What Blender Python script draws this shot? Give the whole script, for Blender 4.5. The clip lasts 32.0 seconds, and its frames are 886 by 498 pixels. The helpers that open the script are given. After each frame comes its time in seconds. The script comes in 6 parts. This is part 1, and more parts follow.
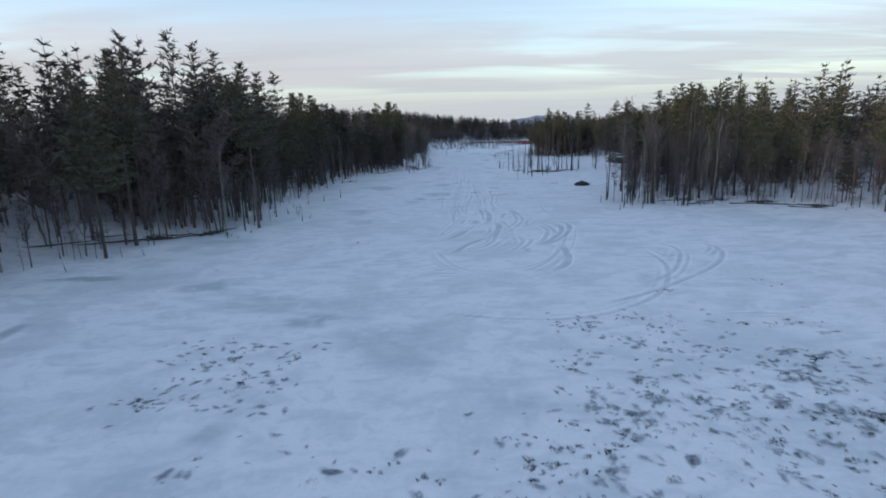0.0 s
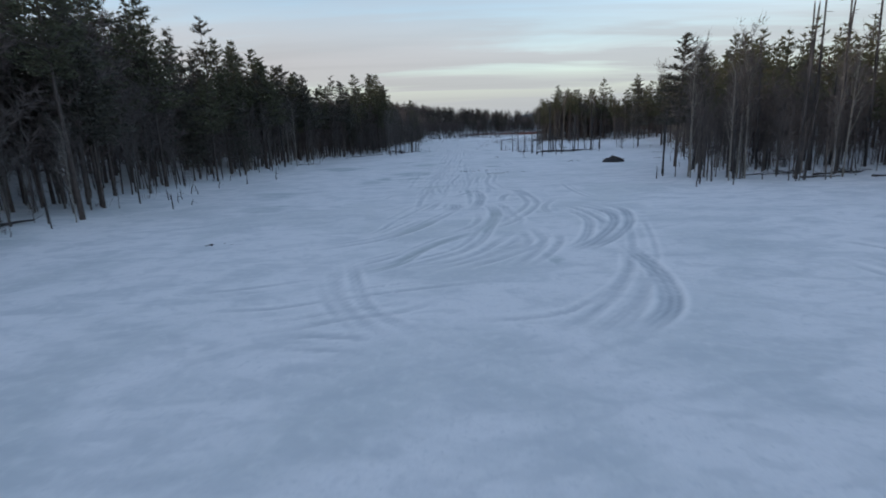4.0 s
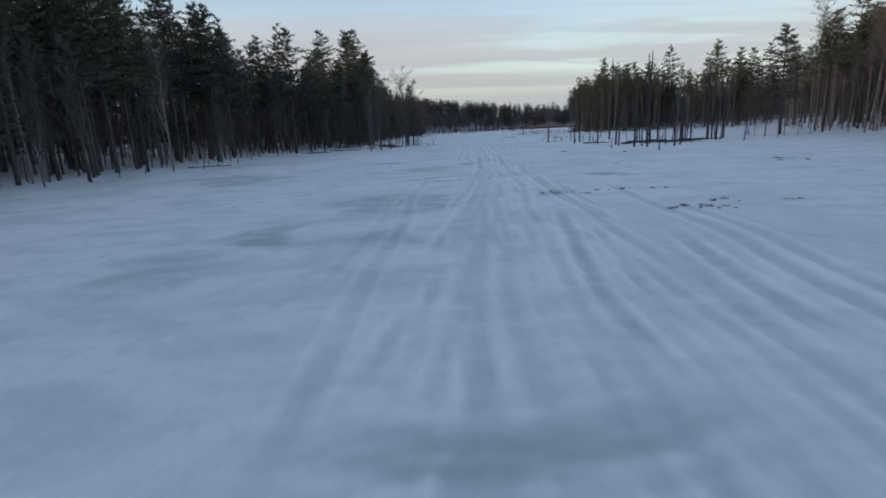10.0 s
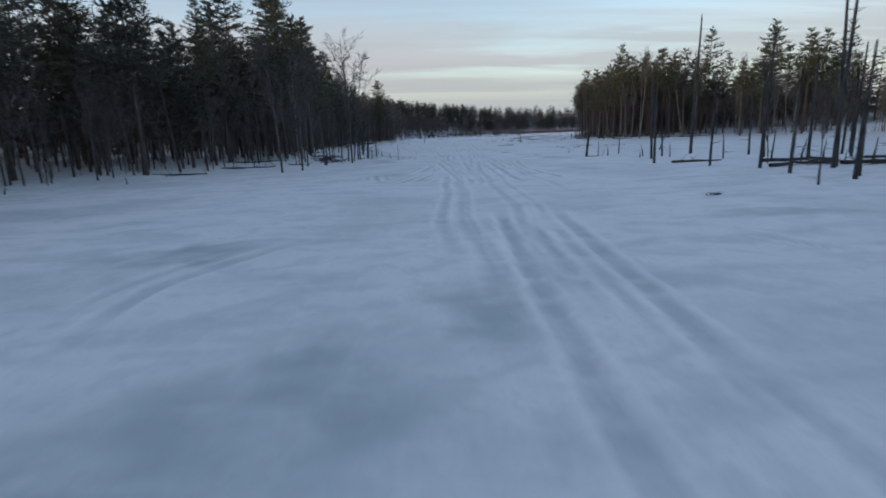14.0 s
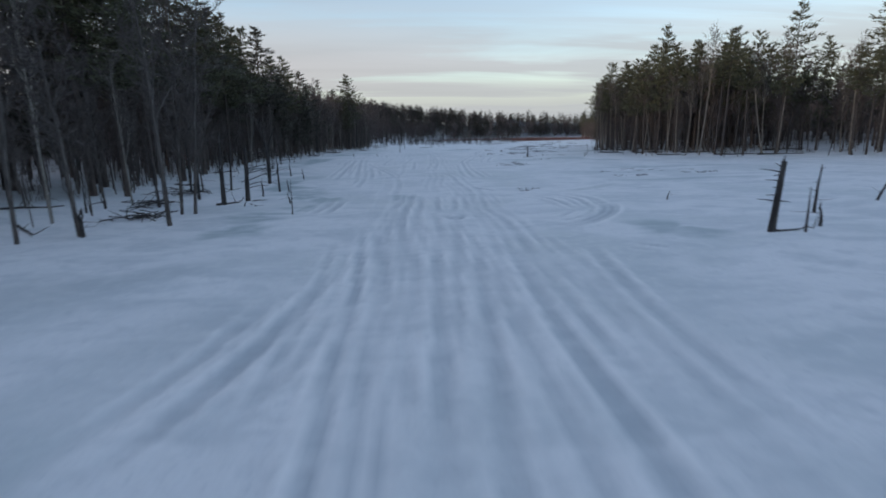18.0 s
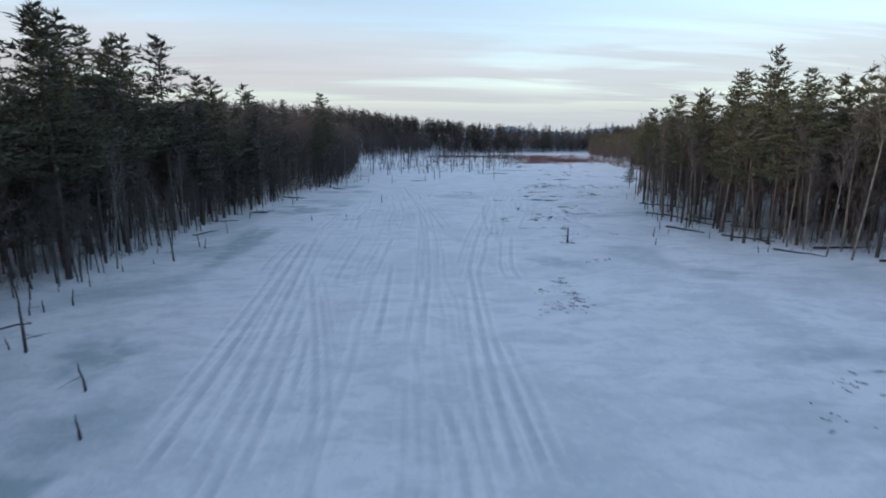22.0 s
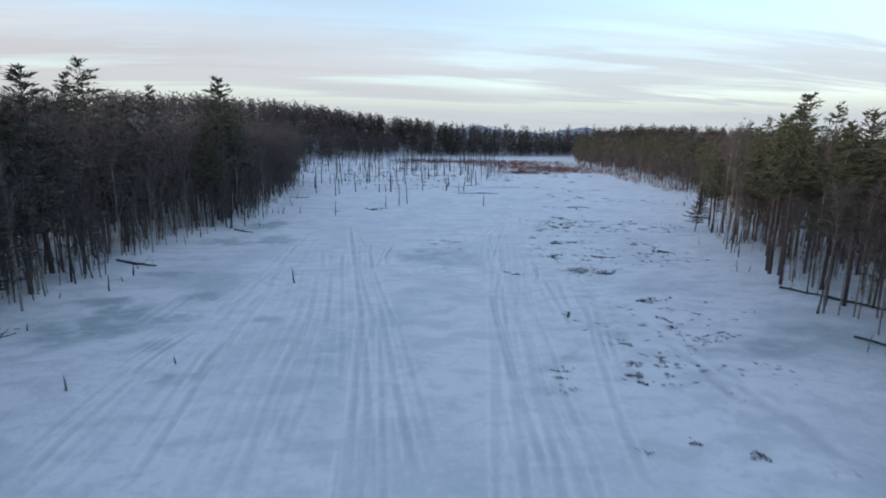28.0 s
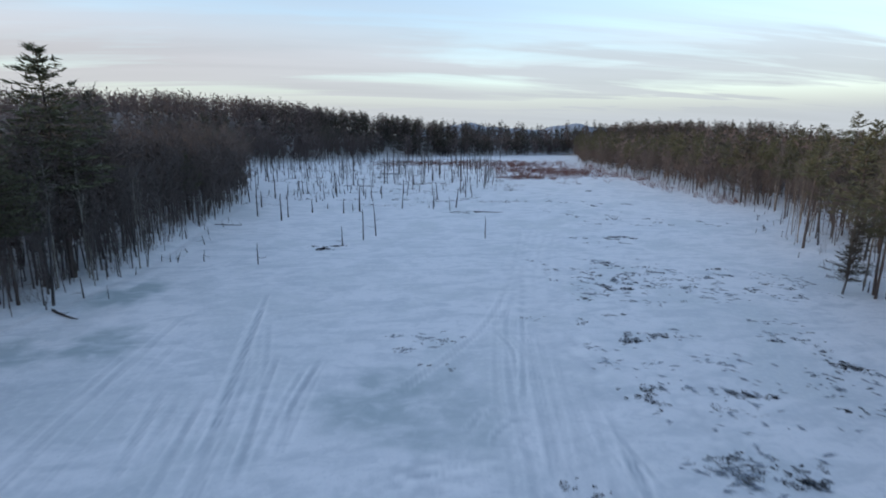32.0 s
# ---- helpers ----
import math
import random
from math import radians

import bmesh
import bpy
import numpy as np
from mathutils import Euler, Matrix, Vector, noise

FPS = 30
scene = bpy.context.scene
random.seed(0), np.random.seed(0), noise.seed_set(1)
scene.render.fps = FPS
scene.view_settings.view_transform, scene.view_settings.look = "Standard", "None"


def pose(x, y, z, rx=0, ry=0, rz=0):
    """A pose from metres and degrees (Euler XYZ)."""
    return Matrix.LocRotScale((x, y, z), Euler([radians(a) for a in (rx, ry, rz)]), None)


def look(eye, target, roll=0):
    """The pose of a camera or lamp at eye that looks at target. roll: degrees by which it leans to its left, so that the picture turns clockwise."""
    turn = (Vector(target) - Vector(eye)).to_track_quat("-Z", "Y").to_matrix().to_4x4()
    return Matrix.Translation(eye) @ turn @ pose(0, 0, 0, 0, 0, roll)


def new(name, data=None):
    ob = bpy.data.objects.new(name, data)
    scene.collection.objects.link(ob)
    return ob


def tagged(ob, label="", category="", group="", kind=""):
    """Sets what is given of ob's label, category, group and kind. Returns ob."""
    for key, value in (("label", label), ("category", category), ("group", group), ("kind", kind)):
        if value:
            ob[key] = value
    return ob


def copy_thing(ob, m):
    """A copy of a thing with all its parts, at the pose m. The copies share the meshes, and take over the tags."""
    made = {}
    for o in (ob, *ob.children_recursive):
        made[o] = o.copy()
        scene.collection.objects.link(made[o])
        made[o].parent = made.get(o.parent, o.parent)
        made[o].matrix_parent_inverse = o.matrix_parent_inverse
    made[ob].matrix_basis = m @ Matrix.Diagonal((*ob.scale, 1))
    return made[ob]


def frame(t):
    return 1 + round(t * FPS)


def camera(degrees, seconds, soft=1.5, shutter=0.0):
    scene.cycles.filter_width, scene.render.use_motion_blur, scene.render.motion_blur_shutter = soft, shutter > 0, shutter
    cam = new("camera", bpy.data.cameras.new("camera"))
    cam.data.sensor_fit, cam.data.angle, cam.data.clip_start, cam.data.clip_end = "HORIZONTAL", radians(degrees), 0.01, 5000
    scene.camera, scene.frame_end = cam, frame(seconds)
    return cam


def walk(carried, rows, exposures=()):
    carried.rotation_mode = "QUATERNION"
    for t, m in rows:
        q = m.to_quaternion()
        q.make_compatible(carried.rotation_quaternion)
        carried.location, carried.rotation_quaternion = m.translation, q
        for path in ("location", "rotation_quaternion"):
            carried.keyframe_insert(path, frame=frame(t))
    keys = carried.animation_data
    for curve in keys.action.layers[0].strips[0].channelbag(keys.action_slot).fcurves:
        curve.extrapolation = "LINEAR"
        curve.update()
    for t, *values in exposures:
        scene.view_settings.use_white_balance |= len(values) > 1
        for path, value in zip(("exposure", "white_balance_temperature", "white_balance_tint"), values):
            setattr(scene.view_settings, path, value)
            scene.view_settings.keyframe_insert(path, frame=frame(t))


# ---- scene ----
cam = camera(80.4, 32.0, 1.8, 0.5)
PATH = [
    (0, (0.031, 0.020, 13.701), (0.050, 19.540, 9.345), -1.94),
    (0.5, (0.635, 4.145, 12.564), (0.646, 23.663, 8.202), -1.98),
    (1, (1.172, 8.304, 11.477), (1.171, 27.821, 7.108), -2.01),
    (1.5, (1.660, 12.538, 10.422), (1.639, 32.055, 6.053), -2.07),
    (2, (2.210, 16.810, 9.357), (2.182, 36.327, 4.988), -2.08),
    (2.5, (2.873, 21.148, 8.601), (2.824, 40.666, 4.237), -2.06),
    (4.5, (4.591, 38.037, 6.008), (4.433, 57.538, 1.571), -2.47),
    (5, (4.815, 42.882, 5.329), (4.371, 62.379, 0.895), -2.43),
    (5.5, (5.087, 47.946, 4.682), (3.246, 67.372, 0.296), -2.42),
    (6, (5.083, 52.989, 4.092), (2.831, 72.375, -0.279), -2.56),
    (6.5, (4.877, 58.057, 3.536), (2.733, 77.456, -0.829), -2.57),
    (7, (4.516, 62.947, 3.432), (2.886, 82.388, -0.972), -2.54),
    (7.5, (4.219, 67.879, 3.320), (2.642, 87.323, -1.092), -2.55),
    (8, (3.801, 72.832, 3.394), (2.316, 92.283, -1.018), -2.60),
    (8.5, (3.370, 77.729, 3.471), (2.063, 97.189, -0.957), -2.53),
    (9, (2.909, 82.583, 3.432), (2.634, 102.076, -1.033), -2.60),
    (9.5, (2.562, 87.338, 3.504), (2.402, 106.827, -0.985), -2.60),
    (10, (2.253, 92.146, 3.469), (2.030, 111.636, -1.017), -2.61),
    (10.5, (2.049, 96.936, 3.468), (1.699, 116.424, -1.016), -2.58),
    (11, (1.970, 101.946, 3.511), (1.846, 121.438, -0.967), -2.60),
    (11.5, (1.966, 107.106, 3.398), (1.772, 126.605, -1.047), -2.53),
    (12, (2.039, 112.352, 3.393), (2.414, 131.848, -1.056), -2.46),
    (12.5, (2.164, 117.642, 3.447), (2.781, 137.131, -1.002), -2.31),
    (13, (2.413, 122.901, 3.346), (3.023, 142.398, -1.066), -2.27),
    (13.5, (2.753, 128.212, 3.368), (3.322, 147.715, -1.025), -2.20),
    (14, (3.195, 133.754, 3.391), (3.834, 153.261, -0.977), -2.16),
    (14.5, (3.571, 139.042, 3.314), (4.343, 158.546, -1.045), -2.21),
    (16.5, (5.604, 158.680, 3.158), (6.786, 178.180, -1.125), -1.47),
    (17, (6.102, 163.326, 3.421), (7.284, 182.833, -0.832), -1.46),
    (17.5, (6.573, 168.073, 3.802), (7.703, 187.585, -0.443), -1.34),
    (18, (6.921, 172.945, 4.211), (8.045, 192.460, -0.019), -1.20),
    (18.5, (7.235, 177.777, 4.812), (8.350, 197.293, 0.586), -1.15),
    (19, (7.582, 182.551, 5.649), (8.627, 202.079, 1.455), -1.07),
    (19.5, (7.881, 187.227, 6.651), (8.861, 206.766, 2.493), -0.87),
    (20, (8.133, 191.755, 7.794), (9.021, 211.307, 3.677), -0.75),
    (20.5, (8.454, 196.215, 9.094), (9.258, 215.775, 4.995), -0.64),
    (21, (8.743, 200.662, 10.278), (9.539, 220.224, 6.194), -0.48),
    (21.5, (9.036, 204.909, 11.213), (10.271, 224.452, 7.145), -0.27),
    (22, (9.244, 209.191, 12.198), (10.587, 228.729, 8.140), -0.03),
    (22.5, (9.418, 213.369, 13.283), (11.104, 232.879, 9.221), 0.16),
    (23, (9.465, 217.492, 14.152), (11.350, 236.977, 10.055), 0.28),
    (23.5, (9.550, 221.352, 14.641), (11.520, 240.827, 10.539), 0.45),
    (24, (9.673, 225.374, 14.759), (11.573, 244.859, 10.669), 0.62),
    (24.5, (9.882, 229.500, 14.763), (11.651, 248.998, 10.676), 0.75),
    (25, (10.061, 233.684, 14.720), (11.903, 253.173, 10.625), 0.92),
    (25.5, (10.262, 237.984, 14.682), (12.757, 257.404, 10.603), 0.95),
    (27.5, (12.152, 255.448, 14.704), (14.777, 274.844, 10.592), 0.83),
    (28, (12.708, 259.894, 14.860), (15.251, 279.300, 10.745), 0.80),
    (28.5, (13.305, 264.395, 15.089), (15.773, 283.809, 10.968), 0.73),
    (29, (13.836, 268.813, 15.355), (16.451, 288.205, 11.221), 0.70),
    (29.5, (14.488, 273.352, 15.635), (17.335, 292.713, 11.504), 0.61),
    (30, (15.223, 277.934, 15.875), (18.103, 297.282, 11.708), 0.45),
    (30.5, (16.035, 282.600, 15.858), (18.918, 301.947, 11.688), 0.40),
    (31, (16.937, 287.228, 15.856), (19.779, 306.579, 11.680), 0.27),
    (31.5, (17.848, 291.863, 15.820), (20.678, 311.215, 11.638), 0.22),
    (32, (18.778, 296.496, 15.686), (21.583, 315.849, 11.489), 0.14),
]
walk(cam, [(t, look(eye, target, roll)) for t, eye, target, roll in PATH],
     [(0.0, 0.26, 6500, 10), (2.5, 0.09, 6550, 10), (5.0, 0.02, 6760, 10), (9.0, 0.0, 6780, 9.5), (11.0, -0.02, 6680, 9.5), (14.5, -0.03, 6700, 9.5), (18.0, 0.05, 6750, 10), (21.0, 0.25, 6550, 9.8), (25.0, 0.36, 6480, 9.8), (32.0, 0.25, 6460, 9.8)])

# ---------------------------------------------------------------- light
SUN_EL, SUN_AZ = radians(7.0), radians(-105.0)      # low sun beyond the west wood


def setup_world():
    world = bpy.data.worlds.new("winter_sky")
    scene.world = world
    world.use_nodes = True
    nt = world.node_tree
    nt.nodes.clear()
    n, l = nt.nodes, nt.links
    out = n.new("ShaderNodeOutputWorld")
    bg = n.new("ShaderNodeBackground")
    sky = n.new("ShaderNodeTexSky")
    sky.sky_type, sky.sun_disc = "NISHITA", False
    sky.sun_elevation, sky.sun_rotation = SUN_EL, SUN_AZ % (2 * math.pi)
    sky.air_density, sky.dust_density, sky.ozone_density = 1.0, 0.4, 1.0
    co = n.new("ShaderNodeTexCoord")
    # cloud sheet coordinates: direction projected on a plane overhead
    sep = n.new("ShaderNodeSeparateXYZ")
    l.new(co.outputs["Generated"], sep.inputs[0])
    zz = n.new("ShaderNodeMath"); zz.operation = "MAXIMUM"; zz.inputs[1].default_value = 0.0
    l.new(sep.outputs["Z"], zz.inputs[0])
    za = n.new("ShaderNodeMath"); za.operation = "ADD"; za.inputs[1].default_value = 0.10
    l.new(zz.outputs[0], za.inputs[0])
    px = n.new("ShaderNodeMath"); px.operation = "DIVIDE"
    py = n.new("ShaderNodeMath"); py.operation = "DIVIDE"
    l.new(sep.outputs["X"], px.inputs[0]); l.new(za.outputs[0], px.inputs[1])
    l.new(sep.outputs["Y"], py.inputs[0]); l.new(za.outputs[0], py.inputs[1])
    cmb = n.new("ShaderNodeCombineXYZ")
    l.new(px.outputs[0], cmb.inputs[0]); l.new(py.outputs[0], cmb.inputs[1])

    def clouds(rot, sx, sy, scale, detail, lo, hi, dist=0.6):
        mp = n.new("ShaderNodeMapping")
        mp.inputs["Rotation"].default_value = (0, 0, radians(rot))
        mp.inputs["Scale"].default_value = (sx, sy, 1)
        l.new(cmb.outputs[0], mp.inputs[0])
        no = n.new("ShaderNodeTexNoise")
        no.inputs["Scale"].default_value, no.inputs["Detail"].default_value = scale, detail
        no.inputs["Roughness"].default_value, no.inputs["Distortion"].default_value = 0.55, dist
        l.new(mp.outputs[0], no.inputs["Vector"])
        mr = n.new("ShaderNodeMapRange")
        mr.interpolation_type = "SMOOTHSTEP"
        mr.inputs["From Min"].default_value, mr.inputs["From Max"].default_value = lo, hi
        l.new(no.outputs["Fac"], mr.inputs["Value"])
        return mr.outputs[0]

    broad = clouds(12, 0.35, 1.0, 0.75, 5, 0.12, 0.66)
    fine = clouds(-24, 0.22, 1.2, 1.5, 6, 0.38, 0.72, 0.8)
    mx = n.new("ShaderNodeMath"); mx.operation = "MULTIPLY_ADD"
    mx.inputs[1].default_value, mx.use_clamp = 0.45, True
    l.new(fine, mx.inputs[0]); l.new(broad, mx.inputs[2])
    # thin out right at the horizon, where a clear pale strip shows
    hz = n.new("ShaderNodeMapRange"); hz.interpolation_type = "SMOOTHSTEP"
    hz.inputs["From Min"].default_value, hz.inputs["From Max"].default_value = 0.02, 0.13
    hz.inputs["To Min"].default_value, hz.inputs["To Max"].default_value = 1.0, 0.9
    l.new(sep.outputs["Z"], hz.inputs["Value"])
    # the sheet breaks up towards the zenith
    up = n.new("ShaderNodeMapRange"); up.interpolation_type = "SMOOTHSTEP"
    up.inputs["From Min"].default_value, up.inputs["From Max"].default_value = 0.11, 0.25
    up.inputs["To Min"].default_value, up.inputs["To Max"].default_value = 1.0, 0.38
    l.new(sep.outputs["Z"], up.inputs["Value"])
    co1 = n.new("ShaderNodeMath"); co1.operation = "MULTIPLY"
    l.new(hz.outputs[0], co1.inputs[0]); l.new(up.outputs[0], co1.inputs[1])
    cov = n.new("ShaderNodeMath"); cov.operation = "MULTIPLY"
    l.new(mx.outputs[0], cov.inputs[0]); l.new(co1.outputs[0], cov.inputs[1])
    # clear sky
    gain = n.new("ShaderNodeMix"); gain.data_type, gain.blend_type = "RGBA", "MULTIPLY"
    gain.inputs["Factor"].default_value = 1
    gain.inputs["B"].default_value = SKY_GAIN
    l.new(sky.outputs[0], gain.inputs["A"])
    # cloud light: pinkish towards the sun, pale blue-grey away from it
    dot = n.new("ShaderNodeMapRange")
    dot.inputs["From Min"].default_value, dot.inputs["From Max"].default_value = -0.75, 0.35
    l.new(sep.outputs["X"], dot.inputs["Value"])
    cc = n.new("ShaderNodeMix"); cc.data_type = "RGBA"
    cc.inputs["A"].default_value, cc.inputs["B"].default_value = CLOUD_WEST, CLOUD_EAST
    l.new(dot.outputs[0], cc.inputs["Factor"])
    streak = clouds(-6, 0.20, 1.2, 1.15, 5, 0.30, 0.72, 0.7)
    sr = n.new("ShaderNodeMapRange")
    sr.inputs["To Min"].default_value, sr.inputs["To Max"].default_value = 0.90, 1.06
    l.new(streak, sr.inputs["Value"])
    lum = n.new("ShaderNodeVectorMath"); lum.operation = "SCALE"
    l.new(cc.outputs["Result"], lum.inputs[0]); l.new(sr.outputs[0], lum.inputs["Scale"])
    # thin bright haze low over the horizon
    hb = n.new("ShaderNodeMapRange"); hb.interpolation_type = "SMOOTHSTEP"
    hb.inputs["From Min"].default_value, hb.inputs["From Max"].default_value = 0.03, 0.16
    hb.inputs["To Min"].default_value, hb.inputs["To Max"].default_value = 1.0, 0.0
    l.new(sep.outputs["Z"], hb.inputs["Value"])
    low = n.new("ShaderNodeMix"); low.data_type = "RGBA"
    low.inputs["B"].default_value = HAZE_LOW
    hb2 = n.new("ShaderNodeMath"); hb2.operation = "MULTIPLY"; hb2.inputs[1].default_value = 0.65
    l.new(hb.outputs[0], hb2.inputs[0])
    l.new(lum.outputs[0], low.inputs["A"]); l.new(hb2.outputs[0], low.inputs["Factor"])
    cmax = n.new("ShaderNodeMath"); cmax.operation = "MAXIMUM"
    l.new(cov.outputs[0], cmax.inputs[0]); l.new(hb.outputs[0], cmax.inputs[1])
    mix = n.new("ShaderNodeMix"); mix.data_type = "RGBA"
    l.new(cmax.outputs[0], mix.inputs["Factor"])
    l.new(gain.outputs["Result"], mix.inputs["A"]); l.new(low.outputs["Result"], mix.inputs["B"])
    l.new(mix.outputs["Result"], bg.inputs["Color"])
    bg.inputs["Strength"].default_value = 0.12
    l.new(bg.outputs[0], out.inputs[0])


SKY_GAIN = (2.34, 2.58, 3.10, 1)
CLOUD_WEST = (4.5, 4.0, 4.2, 1)
CLOUD_EAST = (4.25, 4.48, 4.95, 1)
HAZE_LOW = (3.95, 4.35, 4.55, 1)
setup_world()
sun = new("sun", bpy.data.lights.new("sun", "SUN"))
sun.data.energy, sun.data.angle, sun.data.color = 1.9, radians(10), (1.0, 0.80, 0.62)
sun.matrix_world = look((math.sin(SUN_AZ) * 100, math.cos(SUN_AZ) * 100, math.tan(SUN_EL) * 100), (0, 0, 0))


# ---------------------------------------------------------------- materials
def material(name, a, b, scale=4.0, detail=6, rough=0.8, bump=0.0, bump_scale=30.0, stretch=(1, 1, 1), rnd=0.0,
             lo=0.35, hi=0.65, second=None, coords="Object"):
    """Two-tone noise surface with optional relief and a per-piece brightness change."""
    m = bpy.data.materials.new(name)
    m.use_nodes = True
    n, l = m.node_tree.nodes, m.node_tree.links
    p = n["Principled BSDF"]
    p.inputs["Roughness"].default_value = rough
    p.inputs["Specular IOR Level"].default_value = 0.25
    co = n.new("ShaderNodeTexCoord")
    mp = n.new("ShaderNodeMapping"); mp.inputs["Scale"].default_value = stretch
    l.new(co.outputs[coords], mp.inputs[0])
    no = n.new("ShaderNodeTexNoise")
    no.inputs["Scale"].default_value, no.inputs["Detail"].default_value = scale, detail
    l.new(mp.outputs[0], no.inputs["Vector"])
    mr = n.new("ShaderNodeMapRange")
    mr.inputs["From Min"].default_value, mr.inputs["From Max"].default_value = lo, hi
    l.new(no.outputs["Fac"], mr.inputs["Value"])
    mix = n.new("ShaderNodeMix"); mix.data_type = "RGBA"
    mix.inputs["A"].default_value, mix.inputs["B"].default_value = (*a, 1), (*b, 1)
    l.new(mr.outputs[0], mix.inputs["Factor"])
    colour = mix.outputs["Result"]
    if second:
        s_scale, s_col, s_lo, s_hi = second
        n2 = n.new("ShaderNodeTexNoise")
        n2.inputs["Scale"].default_value, n2.inputs["Detail"].default_value = s_scale, 3
        l.new(co.outputs[coords], n2.inputs["Vector"])
        m2 = n.new("ShaderNodeMapRange")
        m2.inputs["From Min"].default_value, m2.inputs["From Max"].default_value = s_lo, s_hi
        l.new(n2.outputs["Fac"], m2.inputs["Value"])
        x2 = n.new("ShaderNodeMix"); x2.data_type = "RGBA"
        x2.inputs["B"].default_value = (*s_col, 1)
        l.new(colour, x2.inputs["A"]); l.new(m2.outputs[0], x2.inputs["Factor"])
        colour = x2.outputs["Result"]
    if rnd:
        geo = n.new("ShaderNodeNewGeometry")
        inf = n.new("ShaderNodeObjectInfo")
        ad = n.new("ShaderNodeMath"); ad.operation = "ADD"
        l.new(geo.outputs["Random Per Island"], ad.inputs[0]); l.new(inf.outputs["Random"], ad.inputs[1])
        r2 = n.new("ShaderNodeMapRange")
        r2.inputs["From Max"].default_value = 2.0
        r2.inputs["To Min"].default_value, r2.inputs["To Max"].default_value = 1 - rnd, 1 + rnd
        l.new(ad.outputs[0], r2.inputs["Value"])
        hs = n.new("ShaderNodeHueSaturation")
        l.new(colour, hs.inputs["Color"]); l.new(r2.outputs[0], hs.inputs["Value"])
        colour = hs.outputs[0]
    l.new(colour, p.inputs["Base Color"])
    if bump:
        nb = n.new("ShaderNodeTexNoise")
        nb.inputs["Scale"].default_value, nb.inputs["Detail"].default_value = bump_scale, 4
        l.new(mp.outputs[0], nb.inputs["Vector"])
        bp = n.new("ShaderNodeBump")
        bp.inputs["Strength"].default_value, bp.inputs["Distance"].default_value = bump, 0.05
        l.new(nb.outputs["Fac"], bp.inputs["Height"]); l.new(bp.outputs[0], p.inputs["Normal"])
    return m


def snow_nodes(m):
    """Wind-packed snow with bare-ice patches, drift streaks and fine grain; gives its colour."""
    m.use_nodes = True
    n, l = m.node_tree.nodes, m.node_tree.links
    p = n["Principled BSDF"]
    co = n.new("ShaderNodeTexCoord")

    def layer(scale, detail, lo, hi, stretch=(1, 1, 1), rot=0, dist=0.0):
        mp = n.new("ShaderNodeMapping")
        mp.inputs["Scale"].default_value, mp.inputs["Rotation"].default_value = stretch, (0, 0, radians(rot))
        l.new(co.outputs["Object"], mp.inputs[0])
        no = n.new("ShaderNodeTexNoise")
        no.inputs["Scale"].default_value, no.inputs["Detail"].default_value = scale, detail
        no.inputs["Distortion"].default_value = dist
        l.new(mp.outputs[0], no.inputs["Vector"])
        mr = n.new("ShaderNodeMapRange"); mr.interpolation_type = "SMOOTHSTEP"
        mr.inputs["From Min"].default_value, mr.inputs["From Max"].default_value = lo, hi
        l.new(no.outputs["Fac"], mr.inputs["Value"])
        return mr.outputs[0], no.outputs["Fac"]

    def blend(a, col, fac, amount):
        mu = n.new("ShaderNodeMath"); mu.operation = "MULTIPLY"; mu.inputs[1].default_value = amount
        l.new(fac, mu.inputs[0])
        mx = n.new("ShaderNodeMix"); mx.data_type = "RGBA"
        l.new(mu.outputs[0], mx.inputs["Factor"])
        if isinstance(a, tuple):
            mx.inputs["A"].default_value = (*a, 1)
        else:
            l.new(a, mx.inputs["A"])
        mx.inputs["B"].default_value = (*col, 1)
        return mx.outputs["Result"]

    patches, _ = layer(0.11, 5, 0.47, 0.66, (1, 0.8, 1), 15, 0.8)
    drifts, dfac = layer(0.42, 6, 0.45, 0.68, (0.6, 1.15, 1), -12, 0.7)
    mottle, mfac = layer(2.2, 6, 0.45, 0.75)
    grain, gfac = layer(14, 4, 0.4, 0.7)
    c = blend((0.79, 0.82, 0.85), (0.43, 0.515, 0.545), patches, 0.42)
    c = blend(c, (0.50, 0.565, 0.61), drifts, 0.54)
    c = blend(c, (0.83, 0.86, 0.88), mottle, 0.45)
    pits, _ = layer(5.0, 5, 0.55, 0.72, (1, 1.15, 1), 8, 0.4)
    scour, _ = layer(0.9, 6, 0.50, 0.66, (0.8, 1.1, 1), 34, 0.9)
    c = blend(c, (0.55, 0.61, 0.66), pits, 0.48)
    c = blend(c, (0.56, 0.615, 0.66), scour, 0.42)
    c = blend(c, (0.58, 0.62, 0.67), grain, 0.2)
    # wheel ruts, skids, slush and bare ice lie where the ground mesh carries them; the wind has half filled them in places
    fill, _ = layer(0.35, 5, 0.30, 0.60)
    rag, _ = layer(0.8, 5, 0.28, 0.62, (0.7, 1, 1), 20, 0.6)

    def worn(c, name, col, soft, lo, most):
        at = n.new("ShaderNodeAttribute"); at.attribute_name = name
        mr = n.new("ShaderNodeMapRange")
        mr.inputs["To Min"].default_value = lo
        l.new(soft, mr.inputs["Value"])
        mu = n.new("ShaderNodeMath"); mu.operation = "MULTIPLY"; mu.use_clamp = True
        l.new(at.outputs["Fac"], mu.inputs[0]); l.new(mr.outputs[0], mu.inputs[1])
        return blend(c, col, mu.outputs[0], most)

    c = worn(c, "bare_ice", (0.37, 0.46, 0.49), rag, 0.4, 0.9)
    c = worn(c, "tread", (0.40, 0.46, 0.515), fill, 0.5, 1.0)
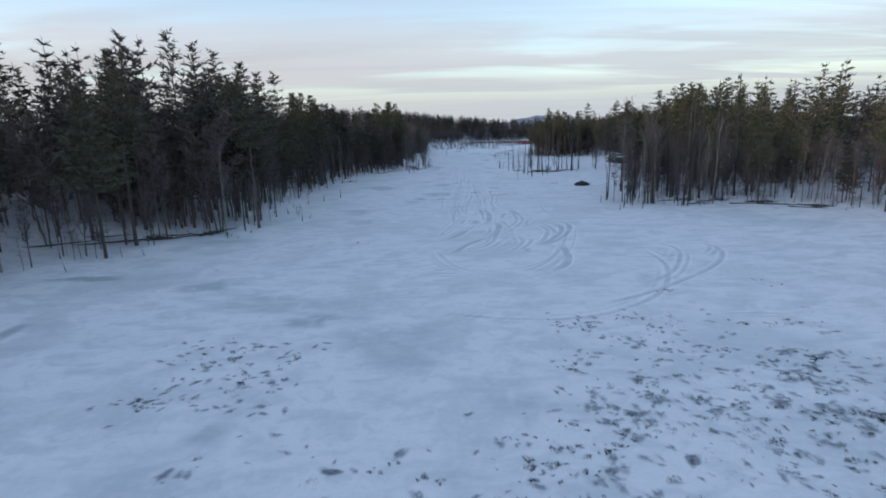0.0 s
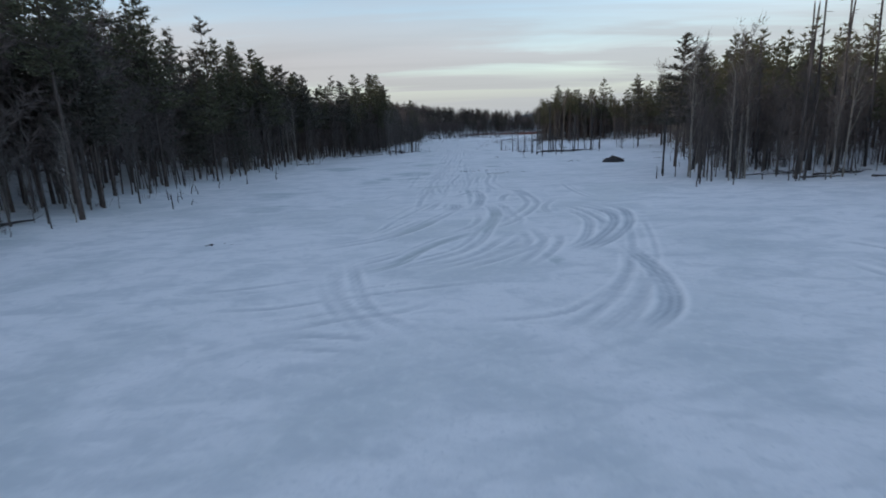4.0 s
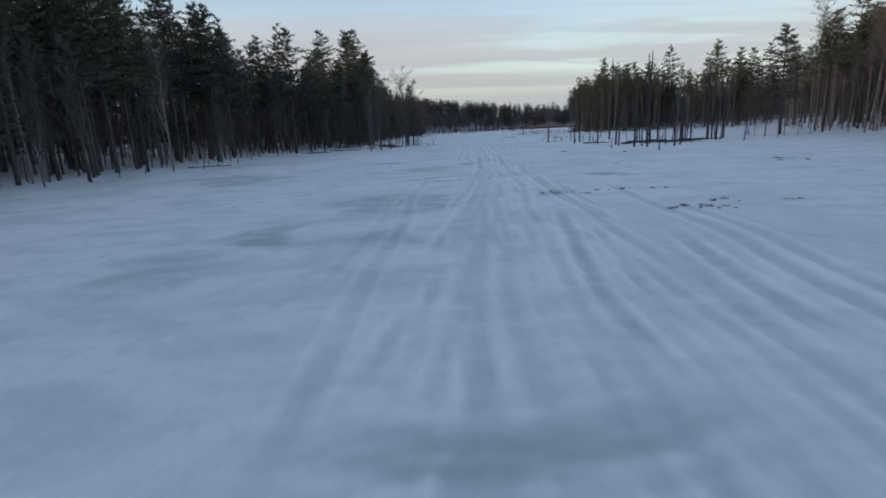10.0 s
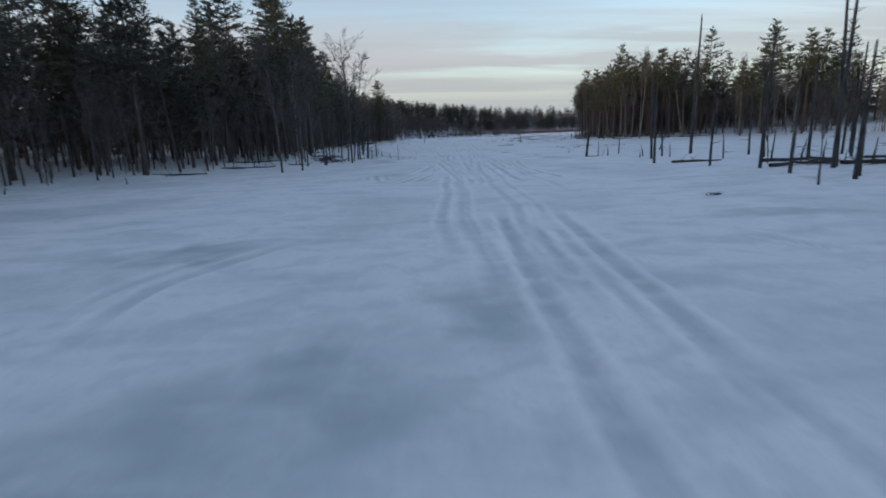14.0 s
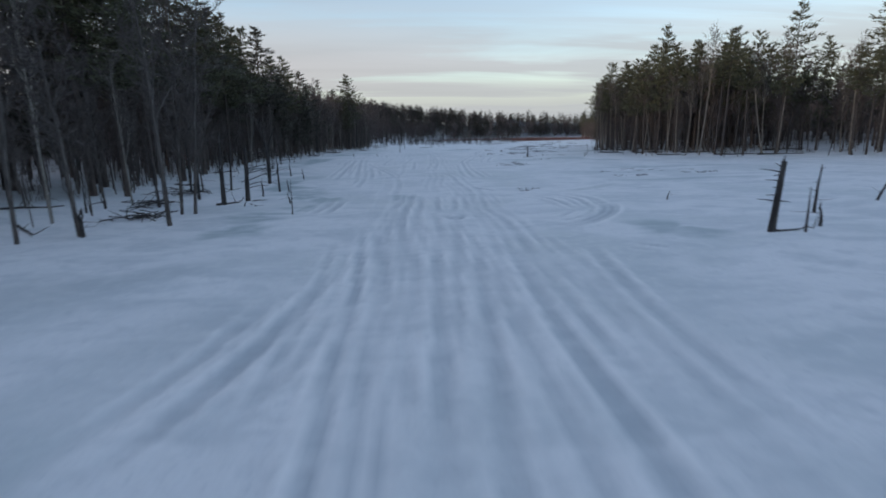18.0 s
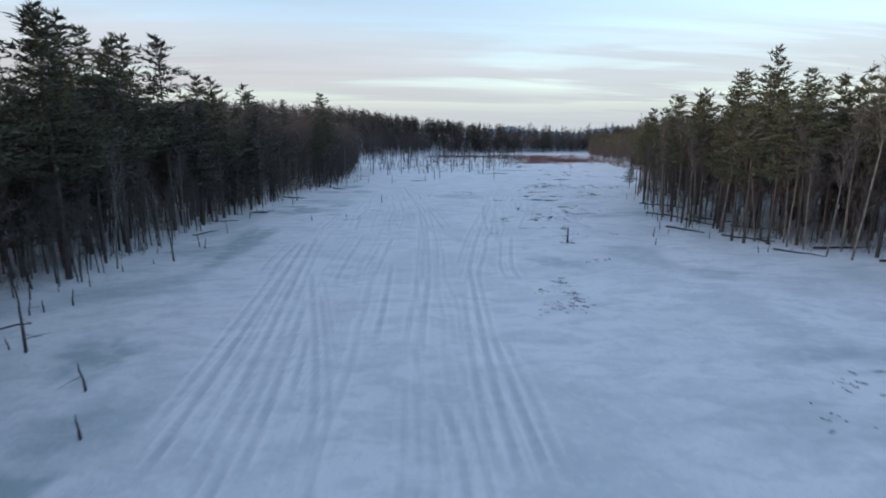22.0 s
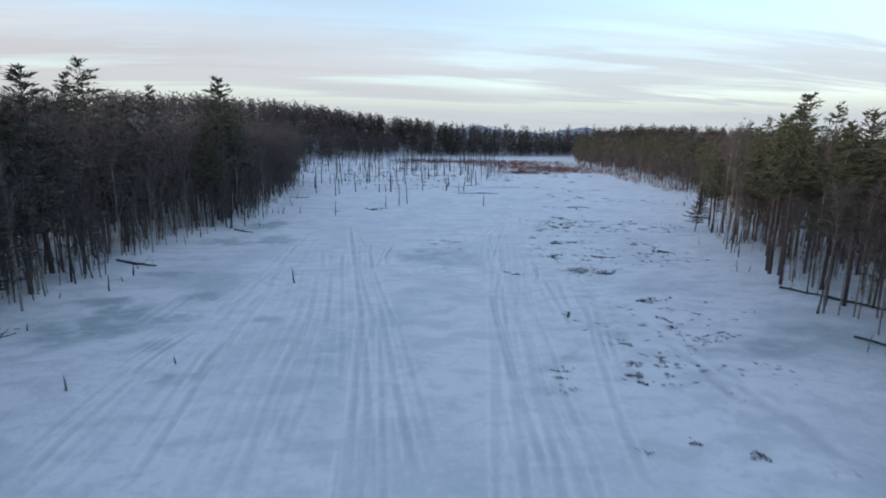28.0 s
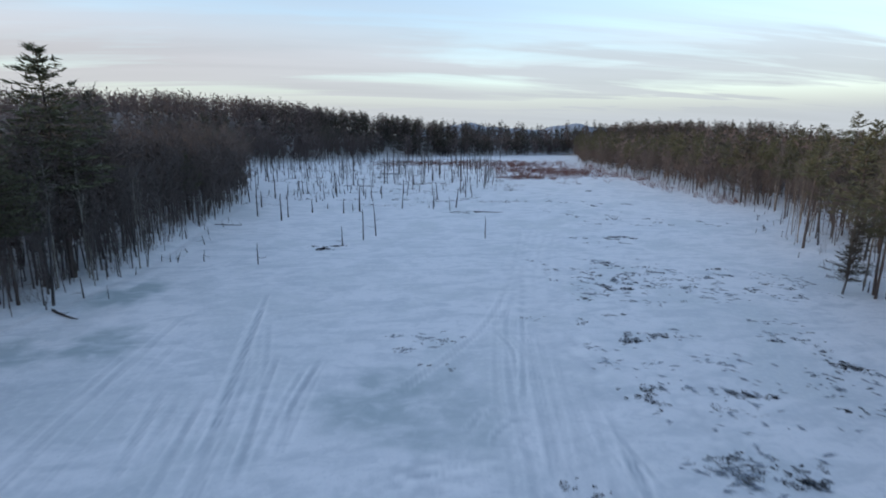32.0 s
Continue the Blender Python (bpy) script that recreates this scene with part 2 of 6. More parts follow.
    c = worn(c, "slush", (0.38, 0.455, 0.475), fill, 0.6, 1.0)
    c = worn(c, "ridge", (0.91, 0.925, 0.94), fill, 0.55, 0.85)
    # leaf litter and brush in patches, then solid brown in place of snow
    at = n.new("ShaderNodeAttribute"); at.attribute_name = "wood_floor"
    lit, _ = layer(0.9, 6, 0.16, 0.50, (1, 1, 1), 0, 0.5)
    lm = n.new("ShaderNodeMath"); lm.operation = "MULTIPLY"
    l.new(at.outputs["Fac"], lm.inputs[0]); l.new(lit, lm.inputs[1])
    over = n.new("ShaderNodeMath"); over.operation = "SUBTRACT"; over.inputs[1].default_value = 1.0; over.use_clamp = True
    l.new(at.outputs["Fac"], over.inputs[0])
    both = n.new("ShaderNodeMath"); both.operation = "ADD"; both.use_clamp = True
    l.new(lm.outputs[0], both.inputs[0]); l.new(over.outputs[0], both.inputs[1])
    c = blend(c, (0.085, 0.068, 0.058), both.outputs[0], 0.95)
    l.new(c, p.inputs["Base Color"])
    rg = n.new("ShaderNodeMapRange")
    rg.inputs["To Min"].default_value, rg.inputs["To Max"].default_value = 0.75, 0.5
    l.new(patches, rg.inputs["Value"]); l.new(rg.outputs[0], p.inputs["Roughness"])
    p.inputs["Specular IOR Level"].default_value = 0.2
    hsum = n.new("ShaderNodeMath"); hsum.operation = "MULTIPLY_ADD"; hsum.inputs[1].default_value = 0.4
    l.new(mfac, hsum.inputs[0]); l.new(dfac, hsum.inputs[2])
    bp = n.new("ShaderNodeBump")
    bp.inputs["Strength"].default_value, bp.inputs["Distance"].default_value = 0.6, 0.25
    h2 = n.new("ShaderNodeMath"); h2.operation = "MULTIPLY_ADD"; h2.inputs[1].default_value = 0.05
    l.new(gfac, h2.inputs[0]); l.new(hsum.outputs[0], h2.inputs[2])
    l.new(h2.outputs[0], bp.inputs["Height"]); l.new(bp.outputs[0], p.inputs["Normal"])
    return c


def snow_ground():
    m = bpy.data.materials.new("snow_on_ice")
    snow_nodes(m)
    return m


def melt_material(name, dark, pale, scale, most):
    """Wet hollow in the snow, soft at its rim."""
    m = bpy.data.materials.new(name)
    m.use_nodes = True
    n, l = m.node_tree.nodes, m.node_tree.links
    p, out = n["Principled BSDF"], n["Material Output"]
    p.inputs["Roughness"].default_value = 0.5
    co = n.new("ShaderNodeTexCoord")
    no = n.new("ShaderNodeTexNoise")
    no.inputs["Scale"].default_value, no.inputs["Detail"].default_value = scale, 5
    l.new(co.outputs["Object"], no.inputs["Vector"])
    ramp = n.new("ShaderNodeValToRGB")
    ramp.color_ramp.elements[0].color, ramp.color_ramp.elements[1].color = (*dark, 1), (*pale, 1)
    l.new(no.outputs["Fac"], ramp.inputs[0]); l.new(ramp.outputs[0], p.inputs["Base Color"])
    at = n.new("ShaderNodeAttribute"); at.attribute_name = "core"
    ad = n.new("ShaderNodeMath"); ad.operation = "MULTIPLY"
    l.new(at.outputs["Fac"], ad.inputs[0]); l.new(no.outputs["Fac"], ad.inputs[1])
    mr = n.new("ShaderNodeMapRange"); mr.interpolation_type = "SMOOTHSTEP"
    mr.inputs["From Min"].default_value, mr.inputs["From Max"].default_value = 0.08, 0.58
    mr.inputs["To Max"].default_value = most
    l.new(ad.outputs[0], mr.inputs["Value"])
    tr, mix = n.new("ShaderNodeBsdfTransparent"), n.new("ShaderNodeMixShader")
    l.new(mr.outputs[0], mix.inputs[0]); l.new(tr.outputs[0], mix.inputs[1]); l.new(p.outputs[0], mix.inputs[2])
    l.new(mix.outputs[0], out.inputs["Surface"])
    return m


SNOW = snow_ground()
MELT = melt_material("melt_hollow", (0.09, 0.112, 0.145), (0.33, 0.385, 0.45), 4, 0.75)
PINE_BARK = material("pine_bark", (0.052, 0.043, 0.040), (0.108, 0.088, 0.078), 6, 8, 0.9, 0.5, 40, (1, 1, 0.25), 0.15)
GREY_BARK = material("grey_hardwood_bark", (0.062, 0.056, 0.053), (0.135, 0.121, 0.112), 5, 8, 0.9, 0.4, 40, (1, 1, 0.3), 0.2)
POLE_BARK = material("tan_pole_bark", (0.125, 0.108, 0.093), (0.27, 0.235, 0.20), 5, 8, 0.9, 0.4, 40, (1, 1, 0.3), 0.2)
PALE_BARK = material("pale_birch_bark", (0.16, 0.15, 0.135), (0.30, 0.28, 0.25), 5, 6, 0.8, 0.2, 30, (0.4, 0.4, 2.5), 0.15, second=(1.2, (0.12, 0.11, 0.10), 0.56, 0.66))
TWIG = material("bare_twig", (0.086, 0.070, 0.066), (0.135, 0.112, 0.105), 3, 3, 0.9, rnd=0.25)
# twigs of the far hills, lightened to carry aerial haze in their colour
TWIG_FAR = material("hazed_mauve_brown_twig", (0.135, 0.106, 0.104), (0.195, 0.156, 0.150), 0.05, 4, 0.9, rnd=0.25)
TWIG_NEAR = material("grey_twig", (0.078, 0.067, 0.064), (0.128, 0.110, 0.104), 3, 3, 0.9, rnd=0.25)
DEAD_WOOD = material("weathered_dead_wood", (0.030, 0.028, 0.029), (0.082, 0.075, 0.073), 5, 8, 0.9, 0.5, 35, (1, 1, 0.2), 0.2)
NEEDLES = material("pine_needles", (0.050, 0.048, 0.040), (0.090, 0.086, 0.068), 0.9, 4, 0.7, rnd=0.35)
# brighter olive copy of the needles, low sun put into the colour
NEEDLES_SUN = material("pine_needles_sunlit_olive", (0.054, 0.057, 0.034), (0.108, 0.110, 0.065), 0.9, 4, 0.7, rnd=0.35)
REED = material("dead_marsh_grass", (0.017, 0.020, 0.026), (0.036, 0.041, 0.050), 3, 4, 0.9, rnd=0.35)
RED_BRUSH = material("reddish_marsh_brush", (0.092, 0.042, 0.037), (0.175, 0.085, 0.070), 0.6, 4, 0.9, rnd=0.3)
STICK = material("peeled_stick", (0.036, 0.035, 0.036), (0.086, 0.083, 0.082), 4, 6, 0.9, rnd=0.3)
MUD = material("frozen_mud", (0.042, 0.045, 0.051), (0.10, 0.105, 0.115), 2.5, 7, 0.9, 0.6, 12)
# pale blue of distant air put into the ridge's own colour
HAZE = material("haze_blue_ridge", (0.22, 0.27, 0.33), (0.26, 0.31, 0.37), 0.004, 6, 1.0)


# ---------------------------------------------------------------- plan of the pond
WEST = [(-70, -140), (-66, -60), (-58, 0), (-50, 35), (-45, 55), (-37, 66), (-29, 74), (-25, 86.5), (-28.5, 98), (-31.5, 113), (-31.5, 132), (-29.5, 147), (-29, 165),
        (-25, 180), (-20, 190), (-16, 202), (-14, 215), (-15, 228), (-18, 242), (-18, 267), (-18.2, 290), (-16, 312), (-15, 330), (-10, 348),
        (-7.5, 362), (-9, 390), (-10, 430), (-16, 465), (-32, 505), (-40, 560), (-20, 620), (30, 680)]
EAST = [(190, 735), (178, 680), (150, 615), (127, 540), (118, 490), (107, 430), (101, 392), (85, 372), (74, 350), (62.5, 331), (54, 307), (46.8, 288),
        (47, 274), (51, 263), (56, 256.5), (72, 251), (90, 238), (78, 205), (64, 182), (60, 160), (52, 140), (46, 128), (42, 113), (37, 104), (40, 96), (50, 93), (57, 86), (63, 76),
        (72, 40), (76, 0), (80, -60), (84, -140)]
POND = np.array(WEST + EAST, float)


def inside(x, y):
    x, y = np.asarray(x, float), np.asarray(y, float)
    res = np.zeros(x.shape, bool)
    for (x0, y0), (x1, y1) in zip(POND, np.roll(POND, -1, 0)):
        if y0 != y1:
            res ^= ((y0 > y) != (y1 > y)) & (x < (x1 - x0) * (y - y0) / (y1 - y0) + x0)
    return res


def shore_distance(x, y):
    """Metres to the shore, positive on land."""
    x, y = np.asarray(x, float), np.asarray(y, float)
    best = np.full(x.shape, 1e9)
    for (x0, y0), (x1, y1) in zip(POND, np.roll(POND, -1, 0)):
        dx, dy = x1 - x0, y1 - y0
        t = np.clip(((x - x0) * dx + (y - y0) * dy) / (dx * dx + dy * dy), 0, 1)
        best = np.minimum(best, np.hypot(x - x0 - t * dx, y - y0 - t * dy))
    return np.where(inside(x, y), -best, best)


def sstep(a, b, v):
    t = np.clip((v - a) / (b - a), 0, 1)
    return t * t * (3 - 2 * t)


def height(x, y):
    x, y = np.asarray(x, float), np.asarray(y, float)
    d = np.maximum(shore_distance(x, y), 0)
    z = 0.45 * (1 - np.exp(-d / 2.5)) + 0.025 * np.clip(d - 4, 0, 80)
    z += 0.10 * np.sin(x * 0.9 + 1.3 * np.sin(y * 0.37)) * np.cos(y * 0.7) * sstep(1, 5, d)
    crest = np.interp(x, [-600, -163, -90, -3, 44, 100, 400, 900], [27, 30, 28, 20, 14, 11, 11, 9])
    foot = np.interp(x, [-120, -60, 0, 60], [360, 420, 540, 600])
    z += crest * sstep(foot, np.maximum(foot + 120, 730), y) * sstep(0, 60, d) * (1 - 0.8 * sstep(790, 1000, y))
    z += 6 * np.exp(-(((x - 115) / 40) ** 2 + ((y - 165) / 60) ** 2)) * sstep(0, 25, d)
    z += 5 * np.exp(-(((x + 75) / 28) ** 2 + ((y - 95) / 80) ** 2)) * sstep(2, 30, d)
    return z


GX, GY = np.arange(-360, 461, 2.0), np.arange(-160, 1101, 2.0)
GRID_D = shore_distance(*np.meshgrid(GX, GY)).tolist()
GRID_Z = height(*np.meshgrid(GX, GY)).tolist()


def lookup(grid, x, y):
    u, v = min(max((x + 360) / 2, 0), 408.99), min(max((y + 160) / 2, 0), 628.99)
    i, j = int(u), int(v)
    u, v = u - i, v - j
    return (grid[j][i] * (1 - u) + grid[j][i + 1] * u) * (1 - v) + (grid[j + 1][i] * (1 - u) + grid[j + 1][i + 1] * u) * v


def shore(x, y):
    return lookup(GRID_D, x, y)


def land(x, y):
    return lookup(GRID_Z, x, y)


# ---------------------------------------------------------------- mesh building
def mesh_from(name, verts, tris, mats, index=None, smooth=False):
    me = bpy.data.meshes.new(name)
    verts, tris = np.asarray(verts, np.float32), np.asarray(tris, np.int32)
    me.vertices.add(len(verts)); me.vertices.foreach_set("co", verts.ravel())
    me.loops.add(tris.size); me.loops.foreach_set("vertex_index", tris.ravel())
    me.polygons.add(len(tris))
    me.polygons.foreach_set("loop_start", np.arange(0, tris.size, 3, dtype=np.int32))
    for mt in mats:
        me.materials.append(mt)
    if index is not None:
        me.polygons.foreach_set("material_index", np.asarray(index, np.int32))
    me.polygons.foreach_set("use_smooth", np.full(len(tris), smooth))
    me.update(calc_edges=True)
    return me


class Geo:
    """Collects tubes and blades as triangles."""

    def __init__(self):
        self.v, self.f, self.count, self.loose = [], [], 0, []

    def add(self, verts, tris):
        self.v.append(np.asarray(verts, float)); self.f.append(np.asarray(tris, int) + self.count)
        self.count += len(verts)

    def tube(self, pts, radii, sides=5, cap=True):
        pts = np.asarray(pts, float)
        n = len(pts)
        way = np.gradient(pts, axis=0)
        way /= np.linalg.norm(way, axis=1)[:, None] + 1e-9
        ref = np.array([1.0, 0.2, 0.0]) if abs(way[0, 2]) > 0.8 else np.array([0.0, 0.0, 1.0])
        a = np.cross(way, ref); a /= np.linalg.norm(a, axis=1)[:, None] + 1e-9
        b = np.cross(way, a)
        th = np.arange(sides) * 2 * np.pi / sides
        ring = pts[:, None] + np.asarray(radii, float)[:, None, None] * (np.cos(th)[None, :, None] * a[:, None] + np.sin(th)[None, :, None] * b[:, None])
        v = ring.reshape(-1, 3)
        i, j = np.meshgrid(np.arange(n - 1), np.arange(sides), indexing="ij")
        p, q = i * sides + j, i * sides + (j + 1) % sides
        t = np.concatenate([np.stack([p, q, q + sides], -1).reshape(-1, 3), np.stack([p, q + sides, p + sides], -1).reshape(-1, 3)])
        if cap:
            v = np.vstack([v, pts[-1:]])
            last = (n - 1) * sides
            t = np.vstack([t, [[last + k, last + (k + 1) % sides, n * sides] for k in range(sides)]])
        self.add(v, t)

    def spike(self, base, tip, width, rng):
        base, tip = np.asarray(base, float), np.asarray(tip, float)
        w = tip - base
        r = rng.normal(size=3)
        sx, sy, sz = w[1] * r[2] - w[2] * r[1], w[2] * r[0] - w[0] * r[2], w[0] * r[1] - w[1] * r[0]
        k = width / (math.sqrt(sx * sx + sy * sy + sz * sz) + 1e-9)
        self.loose.append((base[0] + sx * k, base[1] + sy * k, base[2] + sz * k, base[0] - sx * k, base[1] - sy * k, base[2] - sz * k, tip[0], tip[1], tip[2]))

    def arrays(self):
        if self.loose:
            k = len(self.loose)
            self.add(np.array(self.loose).reshape(-1, 3), np.arange(3 * k).reshape(-1, 3))
            self.loose = []
        if not self.v:
            return np.zeros((0, 3)), np.zeros((0, 3), int)
        return np.vstack(self.v), np.vstack(self.f)

    def mesh(self, name, mat, smooth=False):
        v, f = self.arrays()
        return mesh_from(name, v, f, [mat], smooth=smooth)


def trunk_points(rng, h, lean=0.02, n=8, wob=0.06):
    z = np.linspace(0, 1, n)
    off = np.cumsum(rng.normal(0, wob, (n, 2)), axis=0) * z[:, None]
    pts = np.zeros((n, 3))
    pts[:, :2] = off + z[:, None] * h * rng.normal(0, lean, 2)
    pts[:, 2] = z * h
    return pts


def pine(rng, h, rich=1.0, low=0.3, spread=0.17, detail=1.0):
    """White pine: straight stem, layered plumes of needles on up-swept limbs."""
    stem, leaf = Geo(), Geo()
    n = 9 if detail > 0.6 else 3
    pts = trunk_points(rng, h, 0.012, n, 0.05)
    pts[0, 2] = -0.4
    r0 = 0.0095 * h + 0.03
    stem.tube(pts, np.linspace(r0, 0.02, n), 6 if detail > 0.6 else 3, False)
    fr = np.linspace(0, 1, n)
    whorls = int(h * (1 - low) / (0.62 if detail > 0.6 else 0.85 if detail > 0.2 else 1.25))
    size = 1.0 if detail > 0.6 else 1.05 if detail > 0.2 else 1.4
    for w in range(whorls):
        f = low + (1 - low) * ((w + rng.uniform(-0.3, 0.3)) / whorls)
        f = min(max(f, low), 0.985)
        c = np.array([np.interp(f, fr, pts[:, k]) for k in range(3)])
        s = (f - low) / (1 - low)
        reach = h * spread * (1 - s) ** 0.95 * (0.55 + 0.45 * min(1, s * 4 + 0.3)) * rng.uniform(0.7, 1.15) + 0.32
        k = int(rng.integers(5, 8)) if detail > 0.6 else int(rng.integers(4, 7)) if detail > 0.2 else 3
        a0 = rng.uniform(0, 6.28)
        for b in range(k):
            if rng.random() > 0.93 * rich:
                continue
            az = a0 + b * 6.28 / k + rng.normal(0, 0.3)
            fb = min(max(f + rng.normal(0, 0.24) * (1 - low) / whorls, low * 0.9), 0.985)
            c = np.array([np.interp(fb, fr, pts[:, q]) for q in range(3)])
            L = reach * rng.uniform(0.45, 1.25)
            up = rng.uniform(-0.10, 0.20) + 0.7 * s ** 3
            d = np.array([math.cos(az), math.sin(az), up]); d /= np.linalg.norm(d)
            end = c + d * L + np.array([0, 0, 0.08 * L])
            if detail > 0.2:
                stem.spike(c, end, 0.010 * L + 0.012, rng)
                if detail > 0.6:
                    stem.spike(c, end, 0.010 * L + 0.012, rng)
            tufts = max(4 if detail > 0.2 else 3, int((6 + L * (10.5 if detail > 0.6 else 4.8)) * (1 if detail > 0.2 else 0.65)))
            for q in range(tufts):
                u = rng.uniform(0.03, 1.06) ** 0.75
                wide = 0.19 * L * (1.15 - abs(u - 0.6))
                lat = rng.normal(0, wide)
                pos = c + (end - c) * u + np.array([-d[1] * lat, d[0] * lat, rng.normal(0.02, 0.05 + 0.022 * L)])
                big = (0.30 + 0.28 * rng.random()) * size if detail > 0.6 else (0.42 + 0.32 * rng.random()) * size
                dv = d * rng.uniform(0.3, 1.0) + np.array([-d[1], d[0], 0]) * (0.9 * lat / (wide + 0.05) * 0.6) + rng.normal(0, 0.38, 3) + np.array([0, 0, 0.14])
                dv *= big / (np.linalg.norm(dv) + 1e-6)
                leaf.spike(pos - dv * 0.2, pos + dv, big * (0.17 if detail > 0.2 else 0.20), rng)
    if detail > 0.2:        # dead lower limbs with their fine twigs
        for _ in range(34 if detail > 0.6 else 22):
            f = rng.uniform(0.14, low + 0.12)
            c = np.array([np.interp(f, fr, pts[:, k]) for k in range(3)])
            az, L = rng.uniform(0, 6.28), rng.uniform(0.6, 2.6)
            e = c + np.array([math.cos(az) * L, math.sin(az) * L, rng.uniform(-0.25, 0.15) * L])
            stem.spike(c, e, 0.02 if detail > 0.6 else 0.03, rng)
            for _ in range(4):
                q = c + (e - c) * rng.uniform(0.3, 1.0)
                stem.spike(q, q + rng.normal(0, 0.35, 3), 0.014 if detail > 0.6 else 0.035, rng)
    return stem, leaf


def hardwood(rng, h, fork=0.4, spread=0.5, detail=1.0):
    """Leafless maple or birch: ascending limbs that break up into a haze of twigs."""
    stem, twig = Geo(), Geo()
    n = 8 if detail > 0.6 else 4 if detail > 0.2 else 2
    pts = trunk_points(rng, h * 0.92, 0.045, n, 0.12)
    pts[0, 2] = -0.4
    fr = np.linspace(0, 1, n)
    r0 = 0.0065 * h + 0.025
    stem.tube(pts, r0 * np.linspace(1, 0.12, n) ** 0.9, 6 if detail > 0.6 else 3, False)
    n_limb = 18 if detail > 0.6 else 14 if detail > 0.2 else 11
    n_sub = 6 if detail > 0.6 else 4 if detail > 0.2 else 2
    n_twig = 8 if detail > 0.6 else 6 if detail > 0.2 else 4
    tw = 0.022 if detail > 0.6 else 0.05 if detail > 0.2 else 0.17
    tl = 1.0 if detail > 0.6 else 1.3 if detail > 0.2 else 2.0
    for _ in range(n_limb):
        f = rng.uniform(max(fork * 0.6, 0.22) if detail > 0.2 else 0.04, 0.97)
        c = np.array([np.interp(f, fr, pts[:, q]) for q in range(3)])
        az = rng.uniform(0, 6.28)
        L = h * rng.uniform(0.12, 0.32) * (1.25 - f * 0.7)
        out = spread * rng.uniform(0.5, 1.3)
        d = np.array([math.cos(az) * out, math.sin(az) * out, 1.0]); d /= np.linalg.norm(d)
        p1 = c + d * L * 0.5 + rng.normal(0, 0.08, 3)
        p2 = c + d * L + np.array([0, 0, 0.06 * L]) + rng.normal(0, 0.15, 3)
        r = r0 * (1 - f) * 0.55 + 0.012
        if detail > 0.6:
            stem.tube([c, p1, p2], [r, r * 0.6, 0.006], 4, False)
        elif detail > 0.2:
            stem.tube([c, p2], [r, 0.008], 3, False)
        for _ in range(n_sub):
            u = rng.uniform(0.2, 1.0)
            b = c + (p1 - c) * min(u * 2, 1) + (p2 - p1) * max(u * 2 - 1, 0)
            dd = d + rng.normal(0, 0.6, 3); dd[2] = abs(dd[2]) * 0.8 + 0.05
            dd /= np.linalg.norm(dd)
            e = b + dd * L * rng.uniform(0.3, 0.6)
            if detail > 0.6:
                stem.tube([b, e], [r * 0.35 + 0.004, 0.004], 3, False)
            else:
                twig.spike(b, e, tw * 1.4, rng)
            for _ in range(n_twig):
                q = b + (e - b) * rng.uniform(0.15, 1.0)
                t = dd * 0.6 + rng.normal(0, 0.5, 3); t[2] += 0.2
                t *= rng.uniform(0.4, 1.0) * (0.4 + 0.04 * h) * tl / (np.linalg.norm(t) + 1e-6)
                twig.spike(q, q + t, tw, rng)
    return stem, twig


def sapling(rng, h):
    """Thin young stem with whip-like side shoots."""
    g = Geo()
    top = np.array([rng.normal(0, 0.06) * h, rng.normal(0, 0.06) * h, h])
    g.tube([(0, 0, -0.2), top], [0.012 + 0.0045 * h, 0.006], 3, False)
    for _ in range(24):
        f = rng.uniform(0.30, 0.97)
        c = top * f
        t = rng.normal(0, 1, 3); t[2] = rng.uniform(0.1, 1.1)
        t *= rng.uniform(0.5, 1.3) * (0.35 + 0.10 * h) / np.linalg.norm(t)
        g.spike(c, c + t, 0.026, rng)
    return g


def snag(rng, h, stubs=5, r=None, lean=0.03):
    """Drowned trunk, broken off, with a few limb stubs."""
    stem = Geo()
    limb = stem
    pts = trunk_points(rng, h, lean, 6, 0.03)
    pts[0, 2] = -0.35
    r = r or 0.055 + 0.007 * h
    rad = r * np.linspace(1.25, 0.55, 6)
    stem.tube(pts, rad, 6, False)
    # splintered break
    top, rt = pts[-1], rad[-1]
    for k in range(4):
        a = k * 1.57 + rng.uniform(0, 1)
        b = top + np.array([math.cos(a), math.sin(a), 0]) * rt * 0.5
        stem.tube([b - [0, 0, 0.1], b + [0, 0, rng.uniform(0.08, 0.45)]], [rt * 0.6, 0.006], 4)
    for _ in range(stubs):
        f = rng.uniform(0.25, 0.95)
        c = np.array([np.interp(f, np.linspace(0, 1, 6), pts[:, q]) for q in range(3)])
        az, L = rng.uniform(0, 6.28), rng.uniform(0.25, 1.3)
        e = c + np.array([math.cos(az) * L, math.sin(az) * L, L * rng.uniform(-0.2, 0.5)])
        limb.tube([c, (c + e) / 2 + rng.normal(0, 0.04, 3), e], [0.022, 0.014, 0.005], 3, False)
    return stem


